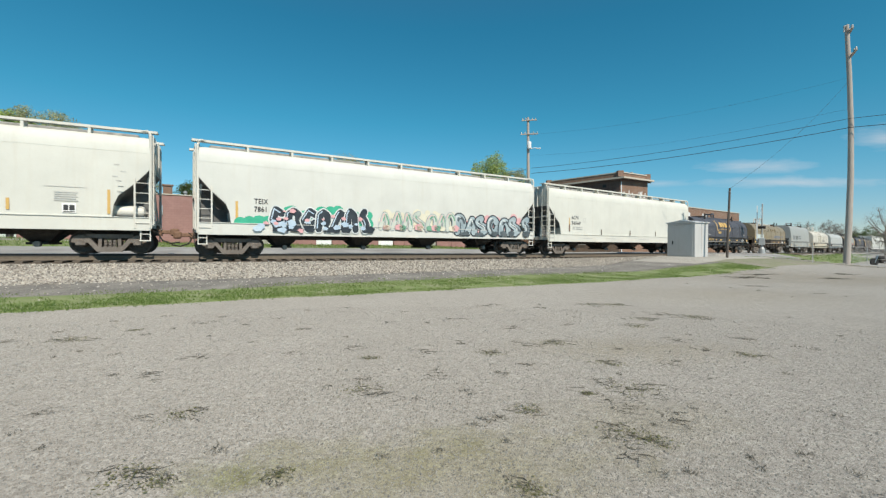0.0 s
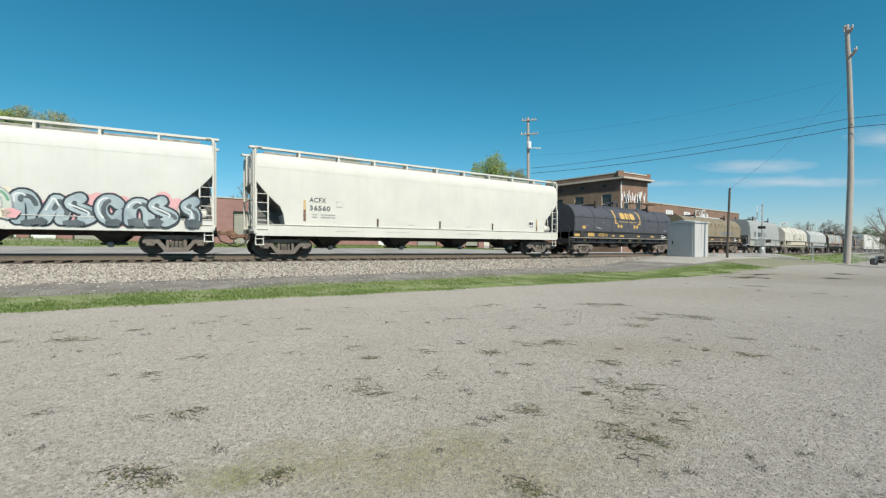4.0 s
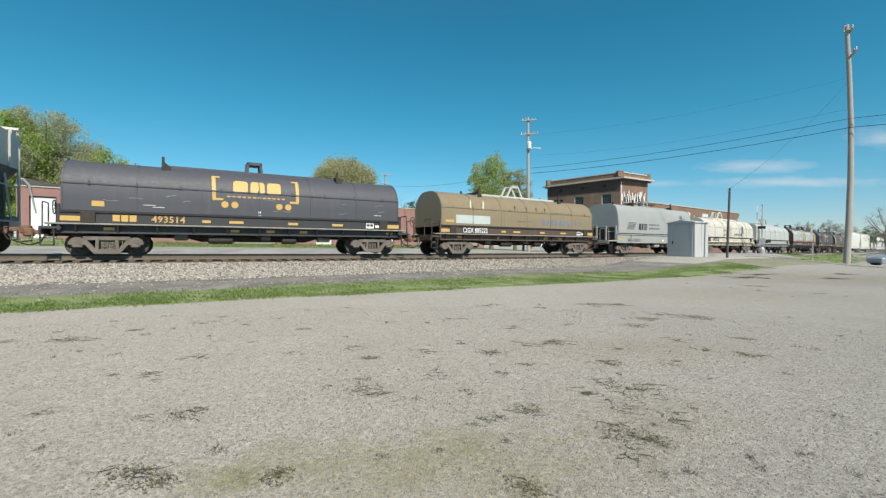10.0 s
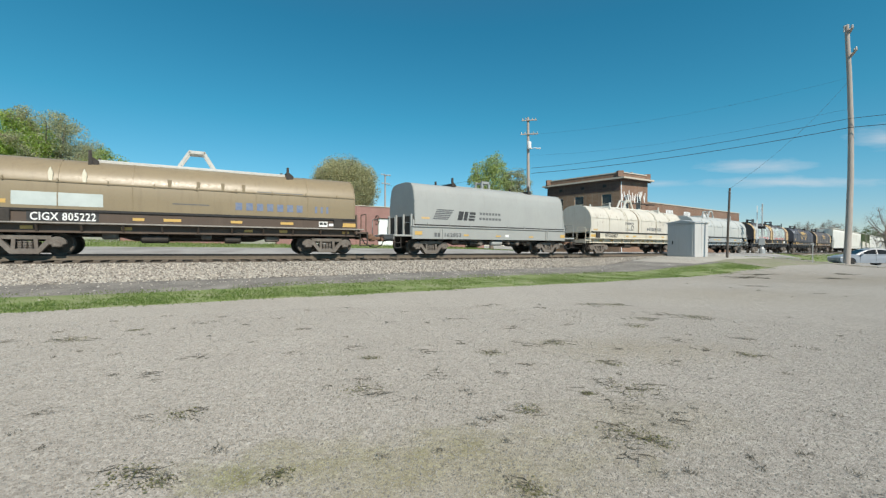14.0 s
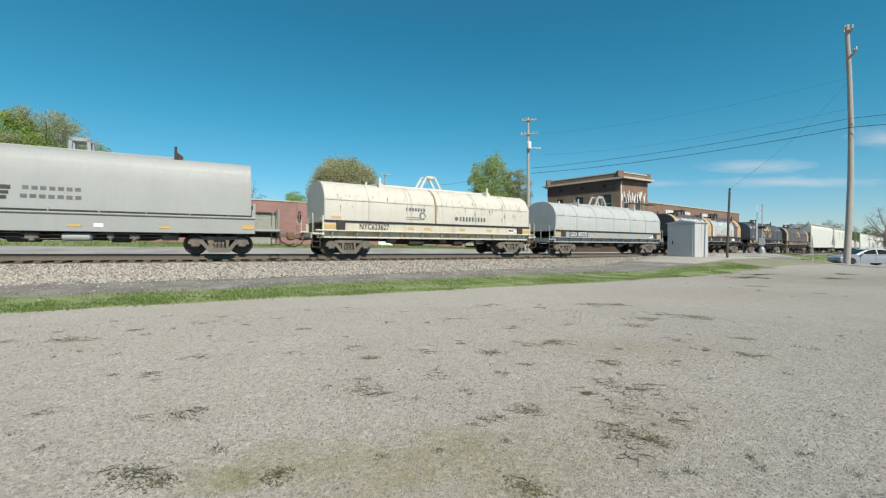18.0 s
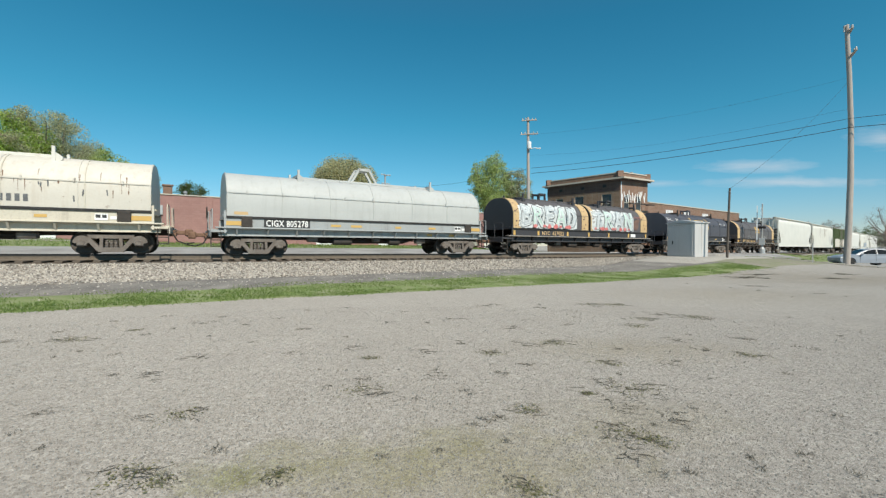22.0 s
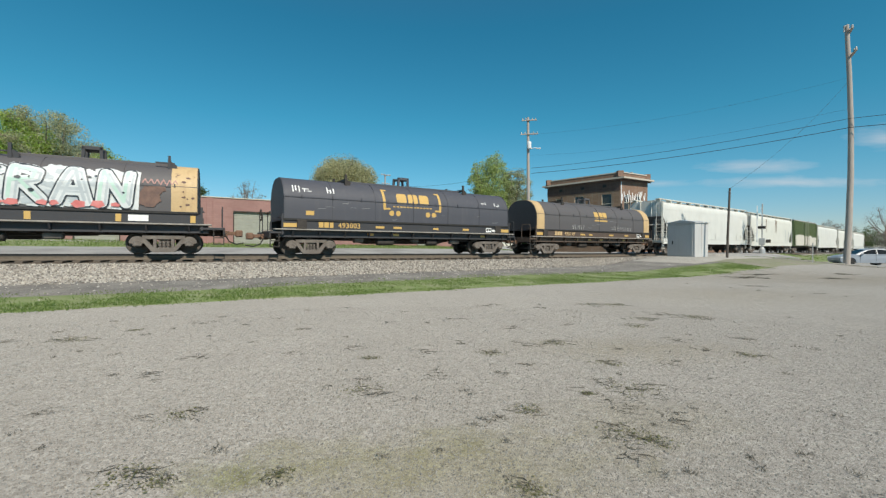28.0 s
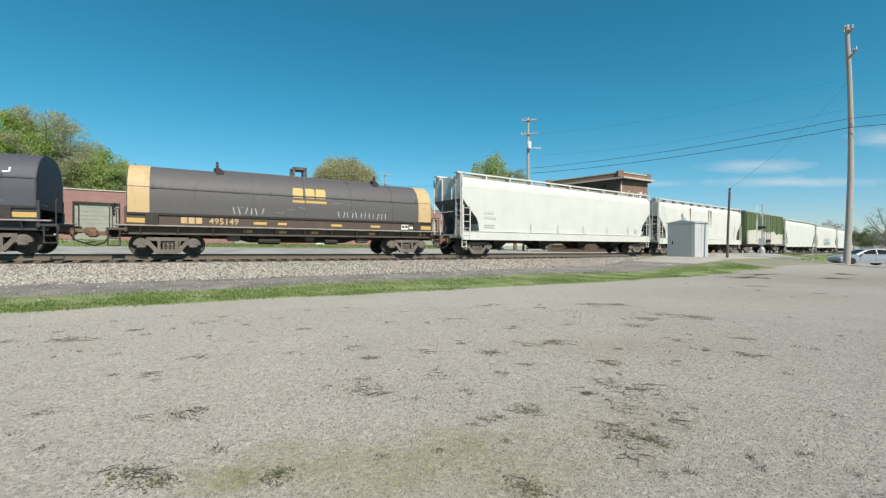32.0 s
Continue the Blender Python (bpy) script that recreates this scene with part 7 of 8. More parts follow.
# ---- markings on the cars ----
class Flat:
    """A flat drawing; each piece lies a hair above the last."""

    def __init__(self):
        self.v, self.f, self.k = [], [], 0

    def poly(self, pts):
        o = len(self.v)
        self.k += 1
        self.v += [(x, y, self.k * 0.00002) for x, y in pts]
        self.f.append(tuple(range(o, o + len(pts))))
        return self

    def rect(self, x0, x1, y0, y1):
        return self.poly([(x0, y0), (x1, y0), (x1, y1), (x0, y1)])

    def disc(self, x, y, r, n=14):
        return self.poly([(x + r * math.cos(k * math.tau / n), y + r * math.sin(k * math.tau / n)) for k in range(n)])

    def stroke(self, pts, w):
        for a, b in zip(pts, pts[1:]):
            d = Vector((b[0] - a[0], b[1] - a[1]))
            if d.length < 1e-4:
                continue
            o = Vector((-d.y, d.x)).normalized() * w / 2
            m = max(1, int(d.length / 0.25))
            for i in range(m):
                p, q = Vector(a) + d * i / m, Vector(a) + d * (i + 1) / m
                self.poly([tuple(p + o), tuple(p - o), tuple(q - o), tuple(q + o)])
        for p in pts:
            self.disc(p[0], p[1], w / 2, 10)
        return self

    def pieces(self):
        for f in self.f:
            q = Flat()
            q.v, q.f, q.k = [self.v[i] for i in f], [tuple(range(len(f)))], 1
            yield q

    def line(self, body, x0, x1, y, size):
        """Words that fill the stretch from x0 to x1."""
        v, _ = letters(body, size)
        return self.words(body, x0, y, size, (x1 - x0) / max(p[0] for p in v))

    def words(self, body, x, y, size, wide=1.0):
        v, f = letters(body, size)
        o = len(self.v)
        self.k += 1
        self.v += [(x + a * wide, y + b, self.k * 0.0003) for a, b, _ in v]
        self.f += [tuple(i + o for i in q) for q in f]
        return self


SINGLE = dict(stencil_bars="stencil_bar", data_marks="data_mark", reflectors="reflector", word_bars="letter_bar", emblem_stripes="emblem_stripe", faded_letters="letter_bar", placards="placard", emblem_marks="emblem_mark")


def on_wall(car, flat, mat, name="lettering", y=-1.525, label="", lift=0.0):
    if name in SINGLE:
        return [on_wall(car, q, mat, SINGLE[name], y, label, lift) for q in flat.pieces()]
    ob = part(name, Geo().add(flat_on(flat.v, 0, 0, y - lift), flat.f), mat, car, label)
    return tagged(ob, label, kind="stuff") if name == "graffiti" else ob


def on_skin(car, flat, mat, kind="round", name="marking", z=2.0, label="", lift=0.0):
    """The drawing's y is measured along the skin from height z."""
    if name in SINGLE:
        return [on_skin(car, q, mat, kind, SINGLE[name], z, label, lift) for q in flat.pieces()]
    bm = bmesh.new()
    for f in flat.f:
        bm.faces.new([bm.verts.new((flat.v[i][0], flat.v[i][1] - z, flat.v[i][2] + lift)) for i in f])
    ys = [v.co.y for v in bm.verts]
    k = math.floor(min(ys) / 0.1) * 0.1
    while k < max(ys):
        bmesh.ops.bisect_plane(bm, geom=bm.verts[:] + bm.edges[:] + bm.faces[:], plane_co=(0, k, 0), plane_no=(0, 1, 0))
        k += 0.1
    bm.verts.index_update()
    v = on_hood(kind, [tuple(q.co) for q in bm.verts], 0, z)
    fs = [[q.index for q in f.verts] for f in bm.faces]
    bm.free()
    ob = part(name, Geo().add(v, fs), mat, car, label)
    return tagged(ob, label, kind="stuff") if name == "graffiti" else ob


TEAL = mottled("sprayed green", (0.03, 0.33, 0.2), (0.06, 0.42, 0.27), 3, 0.5, bump_s=0)
PINK = mottled("sprayed pink", (0.6, 0.3, 0.32), (0.7, 0.42, 0.42), 3, 0.5, bump_s=0)
PALE_BLUE = mottled("sprayed pale blue", (0.34, 0.45, 0.58), (0.5, 0.6, 0.68), 3, 0.5, bump_s=0)
SPRAY_GREY = mottled("sprayed grey", (0.2, 0.23, 0.25), (0.4, 0.44, 0.46), 3, 0.5, bump_s=0)
SPRAY_GREEN = mottled("sprayed dull green", (0.08, 0.26, 0.17), (0.2, 0.36, 0.26), 3, 0.5, bump_s=0)
CREAM = mottled("sprayed cream", (0.6, 0.56, 0.42), (0.7, 0.66, 0.54), 3, 0.5, bump_s=0)
SPRAY_BLACK = mottled("sprayed black", (0.015, 0.02, 0.028), (0.04, 0.05, 0.06), 3, 0.45, bump_s=0)
SPRAY_PALE = mottled("sprayed pale grey-green", (0.42, 0.46, 0.40), (0.58, 0.60, 0.54), 2, 0.5, bump_s=0)
SPRAY_STEEL = mottled("sprayed steel grey", (0.22, 0.28, 0.31), (0.42, 0.49, 0.51), 1.6, 0.5, bump_s=0)
SPRAY_DARK = mottled("sprayed slate", (0.05, 0.065, 0.075), (0.12, 0.14, 0.15), 2, 0.5, bump_s=0)
SPRAY_WHITE = mottled("sprayed white", (0.48, 0.52, 0.52), (0.68, 0.70, 0.69), 2.2, 0.5, bump_s=0)


def scrawl(x0, x1, z0, z1, count, seed, w):
    """Slanting overlapping strokes that fill a box: sprayed shapes, no writing."""
    rr = random.Random(seed)
    out = []
    h, step_ = z1 - z0, (x1 - x0) / count
    for k in range(int(count * 1.7)):
        cx = x0 + w + (k + rr.uniform(0.1, 0.9)) * (x1 - x0 - 2 * w) / (count * 1.7)
        pts = []
        z = rr.choice((z0 + w * 0.6, z1 - w * 0.7))
        x = cx
        for j in range(rr.randrange(3, 5)):
            pts.append((min(x1 - w * 0.6, max(x0 + w * 0.6, x)), z))
            up = z < (z0 + z1) / 2
            z = (z1 - w * 0.7 - rr.uniform(0, 0.45) * h) if up else (z0 + w * 0.6 + rr.uniform(0, 0.4) * h)
            x += rr.uniform(-0.35, 0.75) * step_
        out.append(pts)
    return out


def shards(x0, x1, z0, z1, count, seed, size):
    """Angular patches inside a box."""
    rr = random.Random(seed)
    fl = Flat()
    for k in range(count):
        cx, cz, r = rr.uniform(x0 + size, x1 - size), rr.uniform(z0 + size * 0.7, z1 - size * 0.7), size * rr.uniform(0.4, 1.0)
        t = rr.uniform(0, 3)
        fl.poly([(cx + r * 1.3 * math.cos(t + q), cz + r * 0.9 * math.sin(t + q)) for q in (0, 1.1 + rr.uniform(-0.4, 0.4), 2.6, 3.6 + rr.uniform(-0.4, 0.4), 5.0)])
    return fl


def graffiti(put, x0, x1, z0, z1, count, seed, cloud, edge, fill, core, spots, w):
    """cloud, edge, fill, core, spots: materials from the back layer to the front."""
    rr = random.Random(seed + 100)
    st = scrawl(x0, x1, z0, z1, count, seed, w)
    layers = []
    if cloud:
        c = Flat()
        for k in range(int((x1 - x0) / 0.18)):
            r = rr.uniform(0.18, 0.34)
            c.disc(rr.uniform(x0, x1), rr.uniform(z0 + r, z1 - r * 0.6), r, 12)
        layers.append((c, cloud))
    a, b, e = Flat(), Flat(), Flat()
    for pts in st:
        a.stroke(pts, w * 1.5)
        b.stroke(pts, w * 1.2)
    layers += [(a, edge), (b, fill), (shards(x0, x1, z0, z1, int((x1 - x0) * 4.5), seed, 0.3), core), (shards(x0, x1, z0, z0 + (z1 - z0) * 0.6, int((x1 - x0) * 1.8), seed + 7, 0.2), spots)]
    f = Flat()
    for pts in st:
        if rr.random() < 0.5:
            e.stroke([(x + w * 0.3, z + w * 0.1) for x, z in pts], w * 0.16)
        else:
            f.stroke([(x - w * 0.35, z - w * 0.05) for x, z in pts], w * 0.14)
    layers += [(e, SPRAY_WHITE), (f, edge)]
    lift = 0.0
    for fl, mt in layers:
        if fl.f:
            put(fl, mt, lift)
        lift += fl.k * 0.0003 + 0.002


def wildstyle(put, x0, x1, z0, z1, count, seed, cloud, edge, fill, shade, spark, w, sharp=False, rim=1.45, feet=None):
    """Tall looping sprayed shapes that lean on each other: arches, bends and hooks, no writing."""
    rr = random.Random(seed)
    feet = feet or [shade]
    back, foot = Flat(), [Flat() for _ in feet]
    if cloud:
        for k in range(int((x1 - x0) / 0.13)):
            r = rr.uniform(0.16, 0.3)
            back.disc(rr.uniform(x0 + r, x1 - r), rr.uniform(z0 + r, z1 - r * 0.7), r, 12)
        put(back, cloud, 0.0)
    lift = 0.008
    step_, h = (x1 - x0) / count, z1 - z0
    for k in range(count):
        cx, lean = x0 + (k + 0.5) * step_, rr.uniform(-0.12, 0.2)
        half, low, high = step_ * 0.36, z0 + w * 0.75, z1 - w * 0.75 - rr.uniform(0, 0.12) * h
        way = rr.randrange(4)
        pts = []
        for i in range(13):
            t = i / 12
            if way == 0:                                   # arch
                u, v = -math.cos(t * math.pi), math.sin(t * math.pi) ** 0.6
            elif way == 1:                                 # double bend
                u, v = math.sin(t * math.tau) * 0.95, t
            elif way == 2:                                 # hook
                u, v = -0.9 + 1.8 * min(1.0, t * 1.3) - 1.2 * max(0.0, t - 0.77), 1 - abs(1 - 2.2 * t) if t < 0.5 else 0.9 - 0.9 * (t - 0.5) * 2
            else:                                          # bowl
                u, v = math.cos(t * 1.7 * math.pi + 0.6), 0.5 + 0.5 * math.sin(t * 1.7 * math.pi + 0.6)
            z = low + (high - low) * v
            pts.append((min(x1 - w * 0.8, max(x0 + w * 0.8, cx + u * half + lean * (z - z0))), z))
        if sharp:
            pts = [(x + rr.uniform(-0.06, 0.06), z) for x, z in pts[::3]]
        a, b, c = (1, 4, 3) if sharp else (3, 11, 9)
        layers = [(Flat().stroke(pts, w * rim), edge), (Flat().stroke(pts, w * 1.05), fill)]
        for q in range(2):
            fx, r = cx + rr.uniform(-0.5, 0.5) * step_, rr.uniform(0.1, 0.2)
            foot[(2 * k + q) % len(foot)].poly([(fx + 1.5 * r * math.cos(a), z0 + 0.04 + r * (1 + math.sin(a))) for a in (0.3, 1.4, 2.6, 3.9, 5.2)])
        layers += [(Flat().stroke([(x + w * 0.22, z - w * 0.1) for x, z in pts[a:b]], w * 0.42), shade), (Flat().stroke([(x - w * 0.26, z + w * 0.14) for x, z in pts[a - 1:c]], w * 0.17), spark)]
        for fl, mt in layers:
            put(fl, mt, lift)
            lift += 0.0025
    for fl, mt in zip(foot, feet):
        put(fl, mt, lift)


GLYPHS = dict(B=[[(0.1, 0), (0.1, 1), (0.72, 0.86), (0.7, 0.64), (0.15, 0.53), (0.88, 0.4), (0.86, 0.12), (0.1, 0)]],
              R=[[(0.1, 0), (0.1, 1), (0.8, 0.86), (0.76, 0.62), (0.15, 0.5)], [(0.4, 0.5), (1.0, 0)]],
              E=[[(0.95, 1), (0.12, 0.94), (0.08, 0.06), (0.98, 0)], [(0.1, 0.5), (0.8, 0.53)]],
              A=[[(0, 0), (0.42, 1), (0.6, 1), (1, 0)], [(0.2, 0.33), (0.85, 0.33)]],
              D=[[(0.1, 0), (0.1, 1), (0.7, 0.88), (0.95, 0.5), (0.7, 0.1), (0.1, 0)]],
              T=[[(-0.1, 0.94), (1.1, 1)], [(0.5, 0.95), (0.45, 0)]],
              N=[[(0.02, 0), (0.08, 1), (0.88, 0), (0.95, 1)]])


def sprayed_word(put, word, x0, x1, z0, z1, seed):
    """Fat angular sprayed letters on a jagged white ground, outlined in black, with rose red at their feet."""
    rr = random.Random(seed)
    w = 0.37
    back = Flat()
    step_ = (x1 - x0) / len(word)
    n = int((x1 - x0) / 0.17)
    for k in range(n):
        x = x0 + (k + 0.5) * (x1 - x0) / n
        a, b = rr.uniform(0.0, 0.16), z1 - rr.uniform(0.0, 0.3)
        back.poly([(x - 0.16, z0 + a), (x + 0.17, z0 + a * 0.5), (x + 0.15 + rr.uniform(0, 0.1), b - 0.12), (x + rr.uniform(-0.1, 0.1), b), (x - 0.15, b - 0.1)])
    put(back, SPRAY_WHITE, 0.0)
    put(shards(x0 + 0.2, x1 - 0.2, z0 + 0.1, z1 - 0.2, 44, seed + 5, 0.22), SPRAY_SHADE, 0.006)
    lift = 0.01
    for k, ch in enumerate(word):
        lo, hi, lean = z0 + w * 0.6 + rr.uniform(0, 0.08), z1 - w * 0.7 - rr.uniform(0.02, 0.2), rr.uniform(0.02, 0.14)
        cx, wide = x0 + k * step_ + step_ * 0.17, step_ * 0.68
        lines = [[(cx + u * wide + lean * v, lo + v * (hi - lo)) for u, v in line] for line in GLYPHS[ch]]
        rim, body, lit, dark = Flat(), Flat(), Flat(), Flat()
        for line in lines:
            rim.stroke(line, w * 1.26)
            body.stroke(line, w)
            lit.stroke([(x - w * 0.2, z + w * 0.16) for x, z in line], w * 0.3)
            dark.stroke([(x + w * 0.27, z - w * 0.14) for x, z in line], w * 0.2)
        for fl, mt in ((rim, SPRAY_BLACK), (body, SPRAY_WHITE), (dark, SPRAY_SHADE), (lit, PALE_GREEN if k % 2 else SPRAY_SHADE)):
            put(fl, mt, lift)
            lift += 0.0025
    put(shards(x0 + 0.1, x1 - 0.2, z0 + 0.05, z0 + 0.3, 11, seed + 37, 0.2), SPRAY_PINK, lift)
    put(shards(x0 + 0.1, x1 - 0.2, z0 + 0.2, z1 - 0.2, 9, seed + 38, 0.08), SPRAY_BLACK, lift + 0.003)


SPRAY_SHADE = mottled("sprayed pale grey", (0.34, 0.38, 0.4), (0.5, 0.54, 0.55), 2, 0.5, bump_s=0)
PALE_GREEN = mottled("sprayed pale green", (0.38, 0.55, 0.47), (0.5, 0.65, 0.57), 3, 0.5, bump_s=0)
SPRAY_PINK = mottled("sprayed rose red", (0.52, 0.13, 0.12), (0.66, 0.26, 0.24), 2, 0.5, bump_s=0)
RUST_WEAR = mottled("rusty worn paint", (0.11, 0.07, 0.06), (0.2, 0.12, 0.09), 4, 0.75, bump_s=0)
SPRAY_PEACH = mottled("faint sprayed red", (0.3, 0.13, 0.11), (0.42, 0.2, 0.17), 2, 0.5, bump_s=0)


PANEL_GREY = mottled("pale blue-grey panel paint", (0.40, 0.45, 0.44), (0.52, 0.57, 0.55), 1.2, 0.6, bump_s=0)
SCUFF = mottled("pale scuffed paint", (0.16, 0.16, 0.165), (0.26, 0.26, 0.26), 9, 0.7, bump_s=0)


def mark_cars():
    C = CARS
    # A
    A = C["A"]
    on_wall(A, Flat().rect(6.79, 7.19, 1.5, 1.84), INK_WHITE, "data_panel")
    on_wall(A, Flat().rect(6.83, 6.97, 1.58, 1.78).rect(7.0, 7.15, 1.58, 1.78).rect(6.83, 7.15, 1.52, 1.55), INK, "data_marks", lift=0.004)
    on_wall(A, Flat().rect(8.1, 8.19, 1.5, 2.4), YELLOW, "reflector")
    on_wall(A, Flat().rect(5.3, 5.39, 1.55, 1.95), YELLOW, "reflector")
    fl = Flat()
    for k in range(5):
        fl.rect(6.57, 7.25 - 0.06 * (k % 2), 2.22 - k * 0.075, 2.255 - k * 0.075)
    for x, z in ((8.35, 2.75), (8.25, 2.9), (8.5, 3.1), (8.42, 2.55), (8.3, 3.35), (8.4, 2.35)):
        fl.rect(x, x + 0.18, z, z + 0.03)
    fl.rect(6.3, 7.5, 2.42, 2.45)
    on_wall(A, fl, INK_GREY, "stencil_bars")
    # B
    B = C["B"]
    on_wall(B, Flat().words("TEIX", -7.27, 2.26, 0.31, 0.85), INK, "lettering", label="black stencilled car number")
    on_wall(B, Flat().words("7861", -7.27, 1.92, 0.31, 0.85), INK, "lettering", label="black stencilled car number")
    on_wall(B, Flat().rect(-8.0, -7.9, 1.45, 2.32), YELLOW, "reflector")
    put = lambda fl, mt, lift: on_wall(B, fl, mt, "graffiti", -1.535, lift=lift)
    fl = Flat()
    rr = random.Random(8)
    for k in range(46):
        r = rr.uniform(0.2, 0.36)
        x = rr.uniform(-7.9, -1.75)
        fl.disc(x, rr.uniform(1.3, 1.45) if x < -6.2 else rr.uniform(1.5, 2.1), r, 12)
    put(fl, TEAL, -0.002)
    wildstyle(put, -6.7, -1.85, 1.0, 2.38, 7, 11, None, SPRAY_WHITE, SPRAY_BLACK, SPRAY_BLACK, PALE_BLUE, 0.3, True)
    put(shards(-7.7, -2.1, 1.0, 1.65, 24, 91, 0.17), PALE_BLUE, 0.085)
    put(shards(-7.2, -2.1, 1.0, 2.1, 12, 92, 0.13), PINK, 0.09)
    wildstyle(put, -1.5, 3.3, 1.2, 2.35, 7, 12, CREAM, SPRAY_GREY, SPRAY_PALE, SPRAY_GREEN, PINK, 0.2, feet=[PINK, CREAM, SPRAY_GREEN])
    wildstyle(put, 3.1, 9.0, 0.98, 2.38, 7, 13, PINK, SPRAY_BLACK, SPRAY_STEEL, SPRAY_DARK, SPRAY_WHITE, 0.36)
    for x in (-2.9, 0.1, 3.0):
        part("sill_plate", Geo().box(x, x + 0.75, -1.545, -1.537, 0.88, 1.0), WHITE_TRIM, B)
    # C
    K = C["C"]
    on_wall(K, Flat().words("ACFX", -7.13, 2.47, 0.31, 0.95), INK_DARKGREY, "lettering", label="dark grey stencilled car number")
    on_wall(K, Flat().words("36560", -7.13, 2.1, 0.31, 1.22), INK_DARKGREY, "lettering", label="dark grey stencilled car number")
    on_wall(K, Flat().rect(-7.4, -7.29, 1.6, 2.1), mottled_rust, "reflector")
    on_wall(K, Flat().rect(-7.4, -7.29, 2.1, 2.55), YELLOW_B, "reflector")
    fl = Flat()
    for k in range(2):
        fl.rect(-7.0, -6.75, 1.9 - k * 0.12, 1.95 - k * 0.12).rect(-6.6, -5.9, 1.9 - k * 0.12, 1.95 - k * 0.12)
    fl.rect(-5.85, -5.55, 2.55, 2.57).rect(-5.85, -5.55, 2.3, 2.32).rect(-5.85, -5.83, 2.32, 2.55).rect(-5.57, -5.55, 2.32, 2.55)
    on_wall(K, fl, INK_GREY, "stencil_bars")
    on_wall(K, Flat().rect(-5.9, -4.8, 1.14, 1.18).rect(-3.2, -1.9, 1.14, 1.17).rect(1.2, 2.8, 1.14, 1.17), INK_GREY, "stencil_bars", y=-1.545)
    for x in (-3.7, 0.04, 3.8):
        on_wall(K, Flat().rect(x - 0.05, x + 0.05, 1.42, 1.82), BODY_BROWN, "reflector")
    for x in (-1.75, 2.0):
        on_wall(K, Flat().stroke([(x - 0.18, 1.62), (x, 1.54), (x + 0.18, 1.62)], 0.025), INK_GREY, "weld_mark")
    on_wall(K, Flat().rect(6.8, 7.22, 1.7, 2.05), INK_WHITE, "data_panel")
    on_wall(K, Flat().rect(6.84, 6.99, 1.8, 2.0).rect(7.02, 7.18, 1.8, 2.0).rect(6.84, 7.18, 1.73, 1.76), INK, "data_marks", lift=0.004)
    on_wall(K, Flat().rect(7.45, 7.55, 1.45, 1.8), mottled_rust, "reflector")
    on_wall(K, Flat().rect(7.45, 7.55, 1.8, 2.2), YELLOW_B, "reflector")
    for x in (-4.4, 4.6):
        part("sill_plate", Geo().box(x, x + 0.75, -1.545, -1.537, 0.88, 1.0), WHITE_TRIM, K)

    # dark coil cars with the bracketed emblem
    def emblem(car, x, zc=2.93):
        fl = Flat()
        for k in range(3):
            a = x - 0.95 + k * 0.68
            fl.poly([(a + 0.08, zc + 0.31), (a + 0.5, zc + 0.31), (a + 0.57, zc + 0.22), (a + 0.56, zc - 0.2), (a + 0.47, zc - 0.29), (a + 0.05, zc - 0.29), (a - 0.02, zc - 0.2), (a, zc + 0.22)])
        for sg in (-1, 1):
            e = x + sg * 1.7
            on_skin(car, Flat().stroke([(e - sg * 0.2, zc + 0.5), (e, zc + 0.5)], 0.09).stroke([(e, zc + 0.5), (e - sg * 0.02, zc - 0.58)], 0.14).stroke([(e - sg * 0.02, zc - 0.58), (e - sg * 0.32, zc - 0.58)], 0.09), YELLOW, z=2.0, name="emblem_bracket", label="worn yellow bracket")
            for d in (0.42, 0.8):
                fl.disc(e - sg * d, zc - 0.8, 0.14, 18)
        [fl.rect(x - 1.2 + k * 0.2, x - 1.06 + k * 0.2, zc - 0.48, zc - 0.42) for k in range(12)]
        on_skin(car, fl, YELLOW, z=2.0, name="emblem_marks", label="worn yellow emblem mark")

    def sill_marks(car, lh, seed, mat=YELLOW):
        rr = random.Random(seed)
        fl = Flat()
        for k in range(9):
            x = -lh + 0.9 + k * (2 * lh - 1.8) / 8 + 0.3
            if rr.random() < 0.5:
                on_wall(car, Flat().rect(x, x + 0.34, 0.96, 1.08), mat, "reflector", -1.275)
        for a, b in ((-lh - 0.05, -lh + 0.6), (lh - 0.7, lh + 0.02)):
            on_wall(car, Flat().rect(a, b, 1.29, 1.47), mat, "end_reflector", -1.435)
        for x in (-2.2, -1.2, 1.2, 3.2):
            on_wall(car, Flat().rect(x, x + rr.uniform(0.3, 0.6), 1.33, 1.44), mat, "stencil_bar", -1.432)
        on_wall(car, Flat().rect(lh - 1.75, lh - 1.35, 1.27, 1.52), INK_WHITE, "data_panel", -1.435)
        on_wall(car, Flat().rect(lh - 1.72, lh - 1.57, 1.36, 1.48), INK, "data_mark", -1.435, lift=0.004)
        on_wall(car, Flat().rect(lh - 1.53, lh - 1.39, 1.36, 1.48), INK, "data_mark", -1.435, lift=0.004)
        on_wall(car, Flat().rect(lh - 1.28, lh - 1.05, 1.31, 1.43), INK_WHITE, "data_panel", -1.435)
        # the hood's seats on the frame
        for x in (-lh + 0.78, lh - 0.85):
            part("hood_seat", Geo().box(x - 0.22, x + 0.22, -1.51, -1.43, 1.218, 1.64, 0.02), STEEL_DARK, car)

    D = C["D"]
    emblem(D, -0.08)
    on_wall(D, Flat().line("493514", -3.93, -2.8, 1.3, 0.36), YELLOW, "lettering", -1.435, "yellow stencilled car number")
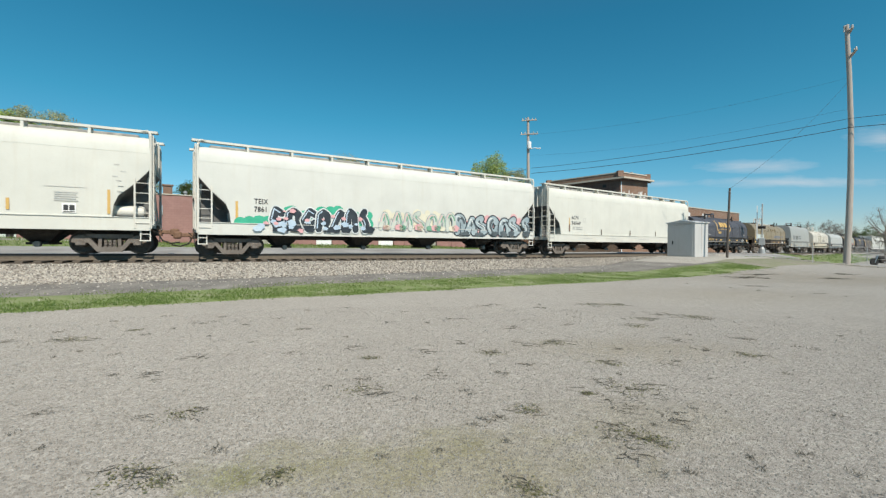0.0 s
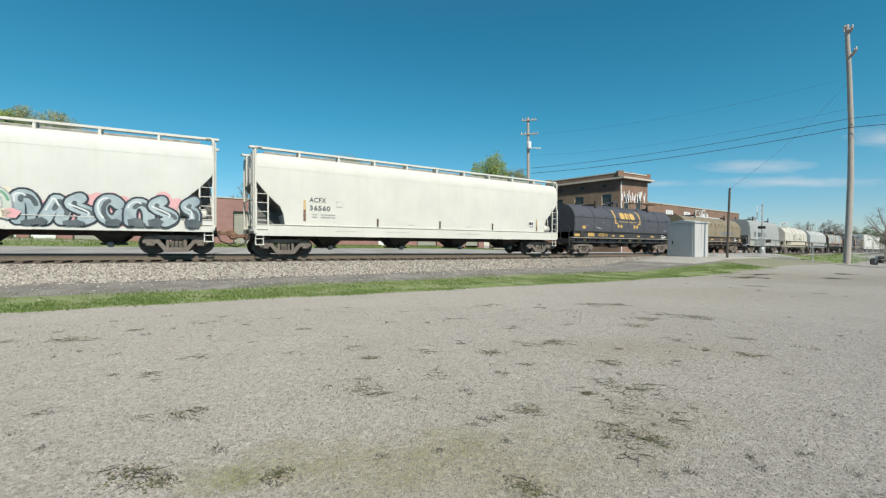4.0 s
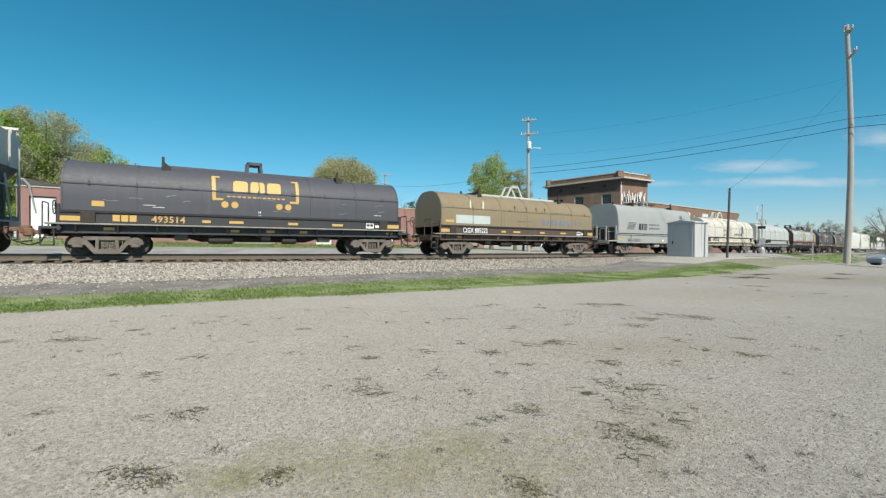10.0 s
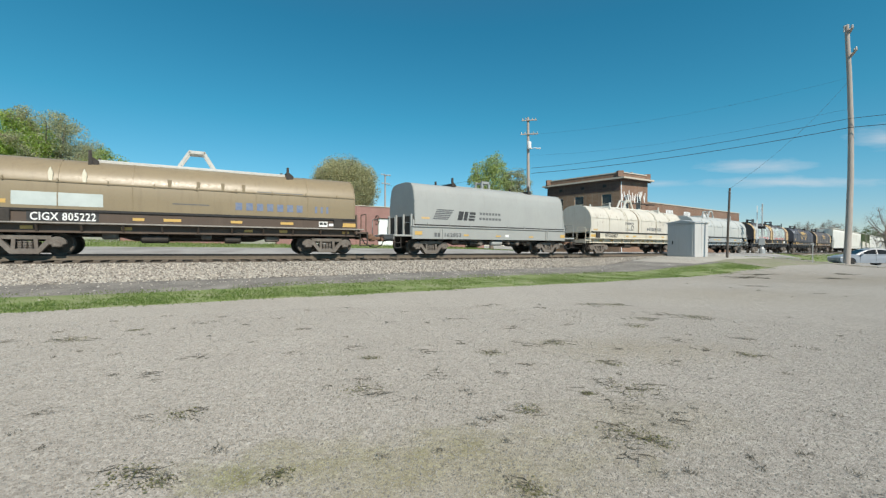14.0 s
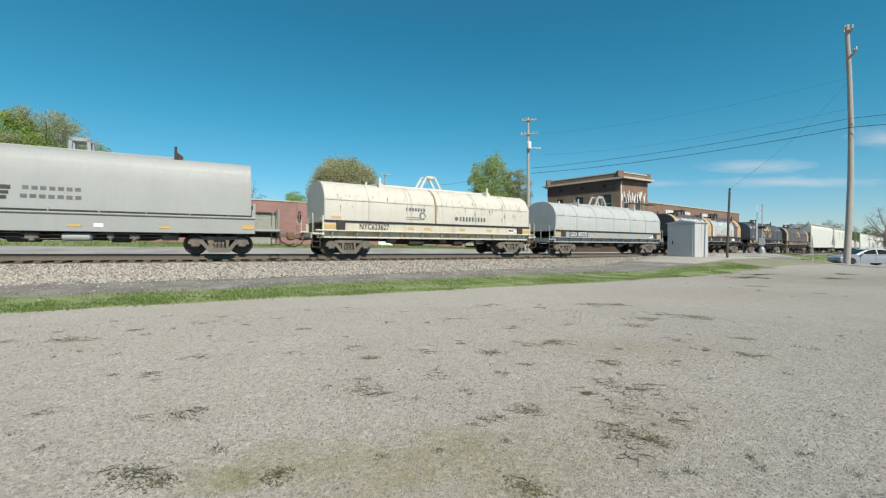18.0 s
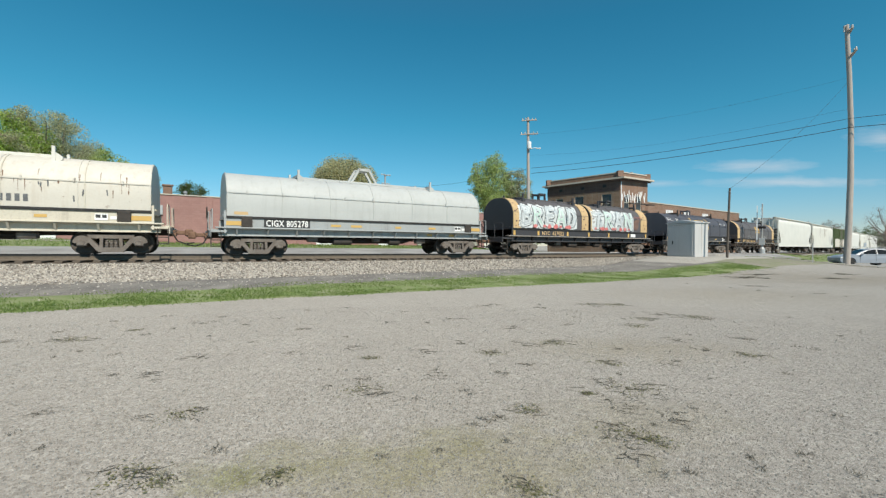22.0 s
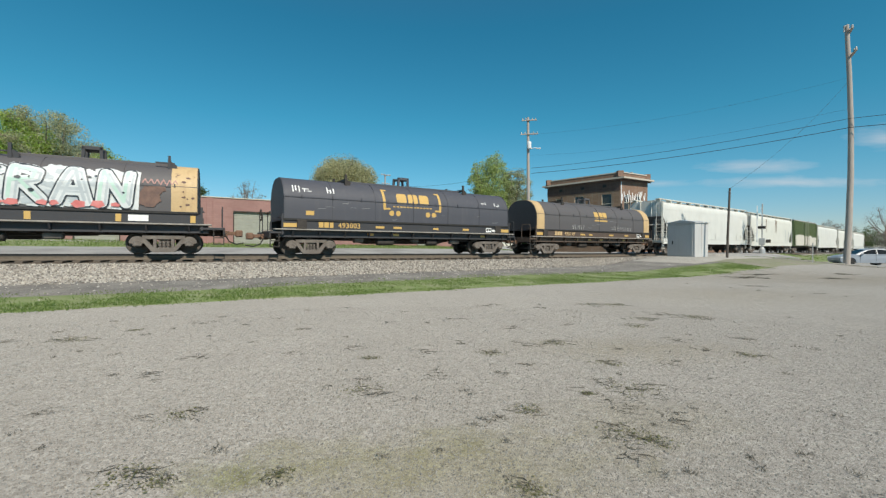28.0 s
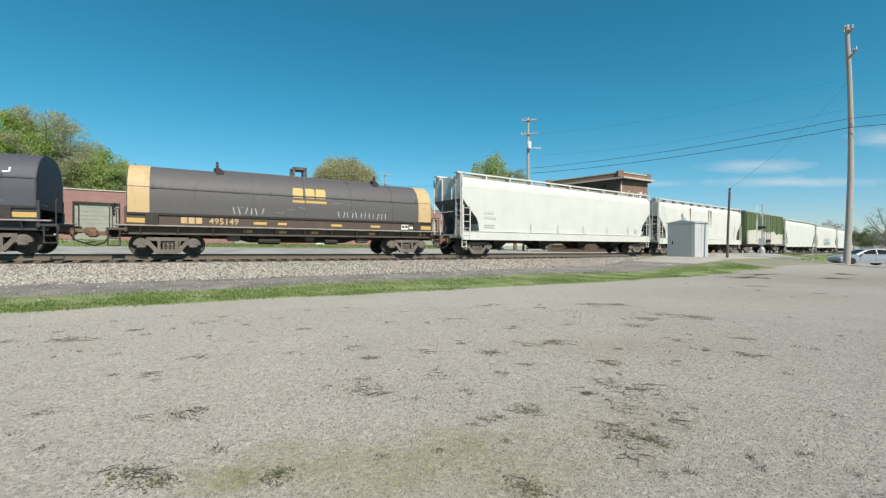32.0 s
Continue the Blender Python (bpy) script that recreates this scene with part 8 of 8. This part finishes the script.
    on_wall(D, Flat().rect(-5.15, -4.93, 1.3, 1.55).rect(-4.89, -4.67, 1.3, 1.55).rect(-4.63, -4.41, 1.3, 1.55), YELLOW, "stencil_bars", -1.435)
    on_skin(D, Flat().rect(-5.77, -5.4, 1.85, 2.05), YELLOW, name="placard", z=1.9)
    on_skin(D, Flat().rect(-4.2, -3.8, 1.95, 1.98).rect(-3.9, -3.5, 1.88, 1.91).rect(5.3, 5.7, 1.9, 1.93), INK_GREY, name="chalk_marks", z=1.9)
    on_skin(D, Flat().rect(-0.05, 0.05, 1.62, 1.72).rect(-0.05, 0.05, 1.8, 1.9), INK_WHITE, name="centre_mark", z=1.7)
    sill_marks(D, 6.65, 1)
    Jc = C["J"]
    emblem(Jc, -0.02)
    on_wall(Jc, Flat().line("493003", -4.15, -3.03, 1.3, 0.36), YELLOW, "lettering", -1.435, "yellow stencilled car number")
    on_wall(Jc, Flat().rect(-5.08, -4.86, 1.3, 1.55).rect(-4.82, -4.6, 1.3, 1.55).rect(-4.56, -4.38, 1.3, 1.55), YELLOW, "stencil_bars", -1.435)
    on_skin(Jc, Flat().rect(-5.67, -5.3, 1.86, 2.06), YELLOW, name="placard", z=1.9)
    for x, z, w, h in ((-5.95, 2.92, 0.05, 0.36), (-5.82, 3.0, 0.05, 0.28), (-5.66, 2.92, 0.04, 0.36), (-5.5, 3.1, 0.3, 0.035), (-5.42, 2.95, 0.04, 0.2), (-5.3, 2.98, 0.22, 0.035), (-4.35, 2.95, 0.05, 0.36), (-4.2, 2.95, 0.045, 0.22), (-4.05, 2.95, 0.05, 0.3), (-4.35, 3.08, 0.2, 0.04), (4.9, 2.95, 0.2, 0.05), (5.2, 2.9, 0.05, 0.16), (5.9, 2.85, 0.05, 0.25), (6.05, 2.85, 0.2, 0.05), (6.2, 2.85, 0.05, 0.2)):
        on_skin(Jc, Flat().rect(x - 0.3, x - 0.3 + w, z, z + h), INK_WHITE, name="chalk_mark", z=2.0)
    sill_marks(Jc, 6.65, 2)
    for car, sd in ((D, 51), (Jc, 52), (C["K"], 53)):
        rr = random.Random(sd)
        for k in range(12):
            x, z = rr.uniform(-5.6, 5.6), rr.uniform(1.8, 2.5)
            on_skin(car, Flat().stroke([(x, z), (x + rr.uniform(0.05, 0.3), z + rr.uniform(-0.06, 0.06)), (x + rr.uniform(0.2, 0.45), z + rr.uniform(-0.03, 0.09))], rr.uniform(0.012, 0.028)), SCUFF, name="scuff", z=1.8, lift=0.002)
    # E
    E = C["E"]
    on_skin(E, Flat().rect(-5.64, -3.1, 1.8, 2.28), PANEL_GREY, name="hood_panel", z=1.8, label="pale blue-grey painted panel")
    on_wall(E, Flat().rect(-5.24, -3.22, 1.24, 1.6), INK, "number_board", -1.43)
    on_wall(E, Flat().line("CIGX 805222", -5.16, -3.31, 1.28, 0.4), INK_WHITE, "lettering", -1.43, "white stencilled car number on black", 0.004)
    fl = Flat()
    for k in range(7):
        fl.rect(1.38 + k * 0.42, 1.64 + k * 0.42, 1.9, 2.22)
    for k in range(3):
        fl.rect(4.72 + k * 0.26, 4.82 + k * 0.26, 1.9, 2.2)
    on_skin(E, fl, INK_BLUE, name="faded_letters", z=1.9, label="faded blue letter bars")
    on_skin(E, Flat().rect(-6.36, -5.77, 1.84, 1.98), YELLOW, name="placard", z=1.9)
    on_skin(E, Flat().rect(-0.9, 0.4, 2.03, 2.07).rect(2.2, 4.2, 2.72, 2.75), INK_DARKGREY, name="stencil_bars", z=1.9)
    sill_marks(E, 6.65, 3)
    for k, x in enumerate((-4.6, -3.65, -1.0, 0.0, 0.9, 1.7)):
        part("bracket", Geo().prism([(x - 0.05, 2.7), (x + 0.05, 2.7), (x + 0.07, 3.0), (x, 3.2 if k < 2 else 3.0), (x - 0.07, 3.0)], -1.42, -1.36, "y"), CREAM if k < 2 else HOOD_TAN, E)
    # F
    F = C["F"]
    fl = Flat()
    for k in range(6):
        z = 1.95 + k * 0.1
        fl.poly([(-4.75 + 0.05 * k, z), (-3.75 + 0.08 * k, z), (-3.70 + 0.08 * k, z + 0.065), (-4.72 + 0.05 * k, z + 0.065)])
    on_skin(F, fl, INK_DARKGREY, "square", "emblem_stripes", 1.9)
    fl = Flat().poly([(-3.1, 1.95), (-2.75, 1.95), (-2.6, 2.46), (-2.95, 2.46)]).poly([(-2.68, 1.95), (-2.42, 1.95), (-2.27, 2.46), (-2.53, 2.46)]).rect(-2.2, -1.75, 2.3, 2.45).rect(-2.25, -1.8, 2.13, 2.25).rect(-2.3, -1.85, 1.95, 2.08)
    on_skin(F, fl, INK, "square", "emblem_marks", 1.9)
    fl = Flat()
    for k in range(7):
        fl.rect(-1.45 + k * 0.24, -1.28 + k * 0.24, 2.32, 2.46).rect(-1.5 + k * 0.25, -1.32 + k * 0.25, 2.02, 2.16)
    on_skin(F, fl, INK_DARKGREY, "square", "word_bars", 1.9)
    on_wall(F, Flat().line("162853", -4.05, -2.84, 1.0, 0.3), INK_DARKGREY, "lettering", -1.485, "dark grey stencilled car number")
    on_wall(F, Flat().rect(-4.66, -4.5, 1.0, 1.21).rect(-4.44, -4.28, 1.0, 1.21), INK_DARKGREY, "stencil_bars", -1.485)
    on_wall(F, Flat().rect(-5.9, -5.45, 1.08, 1.27).rect(-2.66, -2.31, 1.05, 1.15).rect(-0.22, 0.16, 1.04, 1.13).rect(2.56, 2.95, 1.03, 1.12).rect(5.56, 6.0, 1.06, 1.26), YELLOW, "reflectors", -1.485)
    on_skin(F, Flat().rect(-5.48, -4.95, 1.94, 2.05), YELLOW_B, "square", "placard", 1.9)
    on_wall(F, Flat().rect(0.53, 0.82, 1.04, 1.18), INK_WHITE, "data_panel", -1.485)
    # G
    G = C["G"]
    fl = Flat()
    for k in range(7):
        fl.rect(-2.3 + k * 0.175, -2.18 + k * 0.175, 2.3, 2.47)
    fl.rect(-2.3, -1.4, 1.94, 1.98).rect(-2.3, -1.4, 1.84, 1.88)
    on_skin(G, fl, INK_DARKGREY, name="word_bars", z=1.9)
    fl = Flat().stroke([(-1.12, 2.0), (-1.14, 2.14), (-1.24, 2.23), (-1.38, 2.22), (-1.46, 2.1), (-1.42, 1.95), (-1.3, 1.88), (-1.18, 1.92)], 0.075)
    on_skin(G, fl, INK_DARKGREY, name="emblem", z=1.9)
    fl = Flat().disc(0.95, 2.0, 0.12, 12)
    for k in range(9):
        fl.rect(1.17 + k * 0.218, 1.3 + k * 0.218, 1.87, 2.13)
    on_skin(G, fl, INK_DARKGREY, name="word_bars", z=1.9)
    on_wall(G, Flat().line("NYC623627", -4.91, -3.29, 1.28, 0.4), INK, "lettering", -1.435, "black stencilled car number")
    on_skin(G, Flat().rect(-6.34, -5.83, 1.75, 1.88), YELLOW_B, name="placard", z=1.7)
    sill_marks(G, 6.65, 4)
    part("hood_joint", Geo().prism([(-a - 0.03, b + 0.01) for a, b in hood_profile("round")] + [(a + 0.03, b + 0.01) for a, b in reversed(hood_profile("round"))], -0.5, -0.4), HOOD_TAN, G)
    rr = random.Random(17)
    for k in range(34):
        x, top_ = rr.uniform(-6.2, 6.2), rr.choice((2.68, 2.68, 2.95, 2.4, 3.1))
        ln, w = rr.uniform(0.08, 0.45), rr.uniform(0.008, 0.022)
        on_skin(G, Flat().poly([(x - w, top_), (x + w, top_), (x + w * 0.4, top_ - ln), (x - w * 0.3, top_ - ln)]), mottled_rust, name="rust_streak", z=1.9, lift=0.003)
    for k in range(9):
        x, zz = rr.uniform(0.8, 5.8), rr.uniform(2.1, 3.0)
        on_skin(G, Flat().stroke([(x, zz), (x + rr.uniform(-0.03, 0.06), zz - rr.uniform(0.08, 0.2))], 0.04), INK_DARKGREY, name="dent_mark", z=1.9, lift=0.003)
    for x in (-4.4, -2.0, 2.3, 4.6):
        part("hood_joint", Geo().prism([(-a - 0.026, b + 0.012) for a, b in hood_profile("round")] + [(a + 0.026, b + 0.012) for a, b in reversed(hood_profile("round"))], x, x + 0.03), BODY_CREAM, G)
    # H
    H = C["H"]
    on_wall(H, Flat().rect(-5.18, -3.18, 1.24, 1.6), INK, "number_board", -1.43)
    on_wall(H, Flat().line("CIGX 805278", -5.1, -3.27, 1.28, 0.4), INK_WHITE, "lettering", -1.43, "white stencilled car number on black", 0.004)
    on_skin(H, Flat().rect(-6.37, -5.81, 1.75, 1.88), YELLOW_B, name="placard", z=1.7)
    sill_marks(H, 6.65, 5)
    # I
    I = C["I"]
    put = lambda fl, mt, lift: on_skin(I, fl, mt, name="graffiti", z=1.7, lift=0.03 + lift)
    sprayed_word(put, "BREAD", -7.05, -1.55, 1.68, 3.5, 24)
    sprayed_word(put, "TRAN", 0.3, 5.45, 1.68, 3.42, 27)
    fl = Flat()
    rr = random.Random(6)
    for k in range(6):
        x = 5.65 + k * 0.2
        fl.stroke([(x, 2.75 + rr.uniform(-0.05, 0.05)), (x + 0.09, 2.95), (x + 0.17, 2.78)], 0.035)
    put(fl, SPRAY_PEACH, 0.0)
    put(shards(5.3, 6.5, 1.75, 2.75, 26, 71, 0.24), RUST_WEAR, -0.008)
    for x0, x1, sd in ((-7.55, -7.0, 72), (-0.88, -0.2, 73), (0.15, 0.58, 74), (6.65, 7.45, 75)):
        put(shards(x0, x1, 1.7, 3.5, 10, sd, 0.07), RUST_WEAR, 0.002)
    on_wall(I, Flat().line("NYC  627022", -5.0, -2.83, 1.28, 0.36), YELLOW_B, "lettering", -1.435, "yellow stencilled car number")
    fl = Flat()
    for x in (-7.5, -5.34, -2.42, -0.09, 2.31, 4.9, 7.35):
        on_wall(I, Flat().rect(x - 0.09, x + 0.09, 1.25, 1.54), YELLOW, "reflector", -1.435)
    on_wall(I, Flat().rect(5.2, 5.85, 1.28, 1.52), INK_WHITE, "data_panel", -1.435)
    # K
    Kc = C["K"]
    fl = Flat()
    for k in range(3):
        a = -0.57 + k * 0.52
        fl.poly([(a + 0.05, 3.1), (a + 0.44, 3.1), (a + 0.49, 3.02), (a + 0.47, 2.6), (a + 0.05, 2.6), (a, 2.68)])
    fl.rect(-0.57, 0.99, 2.38, 2.49)
    on_skin(Kc, fl, YELLOW, name="emblem", z=2.0, label="yellow emblem with an underline")
    on_wall(Kc, Flat().line("495149", -3.9, -2.8, 1.3, 0.36), YELLOW_B, "lettering", -1.435, "faded yellow stencilled car number")
    on_wall(Kc, Flat().rect(-4.9, -4.68, 1.3, 1.55).rect(-4.64, -4.42, 1.3, 1.55).rect(-4.38, -4.16, 1.3, 1.55), YELLOW_B, "stencil_bars", -1.435)
    fl = Flat()
    rr = random.Random(4)
    for x0 in (-2.95, 1.6, 2.9):
        for k in range(6):
            x = x0 + k * 0.22
            fl.stroke([(x, 1.75 + rr.uniform(0, 0.05)), (x + rr.uniform(-0.08, 0.1), 2.0 + rr.uniform(0, 0.06))], 0.03)
    on_skin(Kc, fl, INK_GREY, name="chalk_marks", z=1.7)
    sill_marks(Kc, 6.65, 6)
    # later hoppers
    L = C["L"]
    on_wall(L, Flat().rect(-8.1, -7.9, 2.42, 2.56).rect(-7.85, -7.65, 2.42, 2.56).rect(-7.6, -7.4, 2.42, 2.56).rect(-8.1, -7.2, 2.14, 2.28), INK_GREY, "stencil_bars")
    for x in (-4.2, -1.6, 1.1, 3.9, 6.6):
        on_wall(L, Flat().rect(x - 0.05, x + 0.05, 1.45, 2.0), INK_GREY, "reflector")
    on_wall(L, Flat().rect(-8.1, -7.3, 1.75, 1.8).rect(-8.1, -7.3, 1.62, 1.66).rect(7.5, 7.9, 1.6, 1.9), INK_GREY, "stencil_bars")
    Mm = C["M"]
    on_wall(Mm, Flat().rect(-8.0, -7.2, 2.3, 2.45).rect(-8.0, -7.2, 2.0, 2.15), INK_GREY, "stencil_bars")
    for x in (-3.4, 0.6, 1.1):
        on_wall(Mm, Flat().poly([(x, 4.2), (x + 0.25, 4.2), (x + 0.18, 2.6 + 0.4 * (x > 0)), (x + 0.1, 2.4)]), mottled_rust, "rust_streak")
    on_wall(Mm, Flat().stroke([(5.6, 1.6), (5.6, 3.0)], 0.16).stroke([(7.0, 1.6), (7.2, 2.7)], 0.2), SPRAY_GREY, "graffiti")
    graffiti(lambda fl, mt, lift: on_wall(C["P"], fl, mt, "graffiti", -1.535, lift=lift), -3.0, 3.0, 1.3, 2.6, 5, 31, None, SPRAY_GREY, SPRAY_WHITE, PALE_BLUE, SPRAY_GREY, 0.3)


mark_cars()


# ---- what moves ----
def motions():
    times = [0.5 * i for i in range(65)]
    for car, s, half in MOVING:
        walk(car, [(t, track_pose(s - gone(t), half)) for t in times])
    turns = [(0.1 * i, -gone(0.1 * i) / WHEEL_R) for i in range(321)]
    for w, dx in WHEELSETS:
        walk(w, [(t, pose(dx, 0, WHEEL_R, 0, math.degrees(a), 0)) for t, a in turns])
    rows = [(0.0, 9.0), (8.6, 8.6), (9.0, 6.2), (9.4, 4.6), (9.8, 3.25), (10.2, 2.45), (10.6, 1.85), (11.0, 1.5), (11.4, 1.15), (11.8, 0.65), (12.2, 0.28), (12.6, 0.08), (13.0, 0.0), (20.0, 0.0), (32.0, 0.0)]
    walk(SEDAN, [(t, car_pose(b)) for t, b in rows])
    fine = sorted({0.0, 32.0, 13.2, 8.4, 4.0, *[round(8.6 + 0.1 * i, 1) for i in range(47)]})
    back = lambda t: float(np.interp(t, [r[0] for r in rows], [r[1] for r in rows]))
    for w, wx, side in SEDAN_WHEELS:
        walk(w, [(t, pose(wx, side * 0.8, 0.325, 0, math.degrees(back(t) / 0.325), 0)) for t in fine])


motions()
